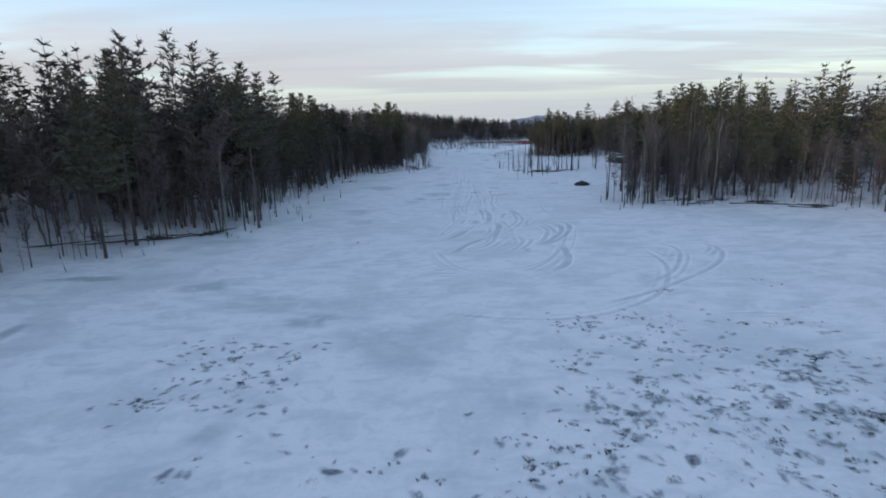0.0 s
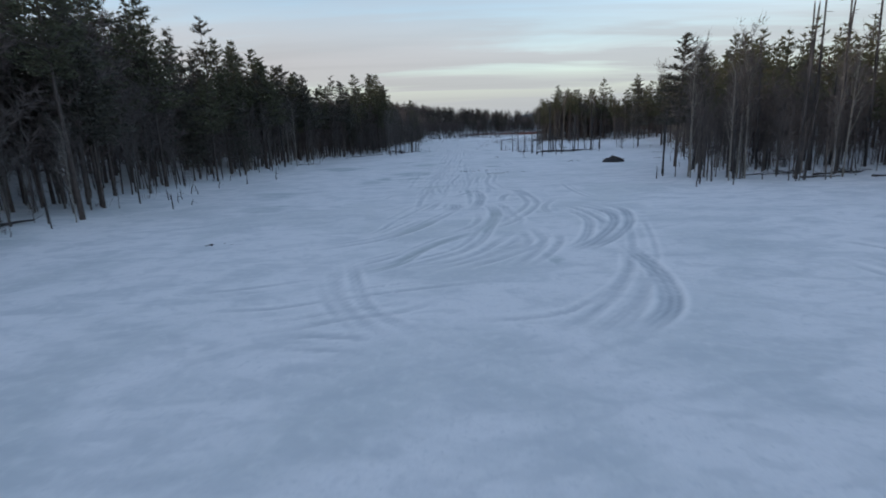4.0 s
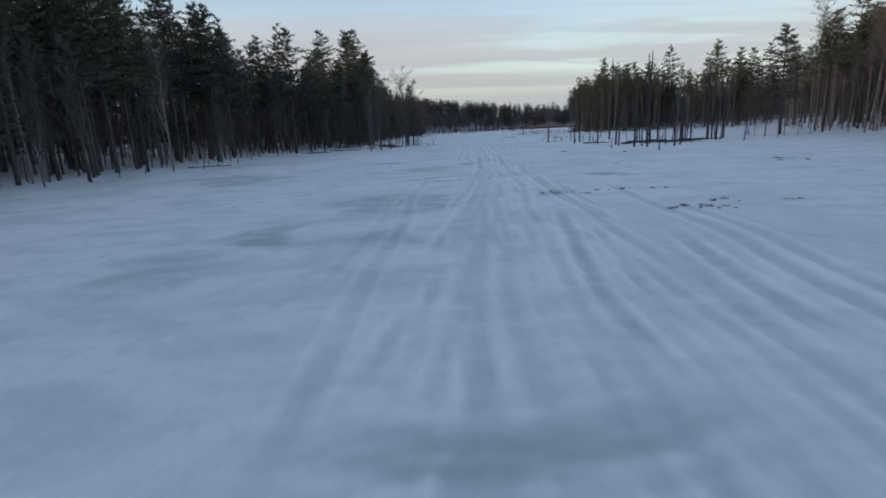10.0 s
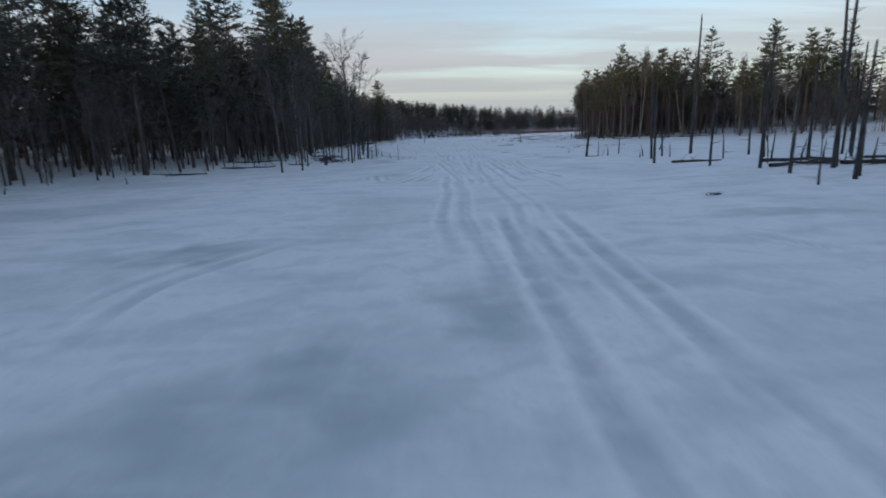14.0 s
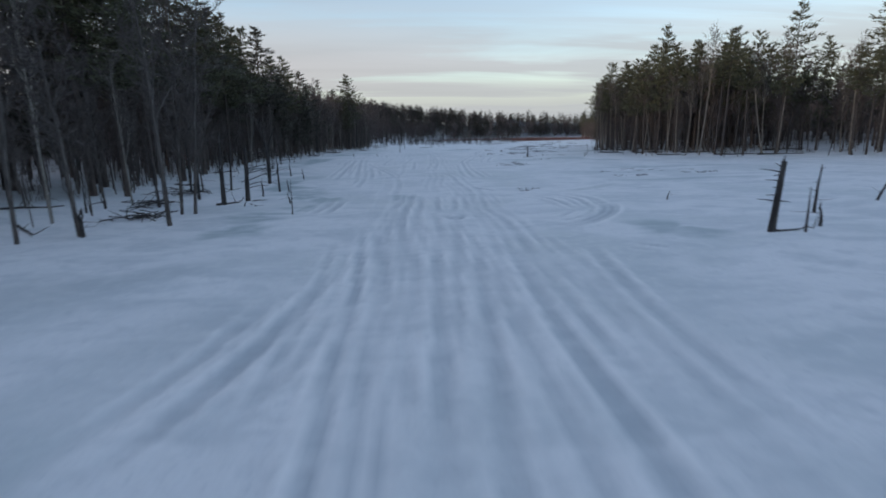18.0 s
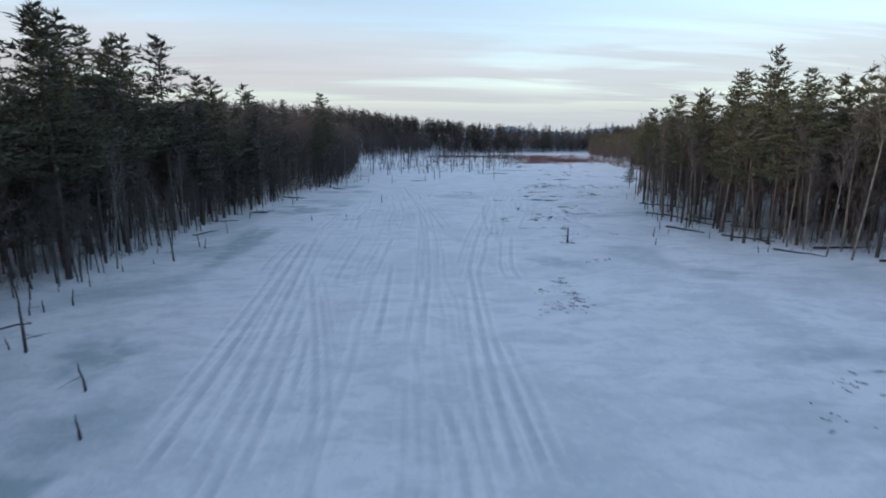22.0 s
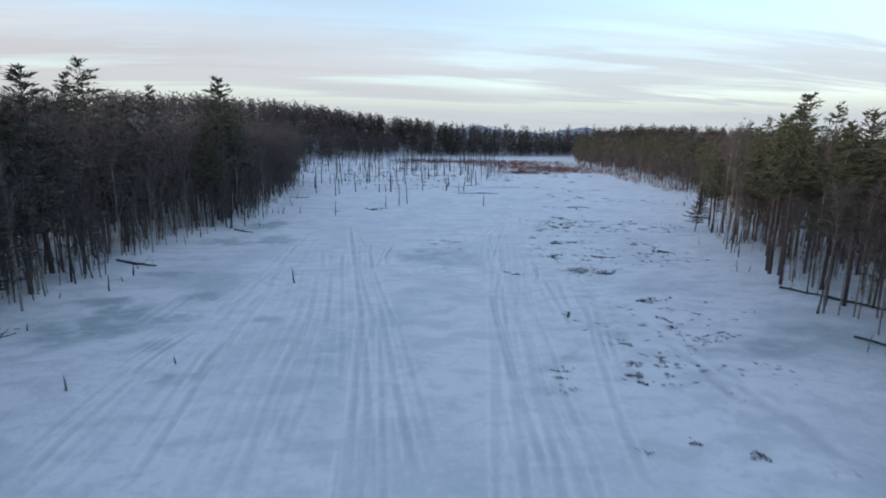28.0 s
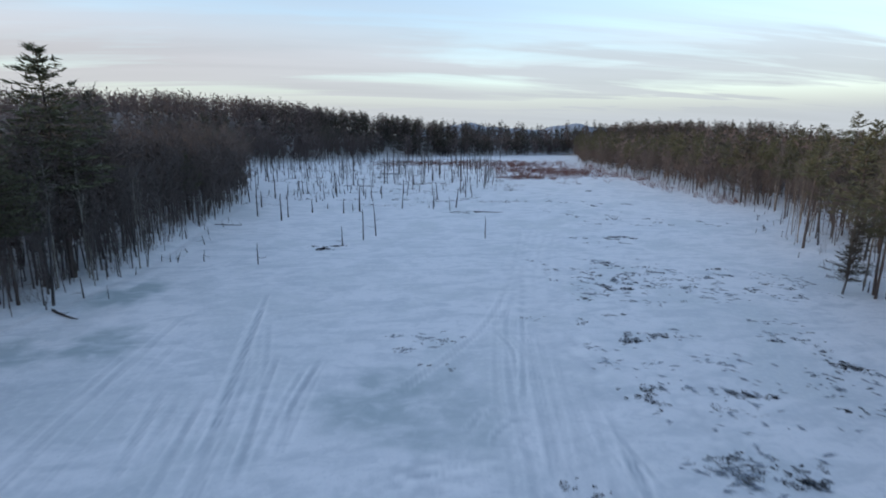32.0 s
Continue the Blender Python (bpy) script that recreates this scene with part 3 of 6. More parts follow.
def brush(rng, h, stems=14, twigs=10, spread=0.45):
    """Low leafless shrub."""
    g = Geo()
    for _ in range(stems):
        a, o = rng.uniform(0, 6.28), rng.uniform(0.1, spread)
        L = h * rng.uniform(0.5, 1.1)
        p0 = np.array([rng.normal(0, 0.25), rng.normal(0, 0.25), -0.1])
        e = p0 + np.array([math.cos(a) * o * L, math.sin(a) * o * L, L])
        m = (p0 + e) / 2 + rng.normal(0, 0.06, 3)
        g.tube([p0, m, e], [0.014, 0.009, 0.003], 3, False)
        for _ in range(twigs):
            u = rng.uniform(0.3, 1)
            q = p0 + (e - p0) * u
            t = rng.normal(0, 0.5, 3) + np.array([0, 0, 0.6])
            t *= rng.uniform(0.2, 0.6) * h * 0.35 / np.linalg.norm(t)
            g.spike(q, q + t, 0.012, rng)
    return g


def pack(parts, mats):
    """Joins Geo parts to one template of arrays with material numbers."""
    v, f, m, c = [], [], [], 0
    for g, k in zip(parts, mats):
        a, t = g.arrays()
        if len(a):
            v.append(a); f.append(t + c); m.append(np.full(len(t), k)); c += len(a)
    return np.vstack(v).astype(np.float32), np.vstack(f), np.concatenate(m)


def stand(name, templates, places, mats, label, category, group=""):
    """One object of kind stuff from many turned and scaled copies of templates. places: rows (template, x, y, z, turn, scale, scale_z)."""
    V, F, Mi, c = [], [], [], 0
    for k, x, y, z, a, s, sz in places:
        v, f, m = templates[k]
        ca, sa = math.cos(a) * s, math.sin(a) * s
        w = np.empty_like(v)
        w[:, 0] = v[:, 0] * ca - v[:, 1] * sa + x
        w[:, 1] = v[:, 0] * sa + v[:, 1] * ca + y
        w[:, 2] = v[:, 2] * sz + z
        V.append(w); F.append(f + c); Mi.append(m); c += len(v)
    ob = new(name, mesh_from(name, np.vstack(V), np.vstack(F), mats, np.concatenate(Mi)))
    return tagged(ob, label, category, group, "stuff")


def part(name, me, parent, label=""):
    ob = new(name, me)
    ob.parent = parent
    if label:
        tagged(ob, label)
    return ob


# ---------------------------------------------------------------- wheel ruts
def smooth_line(pts, step=0.5):
    """A rounded line through a few points."""
    p = np.array(pts, float)
    if len(p) == 2:
        p = np.array([p[0], (p[0] + p[1]) / 2, p[1]])
    q = np.vstack([2 * p[0] - p[1], p, 2 * p[-1] - p[-2]])
    out = []
    for k in range(1, len(q) - 2):
        n = max(2, int(np.linalg.norm(q[k + 1] - q[k]) / step))
        t = np.linspace(0, 1, n, endpoint=False)[:, None]
        a, b, c, d = q[k - 1], q[k], q[k + 1], q[k + 2]
        out.append(0.5 * (2 * b + (c - a) * t + (2 * a - 5 * b + 4 * c - d) * t ** 2 + (3 * b - a - 3 * c + d) * t ** 3))
    out.append(p[-1:])
    return np.vstack(out)


TRACKS, PATCHES = [], []
trk = np.random.default_rng(29)


def track(pts, width=0.5, strength=1.0, kind="tread"):
    """Notes one wheel's rut or skid, for the ground to be worn by; kind skid: scraped deeper, slush: wet."""
    line = smooth_line(pts, 0.3)
    strength *= 0.62 if pts[0][1] > 245 else 0.72 if pts[0][1] > 214 else 0.8 if pts[0][1] < 48 else 1.0       # older and drifted over up the pond
    TRACKS.append((line, width, strength, kind))
    if kind == "tread" and width < 0.75:        # the other wheels of the same pass
        way = np.gradient(line, axis=0); way /= np.linalg.norm(way, axis=1)[:, None] + 1e-9
        side = np.stack([-way[:, 1], way[:, 0]], -1)
        for _ in range(2 if 165 < pts[0][1] < 250 else 1):
            off = trk.choice([-1, 1]) * trk.uniform(0.55, 1.15) * (1.5 if pts[0][1] > 230 else 1)
            cut = slice(int(trk.uniform(0, 0.3) * len(line)), int(trk.uniform(0.7, 1.0) * len(line)) + 2)
            TRACKS.append(((line + side * off)[cut], width * trk.uniform(0.6, 0.9), strength * trk.uniform(0.5, 0.95), kind))


def ice_patch(x, y, rx, ry, strength):
    """Notes a windswept patch of bare ice."""
    PATCHES.append((x, y, rx, ry, strength))


# the arcs where the drivers played, near end
track([(-0.1, 38.7), (4.2, 37), (9, 36.5), (13.6, 38.1), (18.5, 42.5), (22.2, 50.3), (22.7, 57.5)], 0.5, 0.9)
track([(12.3, 39.3), (18.1, 42.7), (26.6, 49.7), (30.7, 56.1), (30.6, 60.8)], 0.6, 1, kind="skid")
track([(18, 44.6), (22.4, 48.9), (26.3, 56.9), (25.3, 61.8)], 0.5, 0.9)
track([(4.6, 51.3), (9.1, 52.2), (13.6, 59.1), (18, 73.2)], 0.4, 0.7)
track([(23.6, 58), (24, 53.8), (26.3, 57.6)], 0.6, 0.9)
track([(27.9, 53.3), (30.7, 56.9), (31.3, 59.3)], 0.6, 0.9)
track([(19.9, 36.4), (23, 36.4), (25.4, 35.7)], 0.4, 0.9)
track([(10.3, 49.4), (12.4, 51.8), (13.7, 55.7), (14.5, 62.7)], 0.9, 1, kind="skid")
track([(9.5, 49.6), (10.6, 50.8), (11.5, 52.3), (12.2, 53.8), (13.2, 56.6)], 0.5, 0.8)
track([(7.6, 49.7), (8.9, 50.9), (10.1, 52.4), (11.4, 54.4), (12.9, 57.5), (14.3, 61.9)], 0.6, 0.9)
track([(8.8, 49.6), (10.1, 51), (11.4, 52.8), (12.6, 55), (13.6, 58)], 0.6, 0.9)
track([(11, 61.2), (13.2, 63.9), (15.6, 68.3), (16.9, 73.2), (15.5, 78.4)], 0.8, 1, kind="skid")
track([(11.9, 61.4), (14.6, 64.7), (16.8, 68.8), (18.3, 73.9), (18, 77.1)], 0.8, 1, kind="skid")
track([(2.6, 49.7), (1.6, 50.9), (0.4, 53), (-0.5, 55.4), (-1.4, 59.1)], 0.6, 0.8)
track([(3.6, 49.7), (2.6, 51.1), (1.3, 52.9), (0.5, 55.3), (-0.8, 60.9)], 0.6, 0.8)
track([(-1, 58.5), (1.5, 60.6), (4.2, 65.3), (7, 68.5)], 0.6, 0.9)
track([(3, 57.8), (5.6, 60.1), (8.2, 62.8), (9.4, 65.6)], 0.5, 0.9)
track([(4.7, 58.1), (7.2, 60.2), (9.3, 62.6), (10.5, 65.4), (10.3, 67.2)], 0.5, 0.9)
track([(1, 59.1), (3.7, 59.7), (5.9, 61.5), (8.5, 65.7)], 0.5, 0.7)
track([(-3.2, 50.8), (-1.4, 51.1), (0.5, 51.9), (2.6, 52.6), (4.4, 54.1)], 0.5, 0.8)
track([(-2.1, 50.6), (0.5, 50.2), (2.2, 49.8)], 0.5, 0.7)
track([(-7.6, 56), (-4.8, 56.5), (-2.1, 57.6)], 0.4, 0.6)
track([(-5.6, 53.6), (-2.9, 53.5), (-0.1, 54.4), (2.1, 55.2), (6.2, 56)], 0.4, 0.7)
track([(2.5, 58.1), (3.6, 59), (4.8, 60.2), (6.2, 61.8), (7.1, 63.8), (8.5, 66.7)], 0.6, 1)
track([(3.7, 58.2), (4.5, 59.1), (5.6, 60.1), (7.1, 61.8), (8.3, 64.1), (9.6, 67.2)], 0.6, 1)
track([(1.3, 58.3), (3.4, 60.4), (6.1, 63.8), (8.1, 72.7)], 0.6, 0.9)
track([(5, 58.2), (5.8, 59.2), (7.1, 60.3), (8.7, 61.9), (9.7, 63.5)], 0.6, 0.9)
track([(-0.4, 58.1), (1.6, 59.8), (3.2, 63.5), (6.6, 67.9)], 0.9, 1, kind="slush")
track([(-0.5, 59), (0.1, 60.3), (1.1, 61.3), (2.7, 63.2)], 0.6, 0.9)
track([(7.4, 58.3), (8.2, 59.5), (9, 61), (9.9, 63.2), (10.2, 65.7), (10.1, 68.4)], 0.6, 1)
track([(8.1, 58.4), (9, 59.5), (10.1, 61.5), (11.1, 64.1), (11.5, 66.6)], 0.5, 0.7)
track([(11.1, 61.7), (12.5, 64.1), (13.6, 67), (14.6, 71.1), (14.2, 75.6)], 0.7, 1)
# arcs, middle
track([(-3.3, 64.4), (0.4, 67.1), (3.4, 72.4), (5.5, 78.4)], 0.5, 0.7)
track([(-3.6, 63.9), (-1.3, 65.3), (0.7, 67), (2.3, 69.6), (4, 73.7)], 0.5, 0.9)
track([(15.1, 67.5), (15.4, 70.1), (15.3, 74.1), (14.8, 77.7)], 0.6, 1, kind="skid")
track([(17.5, 71.2), (17.3, 74.4), (16.5, 78.3)], 0.5, 0.8)
track([(0.6, 67.2), (1.7, 68.9), (2.9, 71.5), (3.6, 73.7)], 1.2, 1, kind="slush")
track([(4.4, 67.3), (5.1, 68.4), (5.9, 69.6), (6.5, 71.1), (6.9, 73.5), (6.8, 75.8)], 0.5, 0.8)
track([(5.7, 67.3), (6.7, 69.4), (7.3, 71.1), (8, 74.3), (8.2, 78.3), (7.5, 81.2)], 0.6, 0.9)
track([(6.5, 67.4), (7, 68.5), (7.4, 69.9), (7.8, 71.6), (8.3, 74.2), (8.6, 78.3)], 0.9, 1, kind="slush")
track([(7.2, 68.4), (9.4, 71.5), (12.6, 80.4), (12.6, 92.5)], 0.6, 0.9)
track([(9.2, 69), (9.8, 72.1), (9.6, 74.2), (9.5, 77.4), (9.1, 81)], 0.7, 0.9)
track([(12.7, 73.9), (12.5, 75.9), (13, 78.5), (14.6, 82.3)], 0.6, 0.8)
track([(-1, 68.1), (-0.2, 69.8), (0.7, 73.9), (3.6, 84.5)], 0.4, 0.7)
track([(-0, 67.4), (0.6, 68.5), (1.9, 71.5), (3, 74.2)], 0.4, 0.8)
track([(2.1, 77.1), (3, 79.8), (3.5, 81.8), (3.9, 83.8)], 0.4, 1)
track([(1.7, 77.4), (2.1, 78.7), (2.7, 80.8), (3.2, 82.7)], 0.35, 0.8)
track([(2.6, 77.1), (3, 78.3), (3.4, 79.8), (3.8, 82.1), (4.1, 83.8)], 0.35, 0.9)
track([(4.8, 77.2), (5.3, 79.9), (5.3, 81.7)], 1.2, 0.9, kind="skid")
track([(6.5, 77.2), (7, 79.2), (7.3, 80.4), (7.5, 81.9), (7.9, 84.8), (8, 90.6)], 1, 1, kind="skid")
track([(4.3, 77.3), (4.4, 78.8), (4.5, 81)], 0.4, 0.6)
track([(-1.5, 77.6), (-0.8, 78.9), (0.2, 80.2), (0.8, 82.2)], 0.35, 0.6)
track([(0.5, 77.5), (0.9, 79.1), (1.6, 80.8), (2.7, 83.5)], 0.35, 0.6)
# arcs give way to lanes
track([(18.1, 81.6), (17.6, 86.3), (18, 95.4)], 0.4, 0.7)
track([(12.5, 84.4), (12.5, 86.6), (12.3, 89.4), (11.2, 92.4)], 1, 1, kind="skid")
track([(9.6, 81.7), (9.8, 83.4), (10.2, 85.7), (11.1, 88.3)], 0.7, 0.9, kind="skid")
track([(5.3, 86.8), (6.6, 89.4), (8.2, 91.7)], 0.6, 0.9, kind="skid")
track([(5.7, 78.3), (6.1, 80.9)], 0.4, 0.7)
track([(3.5, 88.3), (3.3, 89.5), (3, 91.3), (3, 94.1), (3.1, 97.6)], 0.35, 0.9)
track([(4, 88), (4.1, 89.4), (3.9, 91.2), (3.7, 94), (3.8, 97.4)], 0.35, 0.9)
track([(4.2, 87.6), (4.2, 89.1), (4.4, 91.7), (4.8, 96.5), (5.1, 101.9)], 0.35, 0.8)
track([(1.5, 87.2), (2.1, 88.7), (2.5, 90.8)], 0.35, 0.8)
track([(1.3, 91.2), (1.7, 93.4), (2.3, 97), (3, 101.3)], 0.35, 0.8)
track([(0.7, 98), (2.3, 97.6), (4.3, 97.3), (6.1, 98.2)], 0.5, 0.9)
track([(10.2, 91), (10, 92.7), (9.8, 95), (9.5, 99.7)], 0.5, 0.8)
track([(8.3, 88.6), (7.8, 90.8), (7.8, 92.3)], 0.7, 0.9, kind="skid")
track([(6.7, 89.4), (6.9, 90.9), (7.1, 92.4)], 0.4, 0.8)
track([(-1.9, 87.4), (-1.2, 89.9)], 0.4, 0.6)
track([(0, 97.9), (1.2, 97.4), (2.5, 97.2), (3.9, 97.5), (5.3, 98), (6.7, 98.3)], 1.1, 1, kind="slush")
track([(5.3, 98), (5.4, 99.9), (5.4, 102.5), (6, 107.3), (6.9, 113.7)], 0.4, 0.9)
track([(2, 97.7), (2.1, 99.6), (2.4, 102.2), (2.8, 107.1)], 0.35, 0.7)
track([(1, 98.6), (1.2, 100.5), (1.6, 102.3)], 0.35, 0.7)
track([(8.3, 99), (8.5, 101.4), (8.9, 105.3), (9.5, 109.2)], 0.5, 0.8)
# lanes through the narrows and two skids
track([(2.3, 106.4), (2.5, 108.3), (2.8, 111.4), (3.4, 117), (4.8, 128.2)], 0.35, 0.9)
track([(2.7, 106.4), (2.9, 108.3), (3.1, 111.3), (3.7, 116.9)], 0.35, 0.9)
track([(3.2, 106.3), (3.3, 108), (3.5, 110.7), (4.1, 116.9)], 0.35, 0.9)
track([(3.6, 106.5), (3.7, 108), (3.7, 109.7), (4.1, 113.4)], 0.35, 0.9)
track([(4.7, 106.5), (4.9, 108.5), (5, 111.1)], 0.35, 0.8)
track([(6.5, 106.8), (6.5, 108), (6.3, 109.4), (6, 111.6)], 0.6, 0.8)
track([(8.4, 109.2), (8, 110.4), (8, 113.7), (7.9, 117.7), (8.3, 129.3)], 0.7, 0.8)
track([(1.8, 106.4), (2, 108.4), (2.5, 111.4)], 0.35, 0.7)
track([(-0.1, 116.8), (-0.1, 118), (0.2, 119.7)], 0.35, 0.8)
track([(2.9, 116.6), (3.2, 119.5), (3.7, 123.6), (4.3, 128.5)], 0.35, 0.8)
track([(3.6, 116.5), (3.6, 117.9), (3.9, 120.8), (4.4, 126.2)], 0.35, 0.8)
track([(4.3, 116.7), (4.2, 118.1), (4.3, 120.7), (4.8, 127.5)], 0.35, 0.8)
track([(5, 116.7), (5, 118.5), (5.2, 121.2), (5.4, 125.3)], 0.35, 0.8)
track([(-10.2, 116.5), (-8.5, 119), (-6.7, 121.9), (-5.3, 124), (-3.6, 126.1), (-1.8, 127.75), (0.2, 129.5)], 0.6, 1.1, kind="skid")
track([(-1.9, 127.6), (-0.2, 129.1), (1.1, 130), (2.8, 131), (4.6, 131.6), (7, 131.9)], 1, 1.2, kind="skid")
track([(-0.8, 127.6), (1.5, 129.2), (3.1, 130.1), (4.5, 130.6)], 0.6, 0.8)
track([(-1.5, 135.1), (-2.9, 136), (-4.5, 138.2), (-5.1, 140.3)], 0.9, 1, kind="skid")
track([(-2.1, 136.1), (-3.4, 138), (-4.4, 140.2)], 0.6, 0.7)
track([(8.2, 128.9), (8.1, 130.3), (8.3, 132.5), (9, 139.9)], 0.7, 0.9)
track([(7.3, 127.8), (7.4, 129.5), (7.3, 131.7), (7.2, 134.4)], 0.5, 0.9)
track([(5.1, 126.9), (5.2, 128.3), (5.5, 130.6)], 0.4, 0.8)
track([(4.1, 127), (4.4, 129.9), (5.2, 137.3)], 0.4, 0.8)
track([(5.2, 138), (5.3, 139.3), (5.5, 141.7), (5.7, 145.5), (6.4, 156.5)], 0.5, 0.9)
track([(7.3, 138.9), (7.7, 142.5), (8.1, 148.1), (8.7, 155.8)], 0.5, 0.8)
track([(14.6, 146.1), (13.6, 148), (13.1, 150.5)], 0.6, 0.7)
track([(-3.1, 141.7), (-3.2, 146.5), (-0.6, 151.7)], 0.5, 0.6)
track([(22, 125.5), (17, 129.7), (16.1, 132.6), (16.8, 137.2), (21.6, 143.6), (27.6, 144.2)], 0.6, 0.8)
# lanes past the shallow bay
track([(12.8, 169.9), (13, 172.1), (12.6, 174.9), (12.5, 179)], 0.35, 1.1, kind="skid")
track([(9.8, 167.5), (9.8, 170.1), (9.8, 173.5), (10.2, 182.6)], 0.5, 0.8)
track([(1.3, 169), (1.7, 170.7), (2.4, 173.5), (3.5, 177.5)], 0.5, 0.8)
track([(0.4, 170.5), (-0.3, 173.9), (-0.9, 179.7)], 0.4, 0.8)
track([(5.7, 167.8), (5.7, 169.9), (5.6, 173.1), (5.4, 183.6)], 0.3, 0.9)
track([(6.4, 167.8), (6.5, 169.8), (6.4, 173)], 0.3, 0.8)
track([(7.1, 167.9), (7.2, 169.7), (7.3, 171.7)], 0.35, 0.7)
track([(4.3, 168), (4.8, 169.7), (5.4, 172.2)], 0.4, 0.7)
track([(5.4, 178.6), (5.3, 181.1), (5.3, 186), (4.8, 194.1)], 0.35, 0.9)
track([(6, 178.5), (5.9, 180.7), (5.8, 185)], 0.35, 0.8)
track([(7.2, 178.4), (7.3, 180.5), (7.5, 184.8), (7.8, 193.6)], 0.4, 0.9)
track([(8.1, 178.3), (8.3, 180.4), (8.7, 184.7), (9.4, 193.3)], 0.4, 0.8)
track([(10.1, 178.2), (10.1, 180.6), (10.2, 185.3), (10.7, 193.1)], 0.5, 0.8)
track([(12.4, 178.3), (12.5, 180.8), (12.7, 185), (13.7, 192.6)], 0.5, 0.8)
track([(2.5, 178.8), (3, 180.6), (3.7, 183.8), (4.4, 190.3)], 0.5, 0.8)
track([(13.6, 196.5), (15.4, 197.8), (17.4, 200.4), (18.5, 203.1), (18.3, 204.6)], 1.1, 1, kind="skid")
track([(14, 197.9), (15.9, 199.5), (17.6, 202.3)], 0.4, 0.7)
track([(8.4, 201.4), (9.2, 199.6), (9.7, 201.6)], 0.6, 0.9, kind="skid")
track([(16.6, 191.4), (15.5, 192.4)], 0.5, 0.8)
track([(6.7, 190), (6.5, 193.4), (6.4, 199.9), (7.1, 212.4)], 0.45, 0.9)
track([(5.7, 190.1), (5.5, 193), (5.2, 197.9)], 0.4, 0.8)
track([(8.6, 189.9), (8.7, 193.2), (8.9, 198.5)], 0.4, 0.8)
track([(11.3, 189.7), (11.3, 191.6), (11.5, 195.5), (11.6, 202.2)], 0.5, 0.8)
track([(15.4, 209.8), (16.1, 206.6), (16.2, 203.7), (16.2, 201.5)], 0.4, 1)
track([(16.8, 209.7), (17.6, 206.8), (17.4, 203.9), (17.1, 201.6)], 0.4, 1)
track([(17.7, 210.1), (18.6, 206.8), (18.2, 203.3), (18, 201.6)], 0.8, 1)
track([(7.5, 202.1), (7.5, 206.1), (7.6, 210.4)], 0.35, 0.9)
track([(8.4, 202), (8.5, 205.4), (8.7, 210.3)], 0.35, 0.9)
track([(9.2, 202), (9.6, 205.3), (9.9, 210.2)], 0.35, 0.9)
track([(10, 202.3), (10.3, 205.9), (10.6, 210.7)], 0.35, 0.9)
track([(11.2, 202.2), (11.5, 205.8), (11.8, 211.2)], 0.35, 0.9)
track([(1.9, 202.4), (2.2, 205.5), (2.3, 209.8)], 0.5, 0.9)
track([(5.9, 202.6), (6, 205.6), (6.7, 210.5)], 0.5, 0.8)
# two bundles of lanes
track([(12.1, 215.9), (13, 213.8), (13.5, 212.7)], 0.6, 0.9, kind="skid")
track([(2.3, 217.3), (2.1, 227.9), (1.3, 243.6)], 0.45, 0.8)
track([(-0.7, 226.7), (-1.1, 233.6), (-1.7, 245.4), (-3.2, 272.8)], 0.5, 1)
track([(1.3, 226.3), (0.8, 233.5), (-0.3, 247.9), (-2.5, 276.6)], 0.5, 1)
track([(2.8, 226.5), (2.5, 233.3), (1.2, 249.3)], 0.5, 0.9)
track([(5.3, 226.9), (4.1, 236.5), (-0, 258.5)], 0.5, 0.8)
track([(13.3, 225.4), (13.5, 232.6), (14.1, 243.1), (15.3, 259.7)], 0.45, 0.9)
track([(14.3, 225.3), (14.4, 231.4), (14.6, 241)], 0.45, 0.9)
track([(9.9, 237.7), (10.2, 243.5), (11.2, 258.3), (12.1, 289.3)], 0.5, 0.8)
track([(7.1, 239.6), (7.4, 248), (7.6, 261.6)], 0.5, 0.8)
track([(-3.2, 254.1), (-3.9, 262.9), (-4, 274.1)], 0.5, 0.8)
track([(-0.9, 253.9), (-1.6, 263.5), (-2.1, 276.7)], 0.5, 0.8)
track([(2.8, 253.7), (2.9, 262.5), (3.6, 279.5)], 0.5, 0.8)
track([(5.8, 253.5), (6.5, 262.3), (7.3, 276.3)], 0.5, 0.8)
track([(10.5, 253.1), (10.8, 262.1), (11.3, 276.1), (11.4, 308.2)], 0.5, 1)
track([(14.3, 252.9), (15.5, 260.4), (18.3, 275.8), (25.9, 312.6)], 0.5, 0.8)
track([(19.2, 253.3), (19.7, 260.2), (22.7, 275.6)], 0.5, 0.8)
# lanes towards the marsh
track([(1.6, 299.2), (1.3, 294.9), (1.4, 290.7)], 0.5, 1.2, kind="skid")
track([(-1, 301.2), (-2.5, 295.4), (-2.6, 291.5)], 0.45, 1.1)
track([(-5.5, 312.1), (-6.1, 305.1), (-6.2, 301.2)], 0.6, 0.9)
track([(8.8, 340.8), (9.6, 331), (10, 324.4)], 0.8, 1.0)
track([(6.2, 318.3), (7, 302.3), (6.3, 290.2)], 0.6, 0.9)
track([(31.7, 319), (30.8, 315.5), (29.5, 312.1)], 0.45, 1.1)
track([(35, 314.2), (32.7, 304.4), (29.8, 296.1), (28.3, 291.5)], 0.45, 1.0)
track([(34.7, 294), (34.4, 290.8), (33.8, 287.6), (34.4, 284)], 0.7, 1.2, kind="skid")
track([(24.1, 309.1), (22.9, 302.1), (21.8, 294), (21, 288.2)], 0.7, 1.2, kind="skid")
track([(11.7, 216.3), (12.5, 214.6), (13.2, 213.8)], 0.5, 1.3, kind="skid")
track([(23.9, 216.3), (20.2, 212.4), (17.8, 210.5)], 1.2, 0.8, kind="slush")
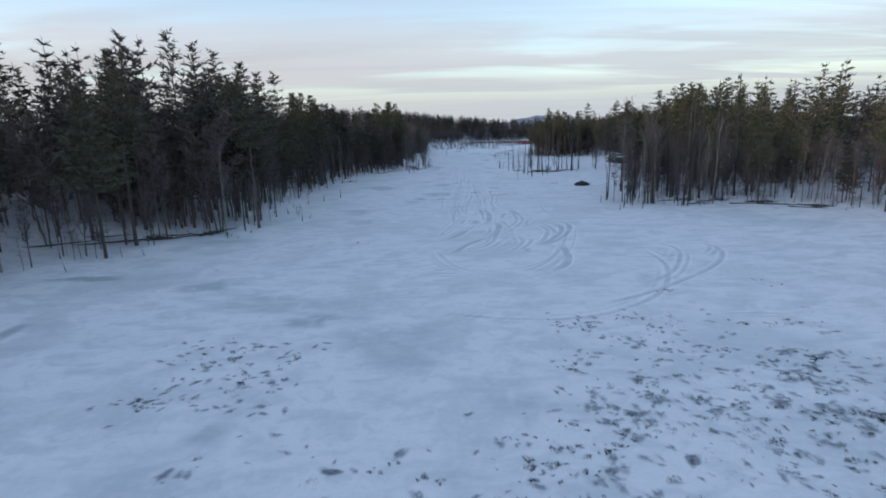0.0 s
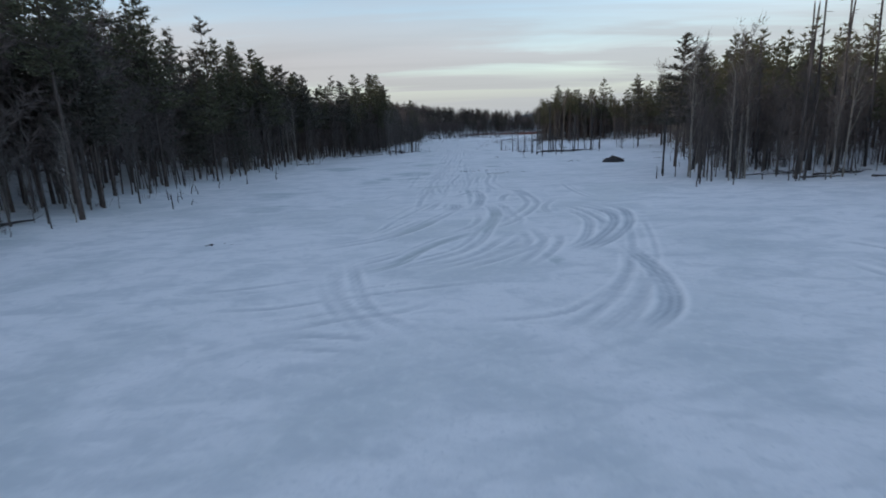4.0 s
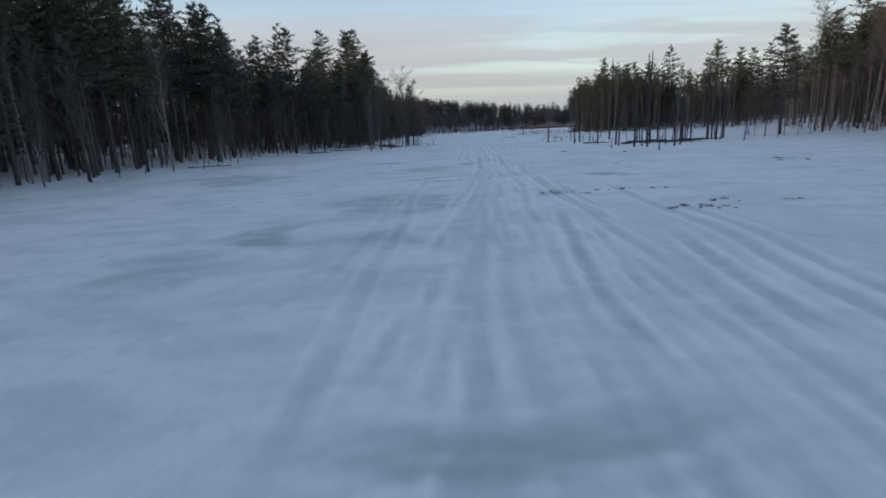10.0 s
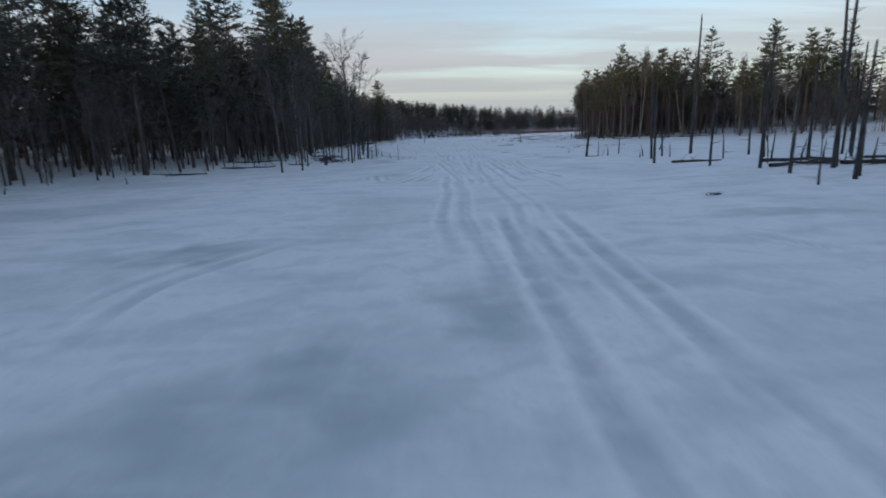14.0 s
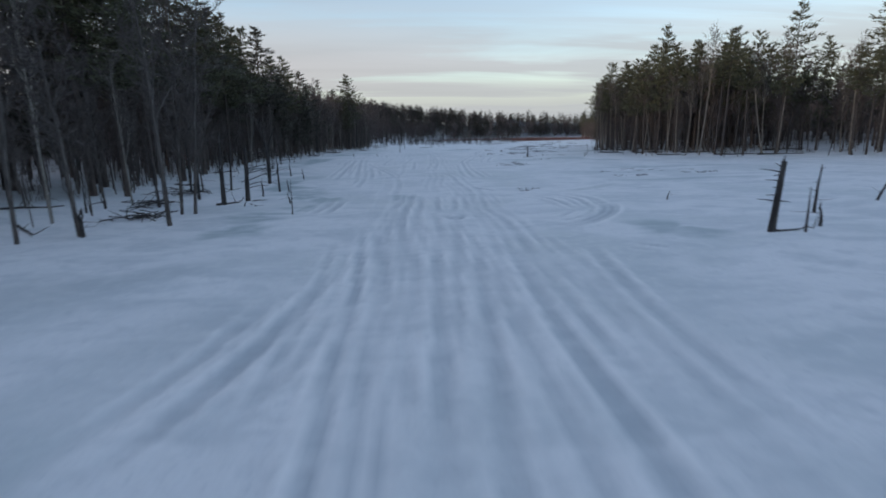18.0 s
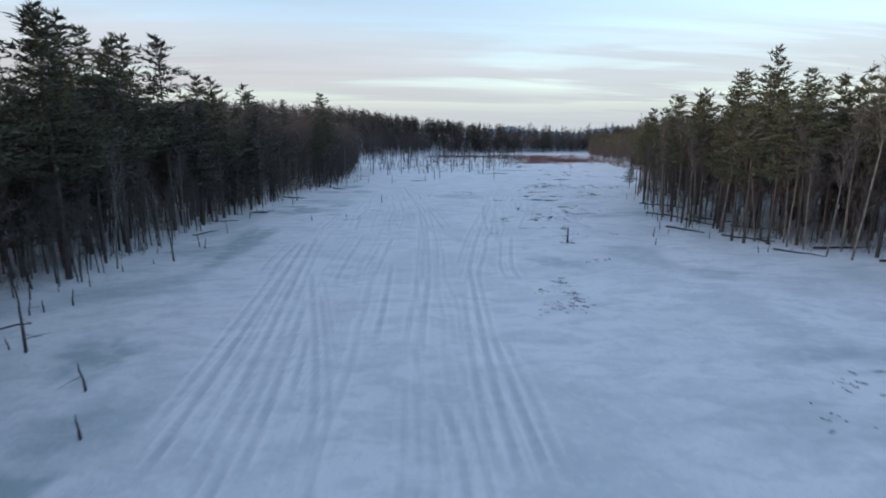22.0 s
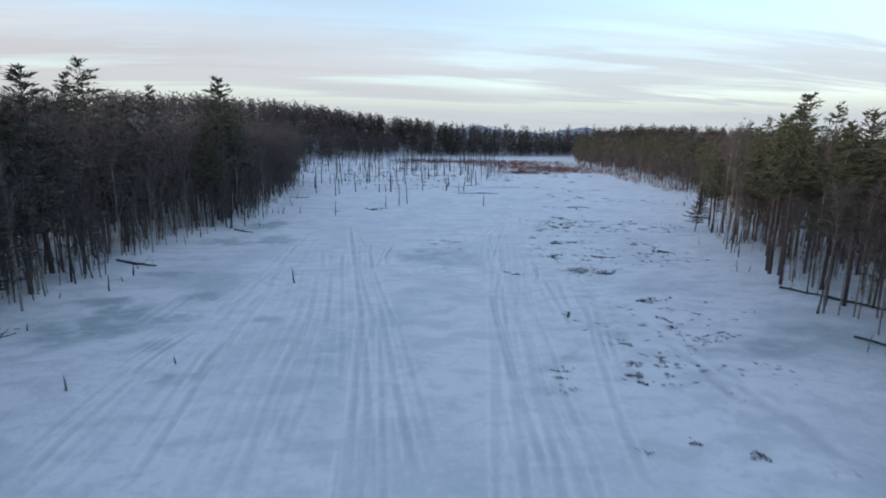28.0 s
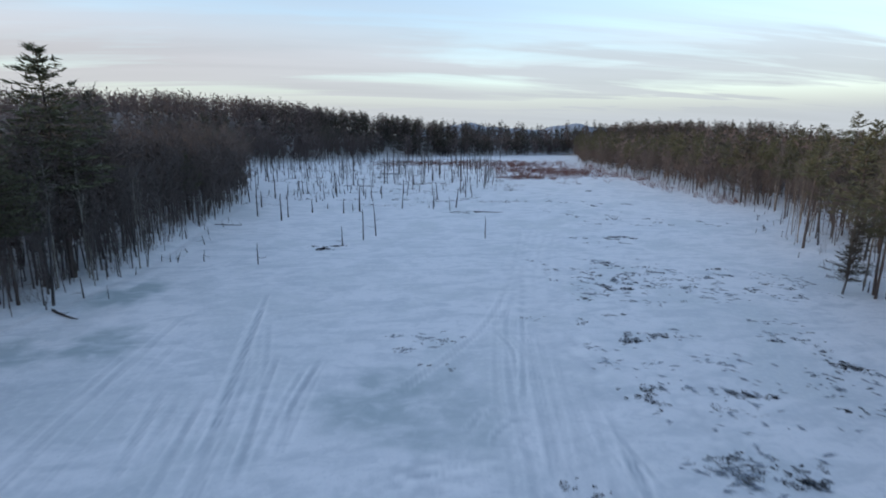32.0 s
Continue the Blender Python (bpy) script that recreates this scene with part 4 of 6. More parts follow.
track([(18.1, 317.2), (20.4, 318.3), (23, 318.7), (26.1, 318.3)], 0.35, 1.4)
track([(24.8, 320.1), (25.3, 321.4), (26.5, 322.5), (28.1, 322.9)], 0.3, 1.4)
track([(38, 359), (34, 346), (30.8, 334.9), (27.5, 323.7)], 0.4, 1.0)
track([(28.8, 337), (29.2, 332.6), (28.3, 327.9)], 0.35, 1.1)
track([(34.5, 336.2), (33.9, 329.7), (33, 324.4)], 0.4, 1.1)
track([(31.6, 319.3), (31.1, 317.1), (30.7, 315.4)], 0.7, 1.5, kind="skid")
track([(31.7, 321.7), (31.8, 318.3), (31.7, 315.3)], 0.35, 1.2)
track([(28.9, 325), (27.9, 320.2), (27, 316.5)], 0.9, 1.2)
track([(10.1, 320.6), (10.1, 324.3), (9.3, 336.1), (8.7, 346.3)], 0.6, 1.4, kind="skid")
track([(15.2, 333), (14.1, 327), (13.8, 323)], 0.45, 1.4, kind="skid")
track([(12, 334.2), (12, 327.9), (12.2, 322.5), (12.2, 318.3)], 0.5, 1.1)
track([(1.9, 336.4), (1.6, 332), (1.8, 327.8)], 0.5, 0.9)
track([(5.6, 329.9), (6.3, 323.3), (6.8, 319)], 0.6, 1.0)
track([(8.4, 328.9), (8.6, 323.7), (8.7, 319.9)], 0.5, 1.1)
track([(-4.2, 274.7), (-6.5, 278.4), (-7.5, 282)], 0.35, 0.8)
track([(12.5, 279.6), (12.1, 288.7), (11.4, 302.8), (8.4, 350.2)], 0.5, 1)
track([(14.4, 280.1), (13.8, 290), (12.9, 307.5)], 0.5, 0.9)
track([(17.9, 279.8), (19.7, 287.9), (23.7, 304.9)], 0.6, 0.9)
track([(20.2, 279.1), (21.1, 287.8), (23.5, 301.8)], 0.5, 0.9)
track([(24.4, 278.7), (26.2, 285.9), (30.8, 301.1), (38.6, 325.6)], 0.5, 0.7)
track([(34.8, 278.3), (35.4, 283.7), (34.4, 290.4), (35.3, 300.7)], 0.6, 1)
track([(35.1, 279.5), (35, 284), (34.5, 287.1)], 0.35, 0.9, kind="skid")
track([(2, 281.1), (1.9, 287.2), (1.5, 298.6)], 0.5, 0.8)
track([(-2.7, 281.6), (-2.8, 286.5), (-2.2, 294.9)], 0.5, 0.7)
track([(6.6, 281), (6.5, 289.2), (6.7, 303.3)], 0.5, 0.7)
track([(-0.7, 305.6), (1.2, 311.9)], 0.5, 0.8)
track([(1.3, 304.3), (1.8, 311.9)], 0.5, 0.8)
track([(8.6, 300.2), (8.4, 306.1), (7.7, 317.8)], 0.5, 0.8)
track([(12.7, 299.7), (11.7, 309), (10.3, 324.1)], 0.5, 0.8)
track([(14.2, 299.9), (13.3, 308.8), (12.4, 318.4)], 0.5, 0.9)
track([(22.3, 298), (23.5, 304.7), (26.6, 316.6)], 0.5, 0.9)
track([(24, 298.1), (25.5, 305.7), (27.8, 316.4)], 0.6, 0.9)
track([(30.2, 296.9), (31.3, 303.6), (34.1, 315.6)], 0.6, 0.9)
track([(28.3, 297.9), (29.3, 303.9), (30.9, 313.7)], 0.5, 0.8)
track([(17.4, 317.4), (20.3, 319), (22.9, 319.6), (26.2, 318.9)], 0.5, 0.9)
track([(24.8, 320.3), (26.2, 322.3), (28.4, 322.9)], 0.5, 0.9)
track([(10.5, 318.4), (10.5, 327.8), (8.5, 342.8)], 0.6, 0.8)
track([(13.8, 319.9), (14.6, 327.2), (15.3, 332.2)], 0.6, 0.8)
track([(20.2, 326.5), (30.8, 343), (46.3, 386.6)], 0.6, 0.9)
track([(27.1, 316), (28.7, 323.8), (31.6, 336.8)], 0.8, 0.9)
track([(31, 316.7), (32.2, 322.1), (33.6, 331.7)], 0.6, 0.9)

# fainter old lanes up and down the pond, wandering about two middle lines
LANE_A = ([84, 103, 145, 187, 221, 259, 300, 345], [3.3, 4.2, 6.6, 8.3, 8.3, 8.0, 8.8, 10.0])
LANE_B = ([245, 270, 303, 336, 363, 398, 440], [13, 18, 23.5, 31, 41, 55, 70])
rng = np.random.default_rng(11)


def lane(mid, offset, y0, y1, drift=0.0):
    ph = rng.uniform(0, 6.28)
    return [(np.interp(y, *mid) + offset + drift * math.sin(y * 0.045 + ph) + 0.28 * math.sin(y * 0.31 + 2 * ph) * math.sin(y * 0.11 + ph), y) for y in np.arange(y0, y1 + 1, 5.0)]


for k in range(26):
    a = rng.choice([80, 90, 100, 118, 140, 160, 180, 195, 214, 236, 255, 275, 295]) + rng.uniform(-6, 6)
    track(lane(LANE_A, rng.normal(0, 2.4 if a < 190 else 4.6), a, min(a + rng.uniform(20, 70), 345), rng.uniform(0.2, 1.2)), rng.uniform(0.35, 0.7), rng.uniform(0.35, 0.7))
for k in range(10):
    a = rng.uniform(250, 350)
    track(lane(LANE_B, rng.normal(0, 2.2), a, min(a + rng.uniform(40, 110), 438), rng.uniform(0.1, 0.8)), rng.uniform(0.4, 0.7), rng.uniform(0.4, 0.8))


# windswept bare ice: place, half width, half length, how clear of snow
for row in ((7, 89.6, 0.4, 2.4, 1.2), (-15.3, 94.9, 3.1, 2.9, 0.6), (-12.9, 83, 2.5, 2, 0.6), (6.9, 68.4, 0.3, 0.9, 1.2), (9.8, 59.9, 0.4, 1.2, 0.8), (-32.3, 72.4, 5.7, 5.3, 0.6), (-14, 42.3, 5.2, 2.4, 0.6), (-3.3, 32.3, 3.6, 3.1, 0.5), (3.6, 24.3, 1.4, 1.2, 0.5), (-10.2, 37.9, 2.2, 1.2, 0.9), (-22.4, 48.3, 2.2, 1.9, 0.9), (-3, 33.3, 3.4, 2.9, 0.5), (-36.7, 52.9, 3.2, 1.1, 1.5), (-11.5, 22.3, 1.6, 1, 0.7), (-32.9, 37.2, 0.4, 1.8, 1.5)):
    ice_patch(*row)
for row in ((0.6, 118.4, 2.1, 1.8, 0.9), (-2.2, 118.1, 1, 1, 0.5), (-0.5, 118, 3.5, 3.2, 0.9), (0.1, 109.2, 0.9, 1.8, 0.9), (-2.6, 108.9, 1.2, 0.9, 0.6), (-4.2, 109.7, 1.2, 0.6, 1.3), (-15.2, 136.6, 4.2, 4.4, 0.8), (-5.6, 105.9, 2.2, 2, 0.7), (-3.9, 109.5, 1.1, 0.9, 1), (-0.2, 108.6, 1.1, 1.5, 0.6), (-4.6, 110.7, 1.5, 1.5, 0.9), (0.5, 138.5, 2.6, 2.2, 0.8), (3.2, 128.3, 0.4, 0.4, 0.8), (1.9, 127.7, 0.6, 0.5, 0.7), (-4.2, 149.6, 1.8, 1.8, 0.9), (4.3, 143.4, 1.2, 1.7, 0.8)):
    ice_patch(*row)
for row in ((1.3, 140.8, 0.6, 1.6, 0.8), (2.3, 140.8, 0.4, 0.5, 0.6), (8.7, 145, 1.3, 1, 0.5), (16.7, 152.5, 2.9, 0.8, 0.7), (7.9, 119.0, 0.9, 0.9, 1.5), (13, 127.8, 1.2, 1.1, 1.1), (13.9, 126.4, 0.7, 0.6, 1.1), (-13.6, 133.1, 1.7, 2.6, 0.9)):
    ice_patch(*row)
for row in ((3.1, 172, 0.4, 0.6, 0.9), (0.3, 171.3, 0.7, 0.4, 0.9), (0.2, 177.9, 1.9, 2.7, 0.6), (16.8, 177.3, 1.5, 1.7, 0.5), (-1.8, 201.6, 1.6, 1.2, 0.9), (-1.3, 197.6, 1.6, 1.5, 1), (18.4, 195.1, 1.6, 2.2, 0.9), (1, 209.8, 0.9, 2, 1.2), (-1.5, 214.9, 1.8, 3, 0.8), (-0.7, 206, 0.8, 0.5, 0.8), (6.3, 210, 1.2, 1.2, 0.7), (-3.9, 219.6, 2, 2.5, 1.2)):
    ice_patch(*row)
for row in ((-5, 225, 1.4, 3, 1.2), (-8.7, 238.8, 2.2, 3.2, 1), (-4.9, 231.1, 2, 3, 0.6), (-13, 253.5, 4, 4.3, 0.6), (27.9, 228.7, 5.2, 2.8, 0.4), (-13.3, 268.6, 2.7, 4.2, 0.7), (24.4, 260.4, 2.9, 2.5, 0.8), (34.8, 266.1, 3, 2.8, 0.7)):
    ice_patch(*row)
for row in ((10, 296.4, 4.5, 9.2, 0.3), (-10.6, 273.4, 2.6, 10, 1.1), (-9.1, 304.7, 2.2, 3.6, 1.1), (-10.8, 300.6, 2.9, 2.7, 1), (48.6, 294.8, 3.8, 2.8, 0.8), (-8.7, 336.7, 3.9, 2.9, 0.9), (-5.6, 315.8, 4.8, 4.4, 0.5), (42.4, 309.7, 5.1, 2.6, 0.5), (-5.3, 351.4, 2.8, 4.1, 1.2), (-1.7, 337.7, 3.3, 2.9, 1), (23.2, 325.3, 2.9, 4.9, 0.6)):
    ice_patch(*row)

for row in ((-11.7, 308.9, 2.0, 1.6, 1.2), (-7.1, 301.9, 3, 1.8, 1.1), (-3.6, 309.9, 2.2, 1.4, 1.0), (-3.6, 303.5, 1.6, 1.1, 0.8), (-3.1, 297.7, 1.4, 0.9, 0.8), (0.4, 292.1, 1.6, 0.9, 0.9), (4, 302.6, 1.3, 1.2, 0.7), (10.4, 297.2, 2.5, 3, 0.5), (-9.6, 318.4, 2.2, 1.8, 1.0)):
    ice_patch(*row)
for row in ((31.3, 296.8, 1.3, 1, 0.8), (26.1, 292.6, 1.4, 0.9, 0.7), (23.8, 291.2, 0.9, 0.7, 0.7), (37.6, 292.7, 1.6, 0.9, 0.7), (42.2, 293.1, 3, 2, 0.9), (30.7, 299.1, 1, 0.9, 0.6), (22.8, 288.2, 1.2, 0.9, 0.6), (-1.1, 212.1, 1.1, 1.6, 1.2), (-4.7, 219.3, 1.2, 2.2, 1.1), (0.5, 205.6, 0.7, 1.2, 1.0), (-1.6, 203.6, 1.4, 0.7, 0.9), (31, 219, 6, 1.2, 0.7), (34, 262, 3, 5, 0.6), (38, 255, 3, 2.2, 0.7), (19, 326, 4, 3.5, 0.9), (21, 321.5, 2.2, 1.5, 0.7), (38, 236, 8, 1.5, 0.7)):
    ice_patch(*row)


# ---------------------------------------------------------------- ground
def axis(stops):
    out = []
    for (a, b, step) in stops:
        out.extend(np.arange(a, b, step))
    out.append(stops[-1][1])
    return np.array(out)


def worn(xs, ys):
    """Wear of the ice by the tracks and the wind over a grid: how much tread, slush, thrown-up ridge and bare ice."""
    shape = (len(ys), len(xs))
    tread, slush, ridge, bare = (np.zeros(shape) for _ in range(4))
    wr = np.random.default_rng(17)

    def window(x0, x1, y0, y1):
        i = slice(np.searchsorted(ys, y0), np.searchsorted(ys, y1))
        j = slice(np.searchsorted(xs, x0), np.searchsorted(xs, x1))
        return i, j

    for line, width, strength, kind in TRACKS:
        n = len(line)
        way = np.gradient(line, axis=0); way /= np.linalg.norm(way, axis=1)[:, None] + 1e-9
        fade = np.clip(np.minimum(np.arange(n), np.arange(n)[::-1]) / min(9.0, n / 3), 0, 1) * strength
        pitch, ph, half = wr.uniform(0.30, 0.42), wr.uniform(0, 6.28), width / 2
        for k in range(0, n, 18):
            p, w, fd = line[k:k + 20], way[k:k + 20], fade[k:k + 20]
            m = half + 0.5
            i, j = window(p[:, 0].min() - m, p[:, 0].max() + m, p[:, 1].min() - m, p[:, 1].max() + m)
            X, Y = np.meshgrid(xs[j], ys[i])
            if not X.size:
                continue
            d2 = (X[..., None] - p[:, 0]) ** 2 + (Y[..., None] - p[:, 1]) ** 2
            q = d2.argmin(-1)
            d = np.sqrt(d2.min(-1))
            lat = (X - p[q, 0]) * -w[q, 1] + (Y - p[q, 1]) * w[q, 0]
            groove = 0.5 + 0.5 * np.sin(lat * 6.283 / pitch + ph)
            core = (1 - sstep(half * 0.6, half + 0.10, d)) * fd[q]
            deep = core * (0.5 + 0.5 * groove) if width > 0.55 else core
            rim = np.exp(-((d - half - 0.14) / 0.10) ** 2) * fd[q] + (core * (1 - groove) * 0.35 if width > 0.55 else 0)
            if kind == "slush":
                slush[i, j] = np.maximum(slush[i, j], deep)
            else:
                tread[i, j] = np.maximum(tread[i, j], deep * (1.15 if kind == "skid" else 0.8))
            ridge[i, j] = np.maximum(ridge[i, j], rim)
    for x, y, rx, ry, strength in PATCHES:
        i, j = window(x - rx * 2, x + rx * 2, y - ry * 2, y + ry * 2)
        X, Y = np.meshgrid(xs[j], ys[i])
        if not X.size:
            continue
        th = np.arctan2((Y - y) / ry, (X - x) / rx)
        ph = wr.uniform(0, 6.28, 4)
        edge = 1 + 0.22 * np.sin(2 * th + ph[0]) + 0.16 * np.sin(3 * th + ph[1]) + 0.12 * np.sin(5 * th + ph[2]) + 0.08 * np.sin(9 * th + ph[3])
        f = np.hypot((X - x) / rx, (Y - y) / ry) / edge
        bare[i, j] = np.maximum(bare[i, j], (1 - sstep(0.55, 1.35, f)) * strength)
    ridge *= 1 - np.clip(tread + slush, 0, 1) * 0.8
    return tread, slush, ridge, bare


def build_ground():
    xs = axis([(-4200, -1000, 400), (-1000, -300, 70), (-300, -70, 10), (-70, -38, 2.0), (-38, -12, 1.0), (-12, 32, 0.17), (32, 50, 0.6), (50, 66, 1.2), (66, 130, 2.0), (130, 320, 10), (320, 1000, 70), (1000, 4200, 400)])
    ys = axis([(-1500, -200, 130), (-200, -10, 8), (-10, 26, 1.0), (26, 40, 0.3), (40, 104, 0.2), (104, 124, 0.33), (124, 143, 0.19), (143, 190, 0.36), (190, 214, 0.22), (214, 345, 0.46), (345, 380, 1.0), (380, 560, 2.5), (560, 800, 8), (800, 1300, 40), (1300, 4400, 300)])
    X, Y = np.meshgrid(xs, ys)
    Z = height(X, Y)
    d = shore_distance(X, Y)
    # wind relief on the ice, and a lip of drifted snow along the shore
    wob = 0.035 * np.sin(X * 0.55 + 2.0 * np.sin(Y * 0.21)) * np.cos(Y * 0.43 + 1.1 * np.sin(X * 0.17))
    Z += np.where(d < 0, wob * sstep(0, 3, -d), 0) + 0.10 * np.exp(-((d + 1.2) / 1.1) ** 2)
    tread, slush, ridge, bare = worn(xs, ys)
    Z += 0.045 * ridge - 0.06 * np.clip(tread, 0, 1) - 0.05 * slush
    v = np.stack([X, Y, Z], -1).reshape(-1, 3)
    nx = len(xs)
    i, j = np.meshgrid(np.arange(len(ys) - 1), np.arange(nx - 1), indexing="ij")
    p = (i * nx + j).ravel()
    t = np.concatenate([np.stack([p, p + 1, p + nx + 1], -1), np.stack([p, p + nx + 1, p + nx], -1)])
    ob = new("ground", mesh_from("ground", v, t, [SNOW], smooth=True))
    # brown cover grows with distance behind the shore, solid past 60 m
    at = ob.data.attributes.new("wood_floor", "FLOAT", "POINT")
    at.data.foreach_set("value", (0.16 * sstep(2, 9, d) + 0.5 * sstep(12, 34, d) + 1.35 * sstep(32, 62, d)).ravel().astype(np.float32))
    for name, value in (("tread", tread), ("slush", slush), ("ridge", ridge), ("bare_ice", bare)):
        at = ob.data.attributes.new(name, "FLOAT", "POINT")
        at.data.foreach_set("value", value.ravel().astype(np.float32))
    return tagged(ob, "blue-white snow with wheel ruts over a frozen beaver pond", "snow", kind="structure")


ground = build_ground()


# ---------------------------------------------------------------- woods
trng = np.random.default_rng(5)
# near models, built once
PINES = [pine(trng, h, r, lo, sp, 1.0) for h, r, lo, sp in ((23, 1.0, 0.40, 0.20), (20, 0.95, 0.42, 0.21), (25, 0.9, 0.50, 0.18), (18, 1.0, 0.32, 0.22), (21, 0.8, 0.46, 0.22), (16, 1.0, 0.20, 0.22), (22, 0.9, 0.62, 0.20), (19, 0.9, 0.58, 0.22))]
WOODS = [hardwood(trng, h, fo, sp, 1.0) for h, fo, sp in ((15, 0.40, 0.5), (13, 0.3, 0.6), (17, 0.5, 0.4), (11, 0.25, 0.65), (14, 0.35, 0.5), (17, 1.0, 0.35), (15, 0.95, 0.4), (18, 1.05, 0.3))]
SNAGS = [snag(trng, h, s) for h, s in ((2.2, 2), (3.4, 6), (5.0, 7), (7.5, 9), (1.1, 1), (9.5, 10))]
PH, WH, SH = [23, 20, 25, 18, 21, 16, 22, 19], [15, 13, 17, 11, 14, 17, 15, 18], [2.2, 3.4, 5.0, 7.5, 1.1, 9.5]


def tree_thing(name, parts, mats, names, label, category, group):
    root = new(name)
    root.empty_display_size = 0.5
    for g, m, nm in zip(parts, mats, names):
        ob = part(nm, g.mesh(nm, m, nm == "trunk"), root)
        if nm != "trunk":
            tagged(ob, kind="stuff")
    return tagged(root, label, category, group)


def put(src, x, y, turn, s, sz=None, dz=0.0, tilt=0.0):
    m = Matrix.Translation((x, y, land(x, y) + dz)) @ Euler((tilt, 0, turn)).to_matrix().to_4x4()
    ob = copy_thing(src, m)
    ob.scale = (s, s, sz or s)
    return ob


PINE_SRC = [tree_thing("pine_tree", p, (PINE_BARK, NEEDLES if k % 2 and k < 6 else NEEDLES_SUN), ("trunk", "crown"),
                       "tall white pine with dark green needle plumes on the snowy shore", "pine tree", "pines along the shore") for k, p in enumerate(PINES)]
WOOD_SRC = [tree_thing("bare_tree", p, (PALE_BARK if k == 2 else POLE_BARK if k > 4 else GREY_BARK, TWIG_NEAR), ("trunk", "crown"),
                       "leafless pale-barked birch standing in snow" if k == 2 else "tall bare tan pole tree with a small high crown" if k > 4 else "leafless grey hardwood tree with fine twigs in snow", "tree", "bare trees along the shore") for k, p in enumerate(WOODS)]
SNAG_SRC = [tagged(new("dead_snag", p.mesh("dead_snag", DEAD_WOOD)), "broken weathered dead trunk frozen into the pond" if SH[k] > 1.5 else "short rotted stump post frozen into the pond",
                   "dead tree", "drowned trunks") for k, p in enumerate(SNAGS)]


def shore_line(pts):
    p = np.array(pts, float)
    seg = np.linalg.norm(np.diff(p, axis=0), axis=1)
    return p, np.concatenate([[0], np.cumsum(seg)])


def shore_at(line, s, d, sign):
    p, acc = line
    k = min(max(np.searchsorted(acc, s) - 1, 0), len(p) - 2)
    u = (s - acc[k]) / (acc[k + 1] - acc[k])
    w = p[k + 1] - p[k]; w = w / np.linalg.norm(w)
    nrm = np.array([-w[1], w[0]])       # to the left of the way along it
    q = p[k] + (p[k + 1] - p[k]) * u + nrm * d * sign
    return q[0], q[1]


# (line, side of the land)
west, east = shore_line(WEST), shore_line(EAST)
prng = np.random.default_rng(21)
NEAR = {"pine": [], "wood": [], "snag": []}
BACK = {"west": [], "east": []}


def pine_share(x, y, d, west_side):
    if west_side:
        return np.interp(y, [0, 200, 232, 240, 295, 310, 360, 380], [0.16, 0.16, 0.10, 0.05, 0.05, 0.03, 0.02, 0.01]) if d < 6 else np.interp(y, [0, 200, 235, 300, 320, 380], [0.50, 0.36, 0.24, 0.12, 0.07, 0.05])
    if x < 56 and 84 < y < 150:
        return 0.06
    return np.interp(y, [0, 220, 250, 330, 350], [0.18, 0.18, 0.26, 0.26, 0.16]) if d < 8 else np.interp(y, [0, 330, 380], [0.55, 0.55, 0.45])


for line, side in ((west, True), (east, False)):
    total = line[1][-1]
    s = 0.0
    while s < total:
        bx, by = shore_at(line, s, 0, 1)
        if by < -20:
            s += 6; continue
        far = by > 430
        for d0, d1, n in ((0.3, 4, 2.0 if not side and 255 < by < 345 else 1.2), (4, 9, 1.8 if by < 190 else 2.2), (9, 18, 2.8 if side else 2.6), (18, 34, 4.4 if side and by < 185 else 3.0), (34, 60, 2.8 if side and by < 185 else 1.5)):
            for _ in range(prng.poisson(n * (0.6 if far else 1.8 if side and by > 235 and d1 < 20 else 1.0))):
                d = prng.uniform(d0, d1)
                x, y = shore_at(line, s + prng.uniform(-1.5, 1.5), d, 1)
                ds = shore(x, y)
                if ds < 0.2 or abs(ds - d) > 12:
                    continue
                is_pine = prng.random() < pine_share(x, y, ds, side)
                row = (x, y, ds, is_pine)
                if ds < 9 and not far:
                    NEAR["pine" if is_pine else ("wood" if prng.random() < 0.80 else "snag")].append(row)
                else:
                    BACK["west" if side else "east"].append(row)
        s += 3.0


def tree_scale(x, y, west_side):
    """Stature of the wood by stretch of shore."""
    if west_side:
        return np.interp(y, [0, 60, 100, 115, 128, 150, 165, 188, 235, 330, 430], [0.94, 0.96, 1.06, 1.08, 1.0, 1.1, 1.1, 0.94, 0.92, 0.84, 0.8])
    f = np.interp(y, [0, 80, 110, 165, 180, 245, 275, 300, 340, 400], [0.8, 0.82, 0.85, 0.92, 0.97, 0.92, 0.86, 0.84, 0.77, 0.73])
    return f * (np.interp(x, [54, 62, 85], [0.66, 0.76, 1.12]) if y < 150 else 1.0)       # the low flooded point


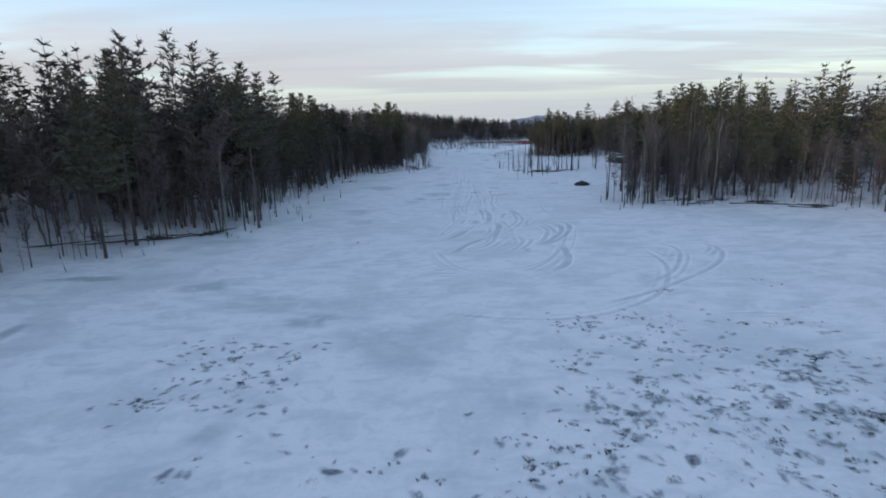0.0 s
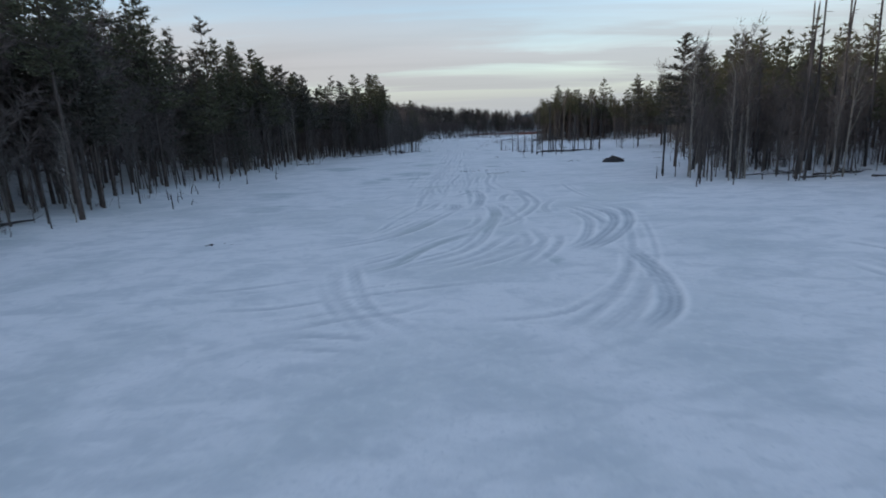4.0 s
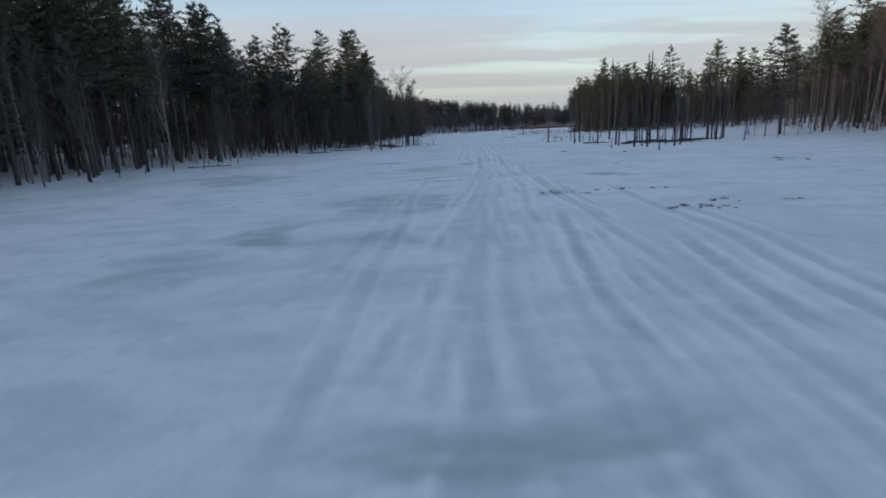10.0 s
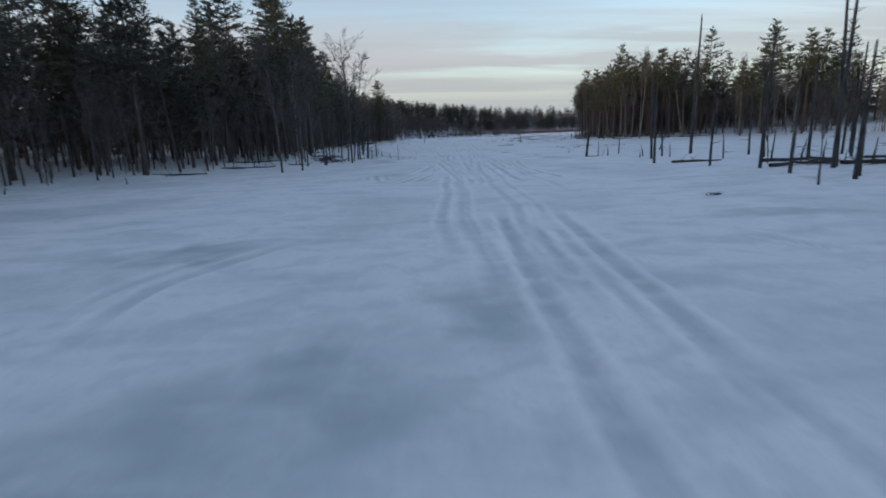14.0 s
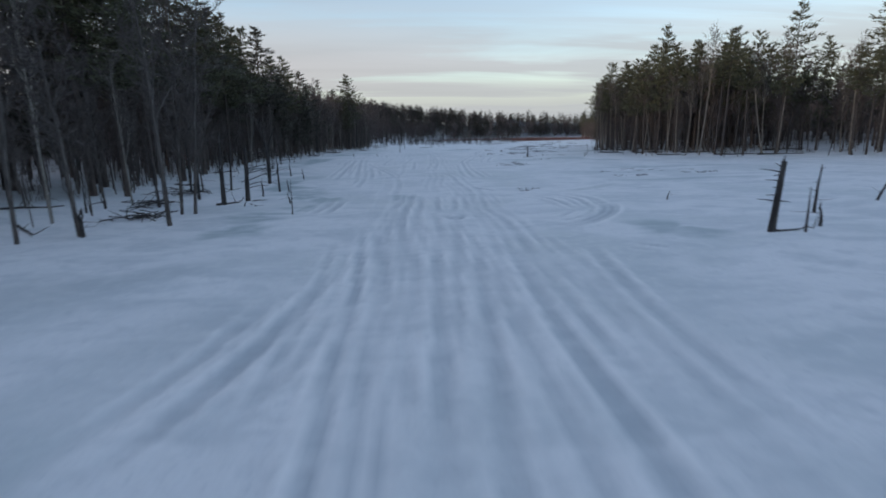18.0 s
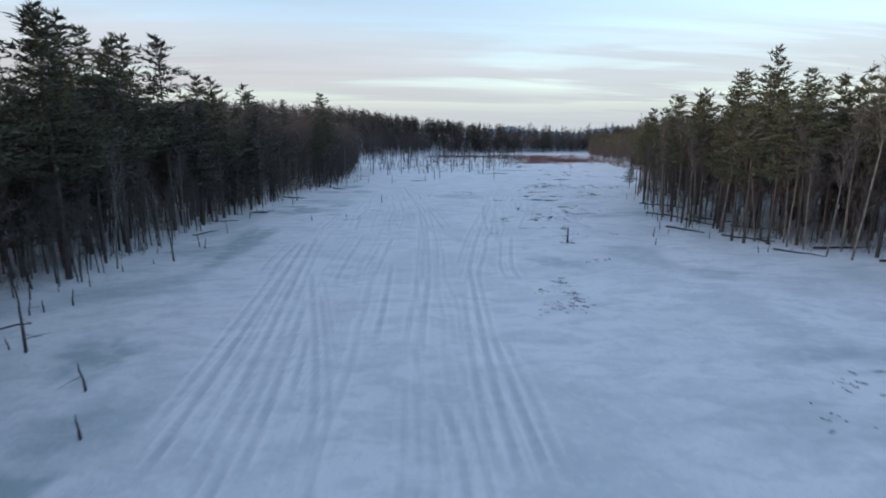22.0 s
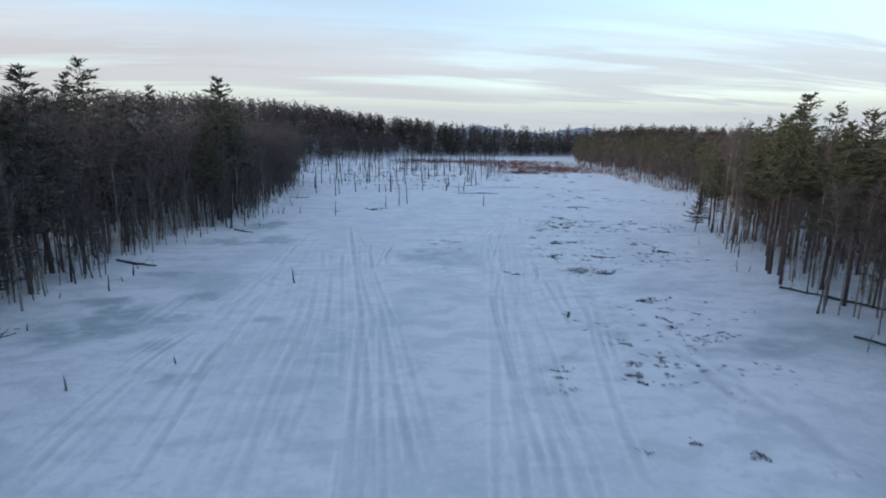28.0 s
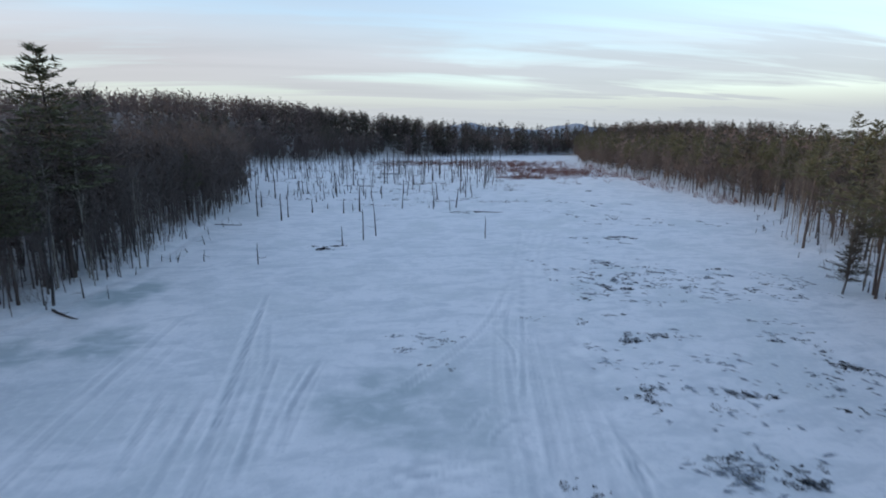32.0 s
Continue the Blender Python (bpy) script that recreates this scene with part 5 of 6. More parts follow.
# the nearest become trees of their own, the rest joins the wood behind
for kind, cap in (("pine", 230), ("wood", 300), ("snag", 130)):
    rows = sorted(NEAR[kind], key=lambda r: r[2] + (0 if 0 < r[1] < 400 else 20))
    for x, y, ds, p in rows[cap:]:
        BACK["west" if x < 12 else "east"].append((x, y, ds, p))
    for x, y, ds, p in rows[:cap]:
        f = tree_scale(x, y, x < 12)
        turn = prng.uniform(0, 6.28)
        if kind == "pine":
            k = int(prng.choice((4, 6, 7, 6, 7))) if x > 20 and y > 150 else int(prng.integers(0, 6)); s = f * prng.uniform(0.72, 1.05)
            put(PINE_SRC[k], x, y, turn, s, s * prng.uniform(0.92, 1.08))
        elif kind == "wood":
            k = int(prng.integers(5, 8)) if x > 20 and prng.random() < 0.85 else int(prng.integers(0, 5)); s = f * prng.uniform(0.6, 1.1) * (0.75 if ds < 3 and k < 5 else 1.0)
            put(WOOD_SRC[k], x, y, turn, s, s * prng.uniform(0.95, 1.2), 0, prng.normal(0, 0.04))
        else:
            k = int(prng.integers(0, 6)); s = prng.uniform(0.7, 1.2)
            put(SNAG_SRC[k], x, y, turn, s, s, 0, prng.normal(0, 0.05))

mrng = np.random.default_rng(8)
T_PINE = [pack(pine(mrng, h, 0.95, lo, sp, 0.4), (0, 1)) for h, lo, sp in ((22, 0.50, 0.20), (19, 0.46, 0.22), (24, 0.53, 0.19), (20, 0.48, 0.21))]
T_PINE_HIGH = [pack(pine(mrng, h, 0.95, lo, sp, 0.4), (0, 1)) for h, lo, sp in ((22, 0.56, 0.21), (19, 0.54, 0.22), (24, 0.58, 0.20), (20, 0.55, 0.22))]
T_WOOD = [pack(hardwood(mrng, h, fo, 0.6, 0.4), (2, 3)) for h, fo in ((15, 0.25), (13, 0.2), (16, 0.3), (12, 0.2))]
T_FPINE = [pack(pine(mrng, h, 0.95, 0.2, 0.26, 0.1), (0, 1)) for h in (21, 18)]
T_FPINE_HIGH = [pack(pine(mrng, h, 0.95, 0.36, 0.26, 0.1), (0, 1)) for h in (21, 18)]
T_FWOOD = [pack(hardwood(mrng, h, 0.25, 0.7, 0.1), (2, 3)) for h in (15, 13)]
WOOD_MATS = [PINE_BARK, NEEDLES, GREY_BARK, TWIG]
# the east wood takes the needle copy with sunlight in its colour
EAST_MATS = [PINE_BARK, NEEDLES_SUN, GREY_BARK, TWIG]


def wood_rows(rows, west_side):
    out = []
    for x, y, ds, p in rows:
        f = tree_scale(x, y, west_side)
        k = int(mrng.integers(0, 4)) + (0 if p else 4) if ds < 17 else int(mrng.integers(8, 10)) + (0 if p else 4) + (2 if p and ds > 28 else 0)
        s = f * mrng.uniform(0.78, 1.12)
        if west_side and not p and y > 270:
            s *= 1.22
        if west_side and ((y > 235 and p and mrng.random() < 0.6) or 95 < y < 150):
            s *= 1.1
        out.append((k, x, y, land(x, y), mrng.uniform(0, 6.28), s, s * mrng.uniform(0.92, 1.12)))
    return out


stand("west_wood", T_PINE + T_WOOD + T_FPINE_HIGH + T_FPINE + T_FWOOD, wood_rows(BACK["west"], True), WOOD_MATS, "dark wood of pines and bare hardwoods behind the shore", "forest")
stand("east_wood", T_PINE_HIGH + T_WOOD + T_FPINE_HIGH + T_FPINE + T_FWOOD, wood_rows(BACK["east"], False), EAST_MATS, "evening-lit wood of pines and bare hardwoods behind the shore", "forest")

far_rows = []
for k in range(3900):
    x = mrng.uniform(-330, 380)
    y = mrng.uniform(380, 800) if k % 3 else mrng.uniform(690, 800)
    d = shore(x, y)
    if d < 3 or (d < 55 and y < 400) or (x > 60 and d > 150 and y < 690 and k % 5) or (x < -200 and k % 2):
        continue
    share = 0.04 if x < 20 else 0.45
    if y > 650 and x > -20:
        share = 0.6
    q = int(mrng.integers(0, 2)) + (0 if mrng.random() < share else 2)
    s = mrng.uniform(0.8, 1.15)
    far_rows.append((q, x, y, land(x, y), mrng.uniform(0, 6.28), s * 1.2, s * (0.55 if k % 6 == 0 else 0.80 if q < 2 else 1.08)))
for _ in range(1100):           # close wood behind the head of the marsh
    x, y = mrng.uniform(-70, 300), mrng.uniform(600, 770)
    if shore(x, y) > 3:
        q = int(mrng.integers(0, 2)) + (0 if mrng.random() < (0.35 if x > -10 else 0.05) else 2)
        s = mrng.uniform(0.75, 1.05)
        far_rows.append((q, x, y, land(x, y), mrng.uniform(0, 6.28), s * 1.6, s * (0.82 if q < 2 else 1.1)))
for _ in range(2300):           # the woods on both sides, back from the shore
    x, y = mrng.uniform(-190, 230), mrng.uniform(-30, 440)
    d = shore(x, y)
    if 45 < d < (90 if x < 0 and y > 280 else 150):
        q = int(mrng.integers(0, 2)) + (0 if mrng.random() < (0.5 if y < 300 or x > 0 else 0.12) else 2)
        s = mrng.uniform(0.8, 1.1)
        far_rows.append((q, x, y, land(x, y), mrng.uniform(0, 6.28), s * 1.2, s * (0.85 if q < 2 else 1.0)))
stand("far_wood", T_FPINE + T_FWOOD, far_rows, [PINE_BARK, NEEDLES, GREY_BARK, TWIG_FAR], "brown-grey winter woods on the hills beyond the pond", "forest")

# saplings and undergrowth along the shores
T_BRUSH = [pack([brush(mrng, h, 9, 7)], (0,)) for h in (1.6, 2.3, 1.2)] + [pack([sapling(mrng, h)], (0,)) for h in (4, 6, 8, 5, 10, 7)]
for name, line in (("west_undergrowth", west), ("east_undergrowth", east)):
    bl, s = [], 0.0
    while s < line[1][-1]:
        by = shore_at(line, s, 0, 1)[1]
        dense = name == "west_undergrowth" and by > 215         # open feet of the woods elsewhere
        brushy = name == "east_undergrowth" and (248 < by < 350 or 66 < by < 150)
        for q in range(9 if dense else 8 if brushy else 5):
            d = mrng.uniform(0.6, 9) if q < (5 if dense else 1) else mrng.uniform(8 if dense else 3 if brushy else 13, 28)
            x, y = shore_at(line, s + mrng.uniform(-1, 1), d, 1)
            if -20 < y < 520 and shore(x, y) > 1:
                k = int(mrng.integers(0, 3)) if mrng.random() < (0.55 if brushy else 0.22) else int(mrng.integers(3, 9))
                bl.append((k, x, y, land(x, y), mrng.uniform(0, 6.28), mrng.uniform(0.7, 1.5), mrng.uniform(0.6, 1.3)))
        s += 2.0
    stand(name, T_BRUSH, bl, [TWIG], "leafless grey-brown saplings and brush along the snowy bank", "undergrowth")


# ---------------------------------------------------------------- landmark trees: the model trees stand at places of their own
def settle(ob, x, y, turn, s, sz=None, tilt=0.0):
    ob.matrix_basis = Matrix.Translation((x, y, land(x, y))) @ Euler((tilt, 0, turn)).to_matrix().to_4x4()
    ob.scale = (s, s, sz or s)


for k, x, y, h in ((0, -13.4, 357.5, 24.4), (3, 38.6, 112, 18.6), (2, 61, 290, 22), (4, -46, 125, 26), (1, -24, 187, 21), (5, -40, 133, 15), (6, 53.5, 294, 19), (7, 57.5, 313, 17.5)):
    settle(PINE_SRC[k], x, y, k * 1.1, h / PH[k] * (1.45 if k == 0 else 1.15), h / PH[k])
for k, x, y, h in ((0, -10.7, 186.8, 14), (1, -9.2, 189.0, 13), (2, -28, 151, 14), (3, -8.4, 197.7, 12), (4, -30, 140, 13), (5, 52, 284, 15), (6, 48.5, 279, 13), (7, 58, 301, 16)):
    settle(WOOD_SRC[k], x, y, k * 1.7, h / WH[k])
for k, x, y, h, tilt in ((0, -5.8, 209.0, 3.0, 0.03), (1, 27.3, 198.2, 2.3, -0.04), (2, 36, 186, 5.3, 0.0), (3, 44, 176, 8.5, 0.02), (4, -6.8, 234.4, 1.2, 0.0), (5, 25.9, 185.6, 8, 0.02)):
    settle(SNAG_SRC[k], x, y, k * 0.9, (h / SH[k]) ** 0.5, h / SH[k], tilt)

def tall_pines(*rows):
    """Pines that stand out of the skyline: which model, place, height."""
    for k, x, y, h in rows:
        put(PINE_SRC[k], x, y, (x * 5.3 + y) % 6.28, h / PH[k] * 1.2, h / PH[k])


tall_pines((4, -42, 112, 25), (2, -48, 118, 27), (2, -33.1, 145.7, 21.2), (0, -33, 149, 22), (2, -40, 152, 25), (0, -36, 158, 24), (1, -34, 165, 23), (1, -30, 168, 21), (4, -37, 170, 23), (0, -33, 172, 22), (1, -30.5, 175, 19), (2, -35, 178, 21.5), (0, -33, 182, 20))
tall_pines((4, -37, 183, 21.5), (3, -22, 205, 20), (2, -17, 214, 25), (4, -24, 216, 25), (0, -20, 221, 26), (1, -16.5, 229, 23), (2, -21.5, 233, 27), (0, -18.5, 240, 24), (0, -20.5, 256, 22), (1, -23.5, 261, 24), (4, -21, 267, 22), (0, -27, 270, 25), (1, -25, 275, 22), (1, -22.0, 281.2, 24.8), (0, -27.0, 282.7, 25), (2, -33.5, 286, 26.5), (3, -20, 286, 17), (4, -19.6, 293.5, 21.2))
tall_pines((0, -23, 297, 22), (5, -19.0, 297, 13), (5, -18.4, 304, 14), (3, -19.0, 311, 17), (1, -21, 318, 21), (5, -20, 333, 18), (4, -31.2, 350, 25), (0, -49.6, 379, 25.5), (1, -22, 385, 22), (0, 42, 113, 16.8), (1, 49, 118, 13), (3, 59, 183, 17.6), (2, 65.5, 281.4, 21.4))
tall_pines((6, 64.3, 287.5, 21.4), (7, 55, 289, 18.6), (6, 70.2, 326.5, 21.0))


def trunks(*rows):
    """Single drowned trunks and posts: which model, place, height, lean."""
    for k, x, y, h, tilt in rows:
        put(SNAG_SRC[k], x, y, (x * 7.3 + y * 3.1) % 6.28, (h / SH[k]) ** 0.35, h / SH[k], 0, tilt)


trunks((4, -23, 86, 1.3, 0), (4, 30, 87, 0.9, 0.1), (4, 34, 87.5, 1.0, 0), (0, 31.5, 89.5, 2.6, 0), (5, 42, 90, 17, 0.01), (1, 33.5, 91, 4, 0.03), (5, 37, 93, 12, 0.0), (5, 45, 94, 18, 0), (3, 34, 95, 9, 0.02), (5, 50, 95, 20, 0.0), (5, 47.5, 96, 19, 0.02), (5, 54, 96, 21, -0.02))
trunks((0, 29.5, 96, 1.3, 0), (1, 36, 97, 5, -0.04), (2, 31.5, 99, 6, 0), (5, 52, 99, 19, 0.01), (5, 43, 99, 15, 0.02), (3, 40, 99, 12, 0.02), (4, -25, 112, 1.2, 0.1), (4, -22.5, 118, 1.4, 0.05), (4, 26.5, 152.5, 1.6, 0), (1, 31, 159, 4, 0.02), (0, 23.5, 160, 1.2, 0.06), (2, 28, 160, 5, 0))
trunks((3, 27.0, 161.9, 7, 0.01), (1, 33, 162, 4.5, 0.03), (2, 26.4, 166.3, 6, 0.0), (5, 31.2, 168.8, 12.4, 0.0), (5, 32.0, 169.6, 12, 0.01), (3, 27.5, 171, 9, 0.03), (1, 38, 172, 5, 0), (1, 25.9, 174.8, 6.0, 0.02), (0, 33, 178, 2.4, 0.1), (3, 40, 178, 9, 0.02), (3, 23.5, 179.5, 6, 0.0), (1, 35, 182, 4, 0.05))
trunks((2, 44, 183, 7, 0), (4, 28.8, 187.8, 1.0, 0.05), (4, 25.7, 187.9, 0.5, 0.05), (4, 27.3, 189.0, 1.0, 0), (0, 28.6, 189.2, 3.0, 0.06), (4, 27.0, 190.3, 0.9, 0.0), (5, 32.8, 191.4, 14, 0.0), (4, -8.2, 197.5, 1.0, 0), (0, 34, 201.8, 1.7, 0.35), (4, 23, 205, 0.4, 0.04))
trunks((0, -9.5, 208, 3, 0.06), (1, -5.4, 208.3, 4.6, 0.12), (4, -1.2, 208.4, 0.55, 0), (4, -4.2, 213.0, 1.0, 0.05), (2, -12, 219.4, 4, 0.02), (4, -2.9, 215.8, 0.8, -0.2), (0, -3.8, 216.5, 2.6, 0.03), (4, -6.6, 217.1, 0.5, 0), (4, -3.9, 207.5, 0.25, 0), (4, -0.6, 294.4, 0.5, 0), (4, -12.9, 312.3, 1.3, 0.02), (4, -13.1, 318.1, 0.7, 0), (4, -10.6, 347, 1.0, 0), (0, -9, 350.3, 2, 0), (1, -8.5, 219, 4, 0.02), (4, -4.5, 230, 0.8, 0), (0, -13.2, 239.7, 3.2, 0.02), (0, -16.9, 247.1, 0.9, 0.0), (1, -14.8, 263.6, 3.4, 0.0))
trunks((0, 38.8, 268.8, 0.7, 0.0), (4, -14, 270, 0.9, 0.1), (4, -15, 271, 1.2, 0), (4, 41, 274, 1.0, 0), (4, -5.5, 291, 0.7, 0), (4, 4.3, 313.9, 1.5, 0.45), (0, -13.0, 340.2, 1.9, 0.03), (0, 5, 363, 2.4, 0.04), (4, -2, 365, 1.2, 0), (0, 15, 373, 2.6, 0.02), (0, 37, 376, 3.0, 0), (1, 18, 377, 4.6, 0))
trunks((1, 20, 380, 5.2, 0.01))

# rotted stubs in the ice along both shores
srng = np.random.default_rng(91)
for line, n in ((west, 60), (east, 60)):
    done = 0
    while done < n:
        x, y = shore_at(line, srng.uniform(0, line[1][-1]), srng.uniform(-3.2, 0.6), 1)
        if 40 < y < 400 and shore(x, y) < 0.8:
            s = srng.uniform(0.5, 1.0)
            put(SNAG_SRC[4], x, y, srng.uniform(0, 6.28), s, srng.uniform(0.35, 1.1), 0, srng.normal(0, 0.12))
            done += 1

# flooded trees of the two points of land on the east side
frng = np.random.default_rng(33)
for x0, x1, y0, y1, n in ((32, 58, 88, 106, 90), (27, 60, 163, 184, 30), (-13, -7, 196, 222, 9)):
    for _ in range(n):
        x, y = frng.uniform(x0, x1), frng.uniform(y0, y1)
        if frng.random() < (0.3 if y0 == 163 else 0.72):
            k = int(frng.integers(0, 5)); s = frng.uniform(0.3, 0.6) if y0 == 163 else frng.uniform(0.45, 0.95)
            put(WOOD_SRC[k], x, y, frng.uniform(0, 6.28), s * 0.85, s, 0, frng.normal(0, 0.03))
        else:
            k = int(frng.integers(0, 6)); s = frng.uniform(0.7, 1.3)
            put(SNAG_SRC[k], x, y, frng.uniform(0, 6.28), s, s, 0, frng.normal(0, 0.05))
# standing dead timber in the marsh at the head of the pond
T_SNAG = [pack([snag(frng, h, 3)], (0,)) for h in (3.0, 4.5, 6.5, 2.0)]
rows = []
for _ in range(860):
    y = frng.uniform(398, 640)
    x = frng.uniform(-34, 95)
    if x > np.interp(y, [398, 425, 470, 540, 640], [34, 44, 62, 84, 100]) or not inside(x, y):
        continue
    if y < 430 and frng.random() < 0.55:
        continue
    s = frng.uniform(0.8, 1.4)
    rows.append((int(frng.integers(0, 4)), x, y, -0.05, frng.uniform(0, 6.28), s * 1.15, frng.uniform(0.4, 1.05 if y < 470 else 1.5)))
stand("drowned_timber", T_SNAG, rows, [DEAD_WOOD], "standing dead timber across the frozen marsh", "dead trees")


# ---------------------------------------------------------------- marsh plants
def tussock(rng, r, blades, h):
    """Flattened clump of dead sedge poking through the snow."""
    g = Geo()
    for _ in range(blades):
        a, q = rng.uniform(0, 6.28), r * math.sqrt(rng.random())
        b = np.array([math.cos(a) * q, math.sin(a) * q * 0.55, -0.02])
        t = np.array([rng.normal(0, 0.5), rng.normal(0, 0.4), rng.uniform(0.25, 1.0)])
        t *= h * rng.uniform(0.5, 1.3) / np.linalg.norm(t)
        g.spike(b, b + t, 0.016, rng)
    return g


grng = np.random.default_rng(77)
T_TUFT = [pack([tussock(grng, r, n, h)], (0,)) for r, n, h in ((0.16, 22, 0.10), (0.24, 34, 0.12), (0.12, 16, 0.09), (0.34, 46, 0.13))]


def tuft_field(name, spots, label, mat=REED, size=1.0):
    """spots: (x, y, half width, half length, how many clumps, in how many knots)."""
    rows = []
    for x, y, a, b, n, knots in spots:
        kx, ky = grng.uniform(-a, a, knots), grng.uniform(-b, b, knots)
        for _ in range(n):
            q = int(grng.integers(0, knots))
            px, py = x + kx[q] + grng.normal(0, 0.45), y + ky[q] + grng.normal(0, 0.35)
            s = grng.uniform(0.5, 1.1) * size
            rows.append((int(grng.integers(0, 4)), px, py, land(px, py) + 0.01, grng.uniform(0, 6.28), s, s))
    return stand(name, T_TUFT, rows, [mat], label, "marsh grass")


tuft_field("sedge_clumps", [(12, 19, 10, 4, 170, 80), (15, 25, 8, 4, 150, 70), (13, 33, 5, 4, 50, 26), (-13, 29, 4, 4, 80, 36), (22, 24, 4, 6, 50, 22), (2, 17, 4, 3, 24, 10), (-4, 17, 8, 4, 24, 12), (24, 40, 6, 6, 20, 8)],
           "scattered dead sedge clumps poking through thin snow")
tuft_field("sedge_clumps", [(8.2, 119, 0.6, 0.25, 7, 3), (11.6, 119.2, 0.6, 0.5, 9, 3), (12.6, 112.6, 1.2, 0.3, 9, 5), (14, 114, 2.5, 0.8, 6, 4), (28.5, 132, 0.8, 0.4, 6, 3), (29, 134.8, 0.8, 0.4, 5, 3), (16.4, 158.5, 0.8, 0.3, 4, 2), (-9.6, 67.1, 0.8, 0.2, 5, 3), (24, 34, 2.2, 0.25, 16, 10)],
           "dead sedge clumps beside the wheel ruts")
tuft_field("sedge_clumps", [(28.4, 229.8, 0.5, 1.0, 5, 3), (31.3, 232.4, 0.8, 0.2, 6, 3), (33.1, 230.2, 0.6, 0.2, 5, 3), (27.6, 223.7, 0.3, 0.1, 7, 1), (29.2, 223.6, 0.5, 0.2, 7, 3), (37.4, 229.7, 0.5, 0.2, 4, 2), (37.3, 226.4, 1.0, 0.7, 18, 5), (36, 225, 0.8, 0.7, 7, 4), (22, 152, 0.8, 0.4, 5, 2), (21.5, 247.5, 1.4, 2.6, 24, 12), (28, 262, 2, 2, 12, 6), (33, 275, 5, 4, 20, 8)],
           "thin dead sedge in the open snow")
tuft_field("sedge_clumps", [(47, 350, 7, 9, 60, 24), (60, 346, 6, 5, 26, 12), (52, 327, 3, 5, 18, 9),
                            (56, 371, 5, 4, 30, 10), (66, 390, 8, 9, 40, 14), (72, 425, 9, 14, 50, 16), (88.6, 467.7, 3, 0.5, 22, 4), (82.9, 443.5, 2, 0.5, 16, 4), (58, 374, 3, 0.6, 14, 5), (83, 384, 3, 3, 16, 5)],
           "patches of dark flattened sedge on the snow", size=1.8)


def sedge_marks(*places):
    """Small separate clumps of sedge, each a little longer across the pond than along it."""
    tuft_field("sedge_clumps", [(x, y, 0.35 * n / 5, 0.12, n, max(1, n // 3)) for x, y, n in places], "small dark sedge clumps spotting the open snow", size=1.25)


sedge_marks((37.8, 305.2, 7), (38.8, 305, 8), (39.9, 305.1, 6), (41.2, 305.4, 4), (39, 302.4, 4), (36.4, 300.1, 4), (32.6, 295.3, 3), (30.5, 294.8, 10), (36.9, 297.8, 9), (36.7, 296.1, 8), (38.7, 295.6, 8), (39.9, 295.8, 7), (37.9, 294.6, 8), (32.5, 292.2, 6), (32.1, 291.1, 5), (30.2, 290.9, 9))
sedge_marks((28.6, 289.5, 9), (29.4, 288.5, 5), (31.5, 289.6, 4), (24.6, 290.7, 9), (24.4, 289.5, 6), (24.1, 288, 7), (31, 288.1, 4), (46.2, 301.1, 4), (44.5, 304.2, 5), (33.8, 290.7, 3), (35.6, 324.1, 5), (35.8, 317, 9), (38.7, 315.3, 9), (42.6, 323.2, 10), (55, 320.4, 4), (28.2, 282, 4), (31.3, 280.4, 5))
sedge_marks((34.3, 278.9, 4), (25.8, 280.9, 3), (20.7, 277.7, 4), (28.5, 270.3, 12), (15.6, 213, 3), (16.2, 212.1, 3), (34.3, 286, 4), (40.3, 300.4, 6), (43, 299, 4))
sedge_marks((48, 357.6, 16), (44.6, 352, 12), (46.4, 350, 14), (44.6, 346.4, 20), (43.6, 342.2, 9), (39.7, 343.4, 10), (40.1, 338.9, 10), (36.8, 337.4, 6), (50, 352.2, 7), (52.2, 351.9, 6), (60.1, 352.8, 12), (59.4, 350, 9), (52.2, 346, 9), (52.9, 343.6, 8), (57.9, 344.1, 8), (62, 346.5, 10), (52.3, 342.3, 7))
sedge_marks((39.3, 332.8, 16), (39.4, 334.1, 8), (37.9, 332.2, 9), (41.6, 333.4, 12), (42.4, 333.4, 7), (41.6, 323.7, 16), (43.6, 322.9, 10), (39, 322.2, 7), (36.3, 325, 9), (35.7, 323.1, 6), (34.2, 325, 3), (36, 317.5, 18), (36.8, 316.7, 10), (38.9, 316.3, 12), (38.3, 315.4, 10), (39.5, 315.1, 7))
sedge_marks((52.5, 328.6, 10), (52, 326.8, 12), (51.5, 325.9, 8), (49.2, 325, 6), (46.9, 323.4, 6), (46.8, 321, 8), (40.9, 320.9, 6), (33.2, 338.6, 8), (28.7, 315.9, 8), (27.4, 316.8, 3), (22.9, 335.1, 7), (24.4, 334.5, 8), (21.3, 333.7, 4), (22.8, 330.6, 3), (24.1, 329.5, 3))
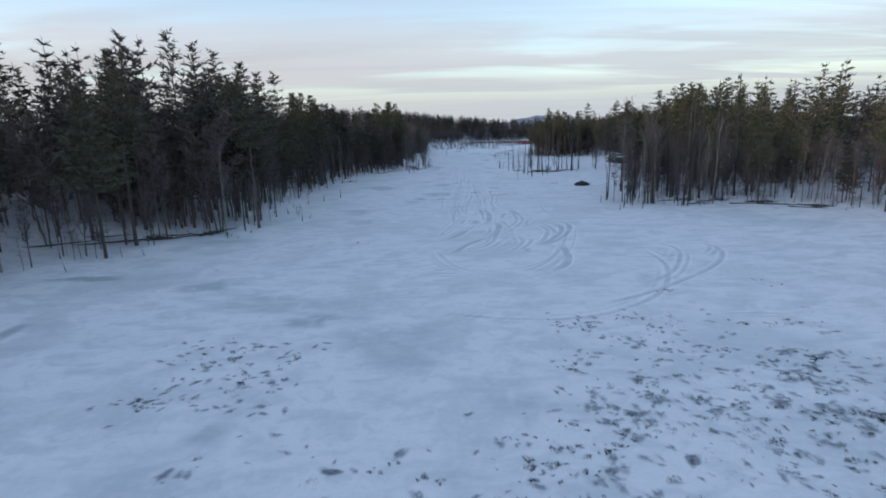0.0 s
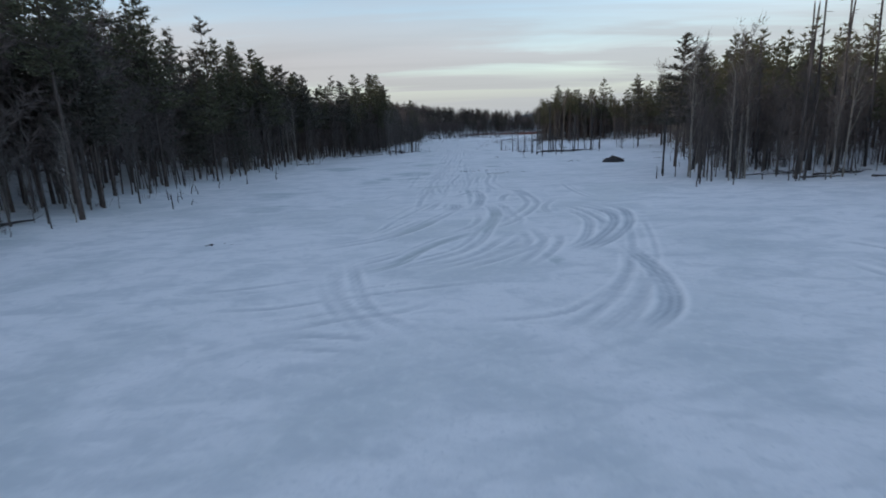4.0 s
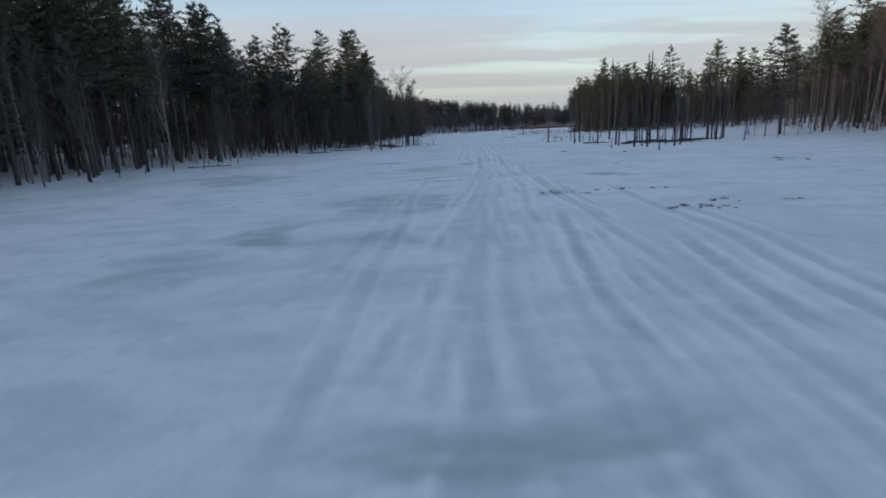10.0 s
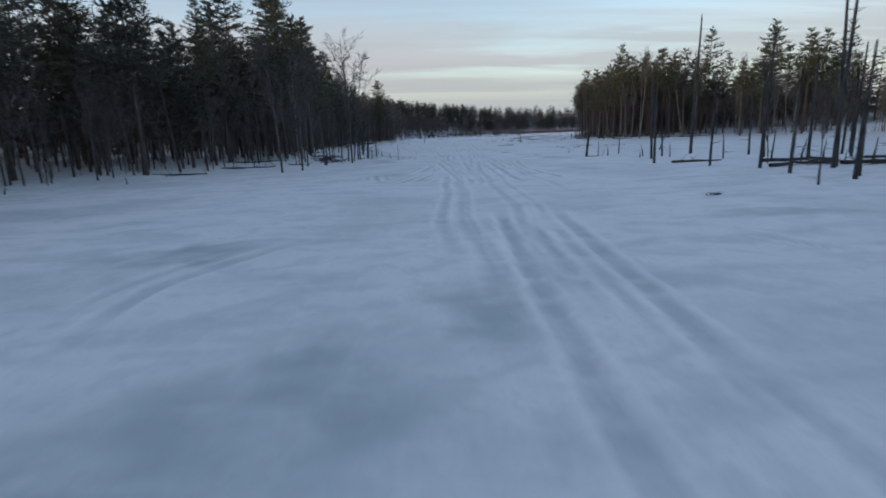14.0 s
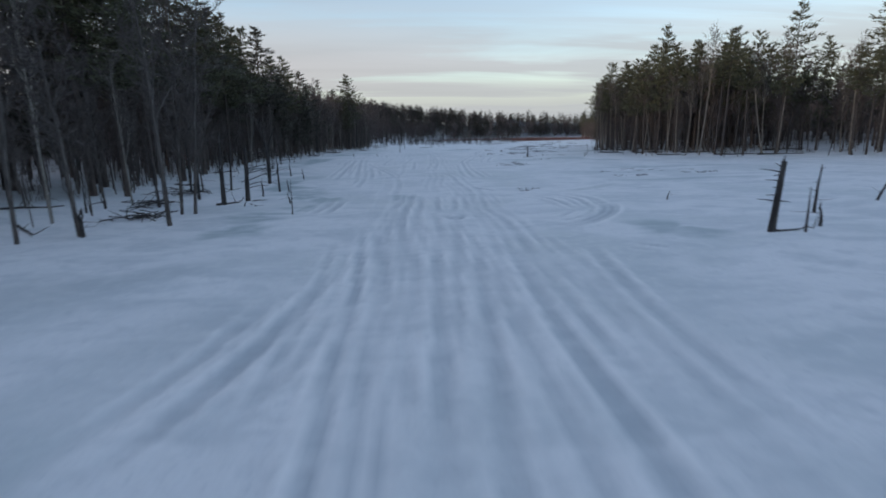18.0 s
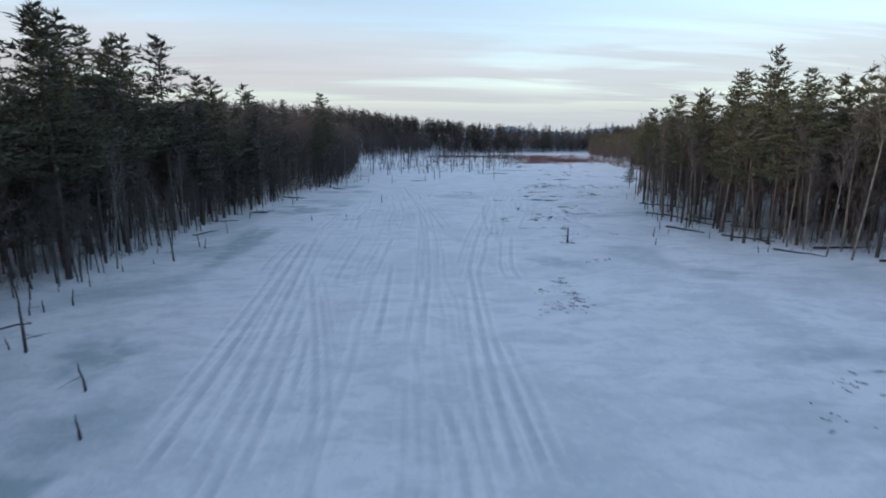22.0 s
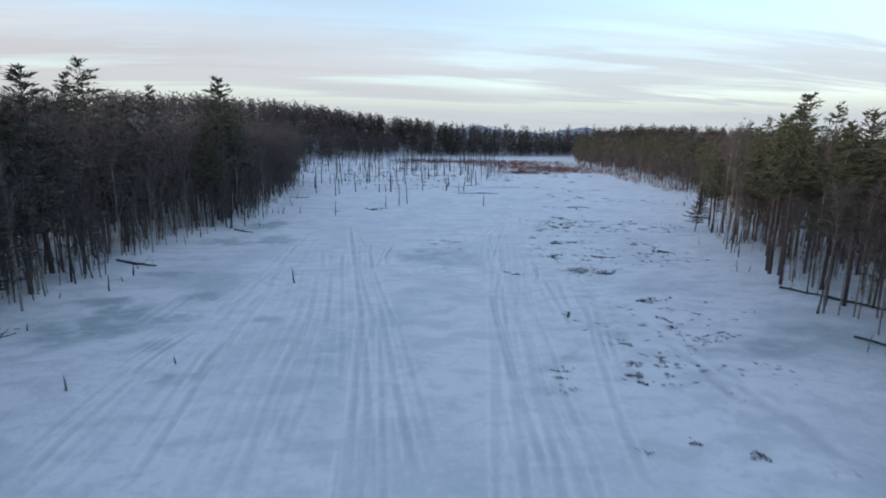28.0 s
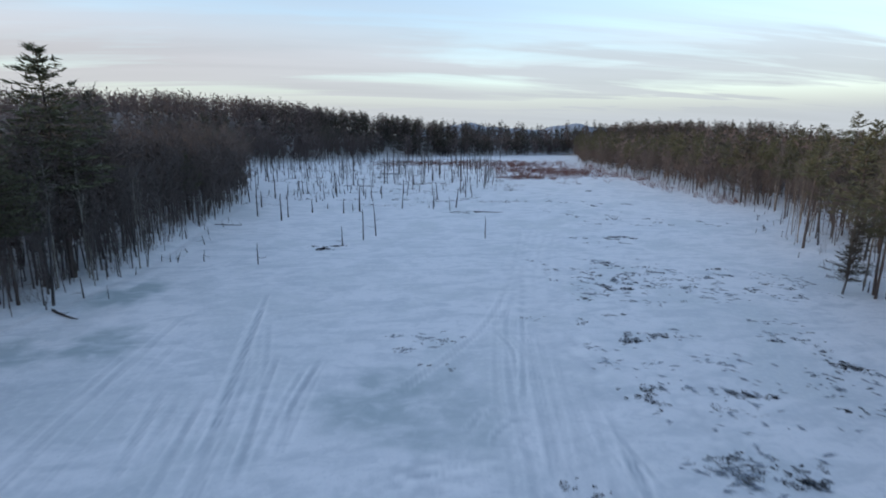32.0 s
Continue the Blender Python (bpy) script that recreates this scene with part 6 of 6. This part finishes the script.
# a winding line of dark prints
sedge_marks((22.8, 252.4, 5), (22.7, 251.6, 2), (22.3, 249.8, 3), (22.1, 248.7, 4), (22.4, 248, 6), (22.3, 247, 6), (20, 246.6, 3), (19.1, 244.6, 3), (19.8, 245, 2))
T_MARSH = [pack([brush(grng, h, 7, 6, 0.9)], (0,)) for h in (0.9, 1.2, 0.7)]
rows = []
for x, y, a, b, n in ((100, 525, 24, 34, 640), (98, 590, 42, 45, 760), (52, 610, 26, 26, 300), (80, 494, 10, 8, 120)):
    for _ in range(n):
        px, py = x + grng.normal(0, a * 0.55), y + grng.normal(0, b * 0.55)
        if inside(px, py):
            rows.append((int(grng.integers(0, 3)), px, py, 0.0, grng.uniform(0, 6.28), grng.uniform(2.0, 4.0), grng.uniform(0.9, 1.8)))
for _ in range(260):                    # and a red fringe of it along the east bank
    x, y = shore_at(east, grng.uniform(120, 400), grng.uniform(-3, 4), 1)
    if 405 < y < 570:
        rows.append((int(grng.integers(0, 3)), x, y, land(x, y), grng.uniform(0, 6.28), grng.uniform(1.6, 3.0), grng.uniform(1.0, 2.2)))
stand("marsh_brush", T_MARSH, rows, [RED_BRUSH], "reddish brown low brush over the head of the marsh", "brush")
rows = []
for _ in range(75):                     # thin drifts of dead brush between the drowned trunks
    x, y, a = grng.uniform(-25, 75), grng.uniform(415, 600), grng.normal(0, 0.25)
    for _ in range(9):
        u = grng.normal(0, 3.5)
        px, py = x + u * math.cos(a), y + u * math.sin(a) + grng.normal(0, 0.5)
        if inside(px, py):
            rows.append((int(grng.integers(0, 3)), px, py, 0.0, grng.uniform(0, 6.28), grng.uniform(1.0, 2.0), grng.uniform(0.4, 0.9)))
stand("dead_brush", T_MARSH, rows, [REED], "dark drifts of dead brush between the drowned trunks", "brush")
tuft_field("sedge_mat", [(12.5, 372, 2.0, 1.6, 70, 9)], "dark mat of sedge round a broken post", size=1.3)
tuft_field("brush_drift", [(40, 405, 6, 1.5, 60, 14)], "line of dead brush caught in the ice", size=1.4)

def melt_field(name, spots, label):
    """Shallow wet hollows and old prints in the snow. spots as for the sedge."""
    V, F, C, c = [], [], [], 0
    for x, y, a, b, n, knots in spots:
        kx, ky = grng.uniform(-a, a, knots), grng.uniform(-b, b, knots)
        for _ in range(n):
            q = int(grng.integers(0, knots))
            px, py = x + kx[q] + grng.normal(0, 0.5), y + ky[q] + grng.normal(0, 0.4)
            r, al = grng.uniform(0.14, 0.5), grng.uniform(0, 3.14)
            th = np.arange(10) * 0.6283
            rr = r * (1 + 0.35 * grng.normal(0, 0.6, 10))
            ex, ey = np.cos(th) * rr * 1.5, np.sin(th) * rr * 0.7
            X = px + ex * math.cos(al) - ey * math.sin(al)
            Y = py + ex * math.sin(al) + ey * math.cos(al)
            z = land(px, py) + 0.045 + grng.uniform(0, 0.006)
            V.append(np.vstack([[(px, py, z)], np.stack([X, Y, np.full(10, z)], -1)]))
            F.append(np.array([(c, c + 1 + k, c + 1 + (k + 1) % 10) for k in range(10)]))
            C.append(np.r_[1.0, np.zeros(10)]); c += 11
    me = mesh_from(name, np.vstack(V), np.vstack(F), [MELT])
    at = me.attributes.new("core", "FLOAT", "POINT")
    at.data.foreach_set("value", np.concatenate(C).astype(np.float32))
    return tagged(new(name, me), label, "melt hollows", kind="stuff")


melt_field("melt_hollows", [(12, 19, 11, 5, 230, 110), (15, 26, 9, 5, 190, 90), (13, 34, 6, 4, 50, 30), (-13, 29, 5, 5, 90, 45), (22, 25, 5, 8, 60, 30), (-3, 17, 9, 5, 60, 30)],
           "old trampled prints and wet hollows in the snow")
melt_field("melt_hollows", [(47, 350, 8, 10, 240, 70), (60, 346, 7, 6, 110, 40), (40, 331, 5, 4, 60, 24), (44, 322, 9, 5, 80, 36), (52, 328, 5, 8, 70, 30), (23, 335, 3, 2, 26, 14),
                            (36.5, 316.5, 2.5, 1.5, 50, 14), (34, 295, 6, 8, 60, 36), (66, 395, 10, 14, 70, 30), (31, 230, 5, 4, 20, 14)] + [(x, y, 0.08, 0.1, 2, 1) for x, y in ((22.5, 254.1), (22.8, 253.2), (22.8, 252.3), (22.7, 251.5), (22.3, 250.1), (22.4, 249.6), (22.1, 248.7), (22.4, 248), (22.3, 247), (22.4, 246), (21.4, 245.8), (20.9, 245.4), (19.9, 246.6), (19.4, 244.8))],
           "wet hollows round the sedge in the snow")

# ---------------------------------------------------------------- single small things
lrng = np.random.default_rng(4)


def beaver_lodge(x, y, r=1.9, h=1.0):
    root = new("beaver_lodge")
    g = bmesh.new()
    bmesh.ops.create_icosphere(g, subdivisions=4, radius=1)
    for v in g.verts:
        q = v.co.normalized()
        f = 1 + 0.13 * noise.noise(q * 2.6) + 0.05 * noise.noise(q * 8)
        w = math.hypot(q.x, q.y)
        v.co = Vector((q.x * r * f, q.y * r * f, h * (1 - w ** 1.2) * f if q.z > 0 else -0.1 * (1 - w)))
    me = bpy.data.meshes.new("mound"); g.to_mesh(me); g.free(); me.materials.append(MUD)
    part("mound", me, root, "frozen mud mound")
    models = []
    for L in (0.6, 0.9, 1.2, 1.5):
        s = Geo()
        p = np.array([[-L / 2, 0, 0], [-L / 6, lrng.normal(0, 0.05), 0.04], [L / 6, lrng.normal(0, 0.05), 0.03], [L / 2, 0, 0]])
        s.tube(p, [0.045, 0.04, 0.033, 0.02], 5)
        models.append(s.mesh("stick", STICK))
    for k in range(120):
        a, q = lrng.uniform(0, 6.28), math.sqrt(lrng.random())
        px, py = math.cos(a) * q * r, math.sin(a) * q * r
        pz = h * (1 - q ** 1.2) + 0.02
        st = part("stick", models[k % 4], root)
        st.location = (px, py, max(pz, 0.05))
        slope = -0.75 * q + lrng.normal(0, 0.1)
        st.rotation_euler = (0, -slope, a + lrng.normal(0, 0.9))
    root.location = (x, y, -0.03)
    return tagged(root, "dark beaver lodge of mud and piled sticks on the ice", "beaver lodge")


beaver_lodge(34.5, 127.7)


def fallen_log(x, y, L, r, turn, label="fallen dead log half sunk in snow by the shore"):
    root = new("fallen_log")
    g = Geo()
    n = 7
    p = np.zeros((n, 3)); p[:, 0] = np.linspace(-L / 2, L / 2, n); p[:, 1] = np.cumsum(lrng.normal(0, 0.06, n)); p[:, 2] = r * 0.6 + np.abs(lrng.normal(0, 0.06, n))
    g.tube(p, np.linspace(r, r * 0.35, n), 7)
    for _ in range(int(L * 0.9)):
        k = lrng.integers(1, n)
        e = p[k] + np.array([lrng.normal(0, 0.4), lrng.normal(0, 0.7), lrng.uniform(0.1, 0.9)])
        b = Geo()
        b.tube([p[k], (p[k] + e) / 2, e], [0.03, 0.02, 0.006], 3, False)
        part("branch", b.mesh("branch", DEAD_WOOD), root)
    part("trunk", g.mesh("trunk", DEAD_WOOD, True), root)
    root.matrix_basis = pose(x, y, land(x, y), 0, 0, turn)
    return tagged(root, label, "log", "logs along the shore")


for row in ((-50, 66, 9, 0.16, 25), (-43, 69.5, 12, 0.18, 22), (-38, 72, 10, 0.15, 30), (-36, 74, 7, 0.12, 5), (-47, 71, 8, 0.14, 10), (-33, 76, 6, 0.2, 60), (45, 90.5, 4, 0.12, -10), (52, 88.5, 5, 0.13, -20), (58, 82, 5, 0.13, -38), (48, 93, 5, 0.12, 15), (55, 89, 5, 0.12, -8), (41, 95, 4, 0.10, 5), (56, 86.5, 6, 0.14, -25), (60, 83, 5, 0.11, -50)):
    fallen_log(*row)
for row in ((27, 179, 4.5, 0.14, 4), (34, 176, 6, 0.16, -6), (37, 171, 7, 0.18, 2), (31, 172, 5, 0.15, 12), (42, 175, 6, 0.14, -8), (51, 270, 6, 0.13, -50), (57, 300, 7, 0.14, -65), (-18, 243, 5, 0.12, 40), (-19, 290, 5, 0.11, 10), ):
    fallen_log(*row)
for row in ((-6, 394, 5, 0.1, -10), (-17.5, 280, 4, 0.1, 60), (-17, 196, 6, 0.13, 10), (-14, 224, 4, 0.11, -30), (58, 263, 8, 0.14, 0), (70, 260, 8, 0.14, 3), (-27, 158, 5, 0.1, 25), (-21, 187, 6, 0.14, -15), (44, 404, 6, 0.12, -15)):
    fallen_log(*row)


def branchy_stump(x, y, h, r, reach, n, label, rise=0.9):
    """A drowned shrub: short trunk with thin bare branches."""
    root = new("bare_stump")
    t = Geo()
    p = trunk_points(lrng, h, 0.05, 5, 0.03); p[0, 2] = -0.2
    t.tube(p, r * np.linspace(1.3, 0.5, 5), 7)
    for _ in range(n):
        f = lrng.uniform(0.05, 0.9)
        c = np.array([0, 0, f * h]); a = lrng.uniform(0, 6.28)
        e = c + np.array([math.cos(a), math.sin(a), lrng.uniform(-0.02, rise)]) * reach * lrng.uniform(0.4, 1.1)
        b = Geo()
        b.tube([c, (c + e) / 2 + lrng.normal(0, 0.05, 3), e], [0.028, 0.018, 0.008], 4, False)
        part("branch", b.mesh("branch", DEAD_WOOD), root)
    part("trunk", t.mesh("trunk", DEAD_WOOD), root)
    root.location = (x, y, 0)
    return tagged(root, label, "stump")


branchy_stump(28.6, 270.5, 1.9, 0.10, 0.9, 12, "dead shrub stump with thin bare branches in open snow")


def raked_trunk(x, y):
    """Broken drowned trunk whose long thin branches all reach out to one side."""
    root = new("dead_snag")
    g = Geo()
    p = np.array([(0, 0, -0.3), (0.02, 0, 0.5), (0.06, 0.02, 1.6), (0.10, 0.02, 2.8), (0.12, 0.0, 3.6)])
    g.tube(p, [0.19, 0.155, 0.135, 0.115, 0.085], 8)
    g.tube([(0.10, 0, 3.5), (0.14, 0.02, 3.95)], [0.075, 0.008], 5)
    part("trunk", g.mesh("trunk", DEAD_WOOD, True), root)
    for z, dx, dy, dz in ((3.3, 1.9, 0.9, 0.15), (3.1, 2.4, 1.1, 0.3), (2.9, 1.5, 0.3, 0.2), (2.7, 2.1, 0.9, 0.5), (2.2, 2.5, 0.7, 0.35), (2.1, 1.7, 0.5, 0.1), (1.9, 2.2, 1.0, 0.3), (1.4, 2.6, 0.6, 0.75), (1.1, 1.2, 0.4, 0.2), (0.9, 1.5, 0.2, 0.15), (1.7, 0.5, -0.1, 0.6), (1.5, -0.4, 0.2, -0.25), (2.5, -0.35, -0.1, 0.1)):
        c = np.array([0.06, 0, z]); e = c + (dx, dy + lrng.normal(0, 0.2), dz)
        mid = (c + e) / 2 + (0, 0, 0.10 * abs(dx) / 2)
        b = Geo()
        b.tube([c, mid, e], [0.034, 0.022, 0.007], 4)
        for f in (0.45, 0.7):
            q = c + (e - c) * f + (0, 0, 0.06)
            b.tube([q, q + (0.35 * np.sign(dx), lrng.normal(0, 0.15), lrng.normal(0.02, 0.10))], [0.012, 0.004], 3, False)
        part("branch", b.mesh("branch", DEAD_WOOD), root)
    root.location = (x, y, 0)
    return tagged(root, "broken dead trunk with long branches raked to one side", "dead tree", "drowned trunks")


raked_trunk(-4.55, 210.4)
put(SNAG_SRC[4], 0.08, 203.2, 1.2, 0.5, 1.3, 0, 0.02)        # a thin bent post
for row in ((-5.15, 210.7, 1.9, 0.03, 106), (-3.7, 210.25, 0.95, 0.04, 12), (-3.45, 207.85, 0.5, 0.025, 100), (-3.0, 207.1, 0.3, 0.02, 85), (-2.8, 207.25, 0.35, 0.02, 80), (-12.2, 218.8, 4.2, 0.07, -46), (-5.3, 208.55, 1.5, 0.09, 35)):
    fallen_log(*row, "thin broken branch lying on the snow")
for row in ((-19.5, 203.5, 8, 0.13, -25), (-12, 199.5, 5, 0.08, -48), (-17.5, 207, 5, 0.1, 15), (-14.9, 323.2, 6.4, 0.2, -29), (-8, 345, 4.4, 0.14, -40), (47.3, 277.8, 6.2, 0.15, -65), (51.9, 281, 8, 0.13, -78), (51, 286.5, 7, 0.11, -80), (51.6, 267.8, 4, 0.12, 72), (52.8, 269.7, 4.3, 0.09, 29), (54.5, 283, 7, 0.12, -60), (56, 276, 6, 0.11, -50), (50.6, 291, 6, 0.11, -60), (55.2, 305, 5, 0.12, -60), (60, 256.6, 7, 0.13, -14), (66, 254.6, 7, 0.13, -10), (52, 262.5, 5, 0.11, -50)):
    fallen_log(*row)


def gnarled_tree(x, y, h):
    """Dead swamp tree: stout trunk, close forks, many short crooked limbs."""
    root = new("dead_tree")
    t = Geo()
    p = np.array([(0, 0, -0.3), (0.02, 0, 0.5), (0.05, 0, 1.5), (0.02, 0.05, 2.6), (0.0, 0.05, 3.4)])
    t.tube(p, [0.19, 0.16, 0.16, 0.18, 0.15], 8)
    for dx, dy, k in ((-0.30, 0.1, 1.0), (-0.05, -0.1, 0.9), (0.28, 0.1, 0.85)):
        e = np.array([dx * 3, dy * 3, h * k])
        m = (p[-1] + e) / 2 + lrng.normal(0, 0.1, 3)
        t.tube([p[-1] - [0, 0, 0.3], m, e], [0.11, 0.06, 0.012], 6)
        for _ in range(9):
            c = m + (e - m) * lrng.uniform(-0.5, 0.9)
            d = lrng.normal(0, 0.5, 3); d[2] = abs(d[2]) + 0.3
            t.tube([c, c + d * 0.5 + lrng.normal(0, 0.06, 3), c + d], [0.022, 0.014, 0.004], 3, False)
    part("trunk", t.mesh("trunk", DEAD_WOOD, True), root)
    for k in range(18):
        b = Geo()
        z = lrng.uniform(0.5, 3.3)
        a, L = lrng.uniform(0, 6.28), lrng.uniform(0.5, 1.5)
        c = np.array([0.03, 0.02, z])
        rise = lrng.uniform(0.5, 1.5) if k % 3 else lrng.uniform(-0.15, 0.15)
        m = c + np.array([math.cos(a), math.sin(a), rise * 0.3]) * L * 0.45
        e = c + np.array([math.cos(a) * 0.8, math.sin(a) * 0.8, rise]) * L
        b.tube([c, m, e], [0.045, 0.032, 0.010], 5)
        for _ in range(3):
            q = m + (e - m) * lrng.uniform(0, 0.9)
            b.tube([q, q + lrng.normal(0, 0.22, 3) + [0, 0, 0.15]], [0.014, 0.004], 3, False)
        part("branch", b.mesh("branch", DEAD_WOOD), root)
    root.location = (x, y, 0)
    return tagged(root, "gnarled dead swamp tree with crooked bare branches at the ice edge", "dead tree")


gnarled_tree(-6.8, 225.0, 6.2)
branchy_stump(29, 301, 0.5, 0.1, 0.6, 8, "low frozen stump with bare twigs")



def comb_trunk(x, y):
    """Broken drowned trunk, leaning a little, with a comb of thin level branches on one side."""
    root = new("dead_snag")
    g = Geo()
    p = np.array([(0, 0, -0.3), (0.06, 0, 0.6), (0.14, 0.02, 1.4), (0.20, 0.02, 2.2), (0.27, 0.03, 2.9)])
    g.tube(p, [0.17, 0.14, 0.125, 0.11, 0.10], 8)
    g.tube([(0.24, 0.05, 2.85), (0.29, 0.06, 3.12)], [0.06, 0.01], 5)
    part("trunk", g.mesh("trunk", DEAD_WOOD, True), root)
    for z, a, L in ((1.25, 0.1, -0.55), (1.27, -0.05, 0.42), (1.5, 0.08, -0.62), (1.85, 0.0, -0.5), (1.88, 0.1, 0.3), (2.1, 0.05, -0.45), (2.35, 0.02, -0.75), (2.45, 0.16, -1.2), (2.6, 0.5, -0.5)):
        b = Geo()
        c = np.array([0.07 + 0.07 * z, 0, z])
        e = c + np.array([L, lrng.normal(0, 0.25), a * abs(L)])
        b.tube([c, (c + e) / 2 + [0, 0, 0.02], e], [0.030, 0.022, 0.008], 4)
        part("branch", b.mesh("branch", DEAD_WOOD), root)
    root.location = (x, y, 0)
    return tagged(root, "broken dead trunk with thin level branches in snow", "dead tree", "drowned trunks")


put(WOOD_SRC[0], -5.5, 200.3, 0.7, 1.0, 1.05, 0, 0.02)        # stout swamp trees over the shallow bay
put(WOOD_SRC[1], -6.5, 204.2, 2.2, 0.95, 1.0, 0, 0.06)
put(WOOD_SRC[4], -5.8, 204.3, 4.0, 0.9, 0.95, 0, -0.08)
put(SNAG_SRC[2], -8.5, 212.0, 1.0, 1.0, 0.75, 0, 0.04)
put(SNAG_SRC[0], -8.2, 197.6, 1.4, 1.4, 0.5, 0, 0.02)
comb_trunk(21.9, 193.7)
put(SNAG_SRC[4], 23.1, 193.3, 0.4, 0.8, 1.25, 0, 0.02)
put(SNAG_SRC[4], 24.6, 194.4, 2.0, 1.1, 0.75, 0, 0.25)
fallen_log(22.9, 193.6, 1.9, 0.05, 8, "thin broken branch lying on the snow")

PILE_STICKS = []
for L in (0.8, 1.2, 1.6, 2.0):
    g = Geo()
    g.tube([(-L / 2, 0, 0), (0, lrng.normal(0, 0.05), 0.03), (L / 2, lrng.normal(0, 0.05), 0)], [0.034, 0.028, 0.010], 5)
    PILE_STICKS.append(g.mesh("stick", STICK))
# snow hummock with brush under the flooded trees
for x, y in ((33, 172), (36.5, 169.5), (-8, 203), (-33, 75), (-10.5, 209), (-11, 216), (-40, 72), (50, 93.5), (-16, 300), (44, 95), (55.5, 88.5), (60, 82.5)):
    root = new("brush_pile")
    for k in range(36):
        st = part("stick", PILE_STICKS[k % 4], root)
        st.location = (lrng.normal(0, 0.9), lrng.normal(0, 0.6), lrng.uniform(0.02, 0.35))
        st.rotation_euler = (0, lrng.normal(0, 0.22), lrng.uniform(0, 6.28))
    root.location = (x, y, land(x, y))
    tagged(root, "pile of dead brush and sticks in the snow", "brush pile")

# leaning evergreen at the corner of the east wood
put(PINE_SRC[5], 66.5, 341.5, 0.4, 0.55, 0.52, 0, 0.12)


# far ridge, its pale blue is distance haze painted into the material
def far_ridge(x0, x1, y, h):
    xs = np.linspace(x0, x1, 60)
    u = (xs - x0) / (x1 - x0)
    zs = h * np.sin(np.pi * u) ** 0.7 * (1 + 0.12 * np.sin(u * 17) + 0.05 * np.sin(u * 41))
    v = np.concatenate([np.stack([xs, np.full(60, y), np.zeros(60)], -1), np.stack([xs, np.full(60, y + 150.0), zs], -1), np.stack([xs, np.full(60, y + 900.0), np.zeros(60)], -1)])
    p = np.concatenate([np.arange(59), np.arange(60, 119)])
    t = np.concatenate([np.stack([p, p + 1, p + 61], -1), np.stack([p, p + 61, p + 60], -1)])
    return tagged(new("backdrop_ridge", mesh_from("backdrop_ridge", v, t, [HAZE], smooth=True)), "faint ridge shape on the horizon with haze blue put into its colour", "hill", kind="structure")


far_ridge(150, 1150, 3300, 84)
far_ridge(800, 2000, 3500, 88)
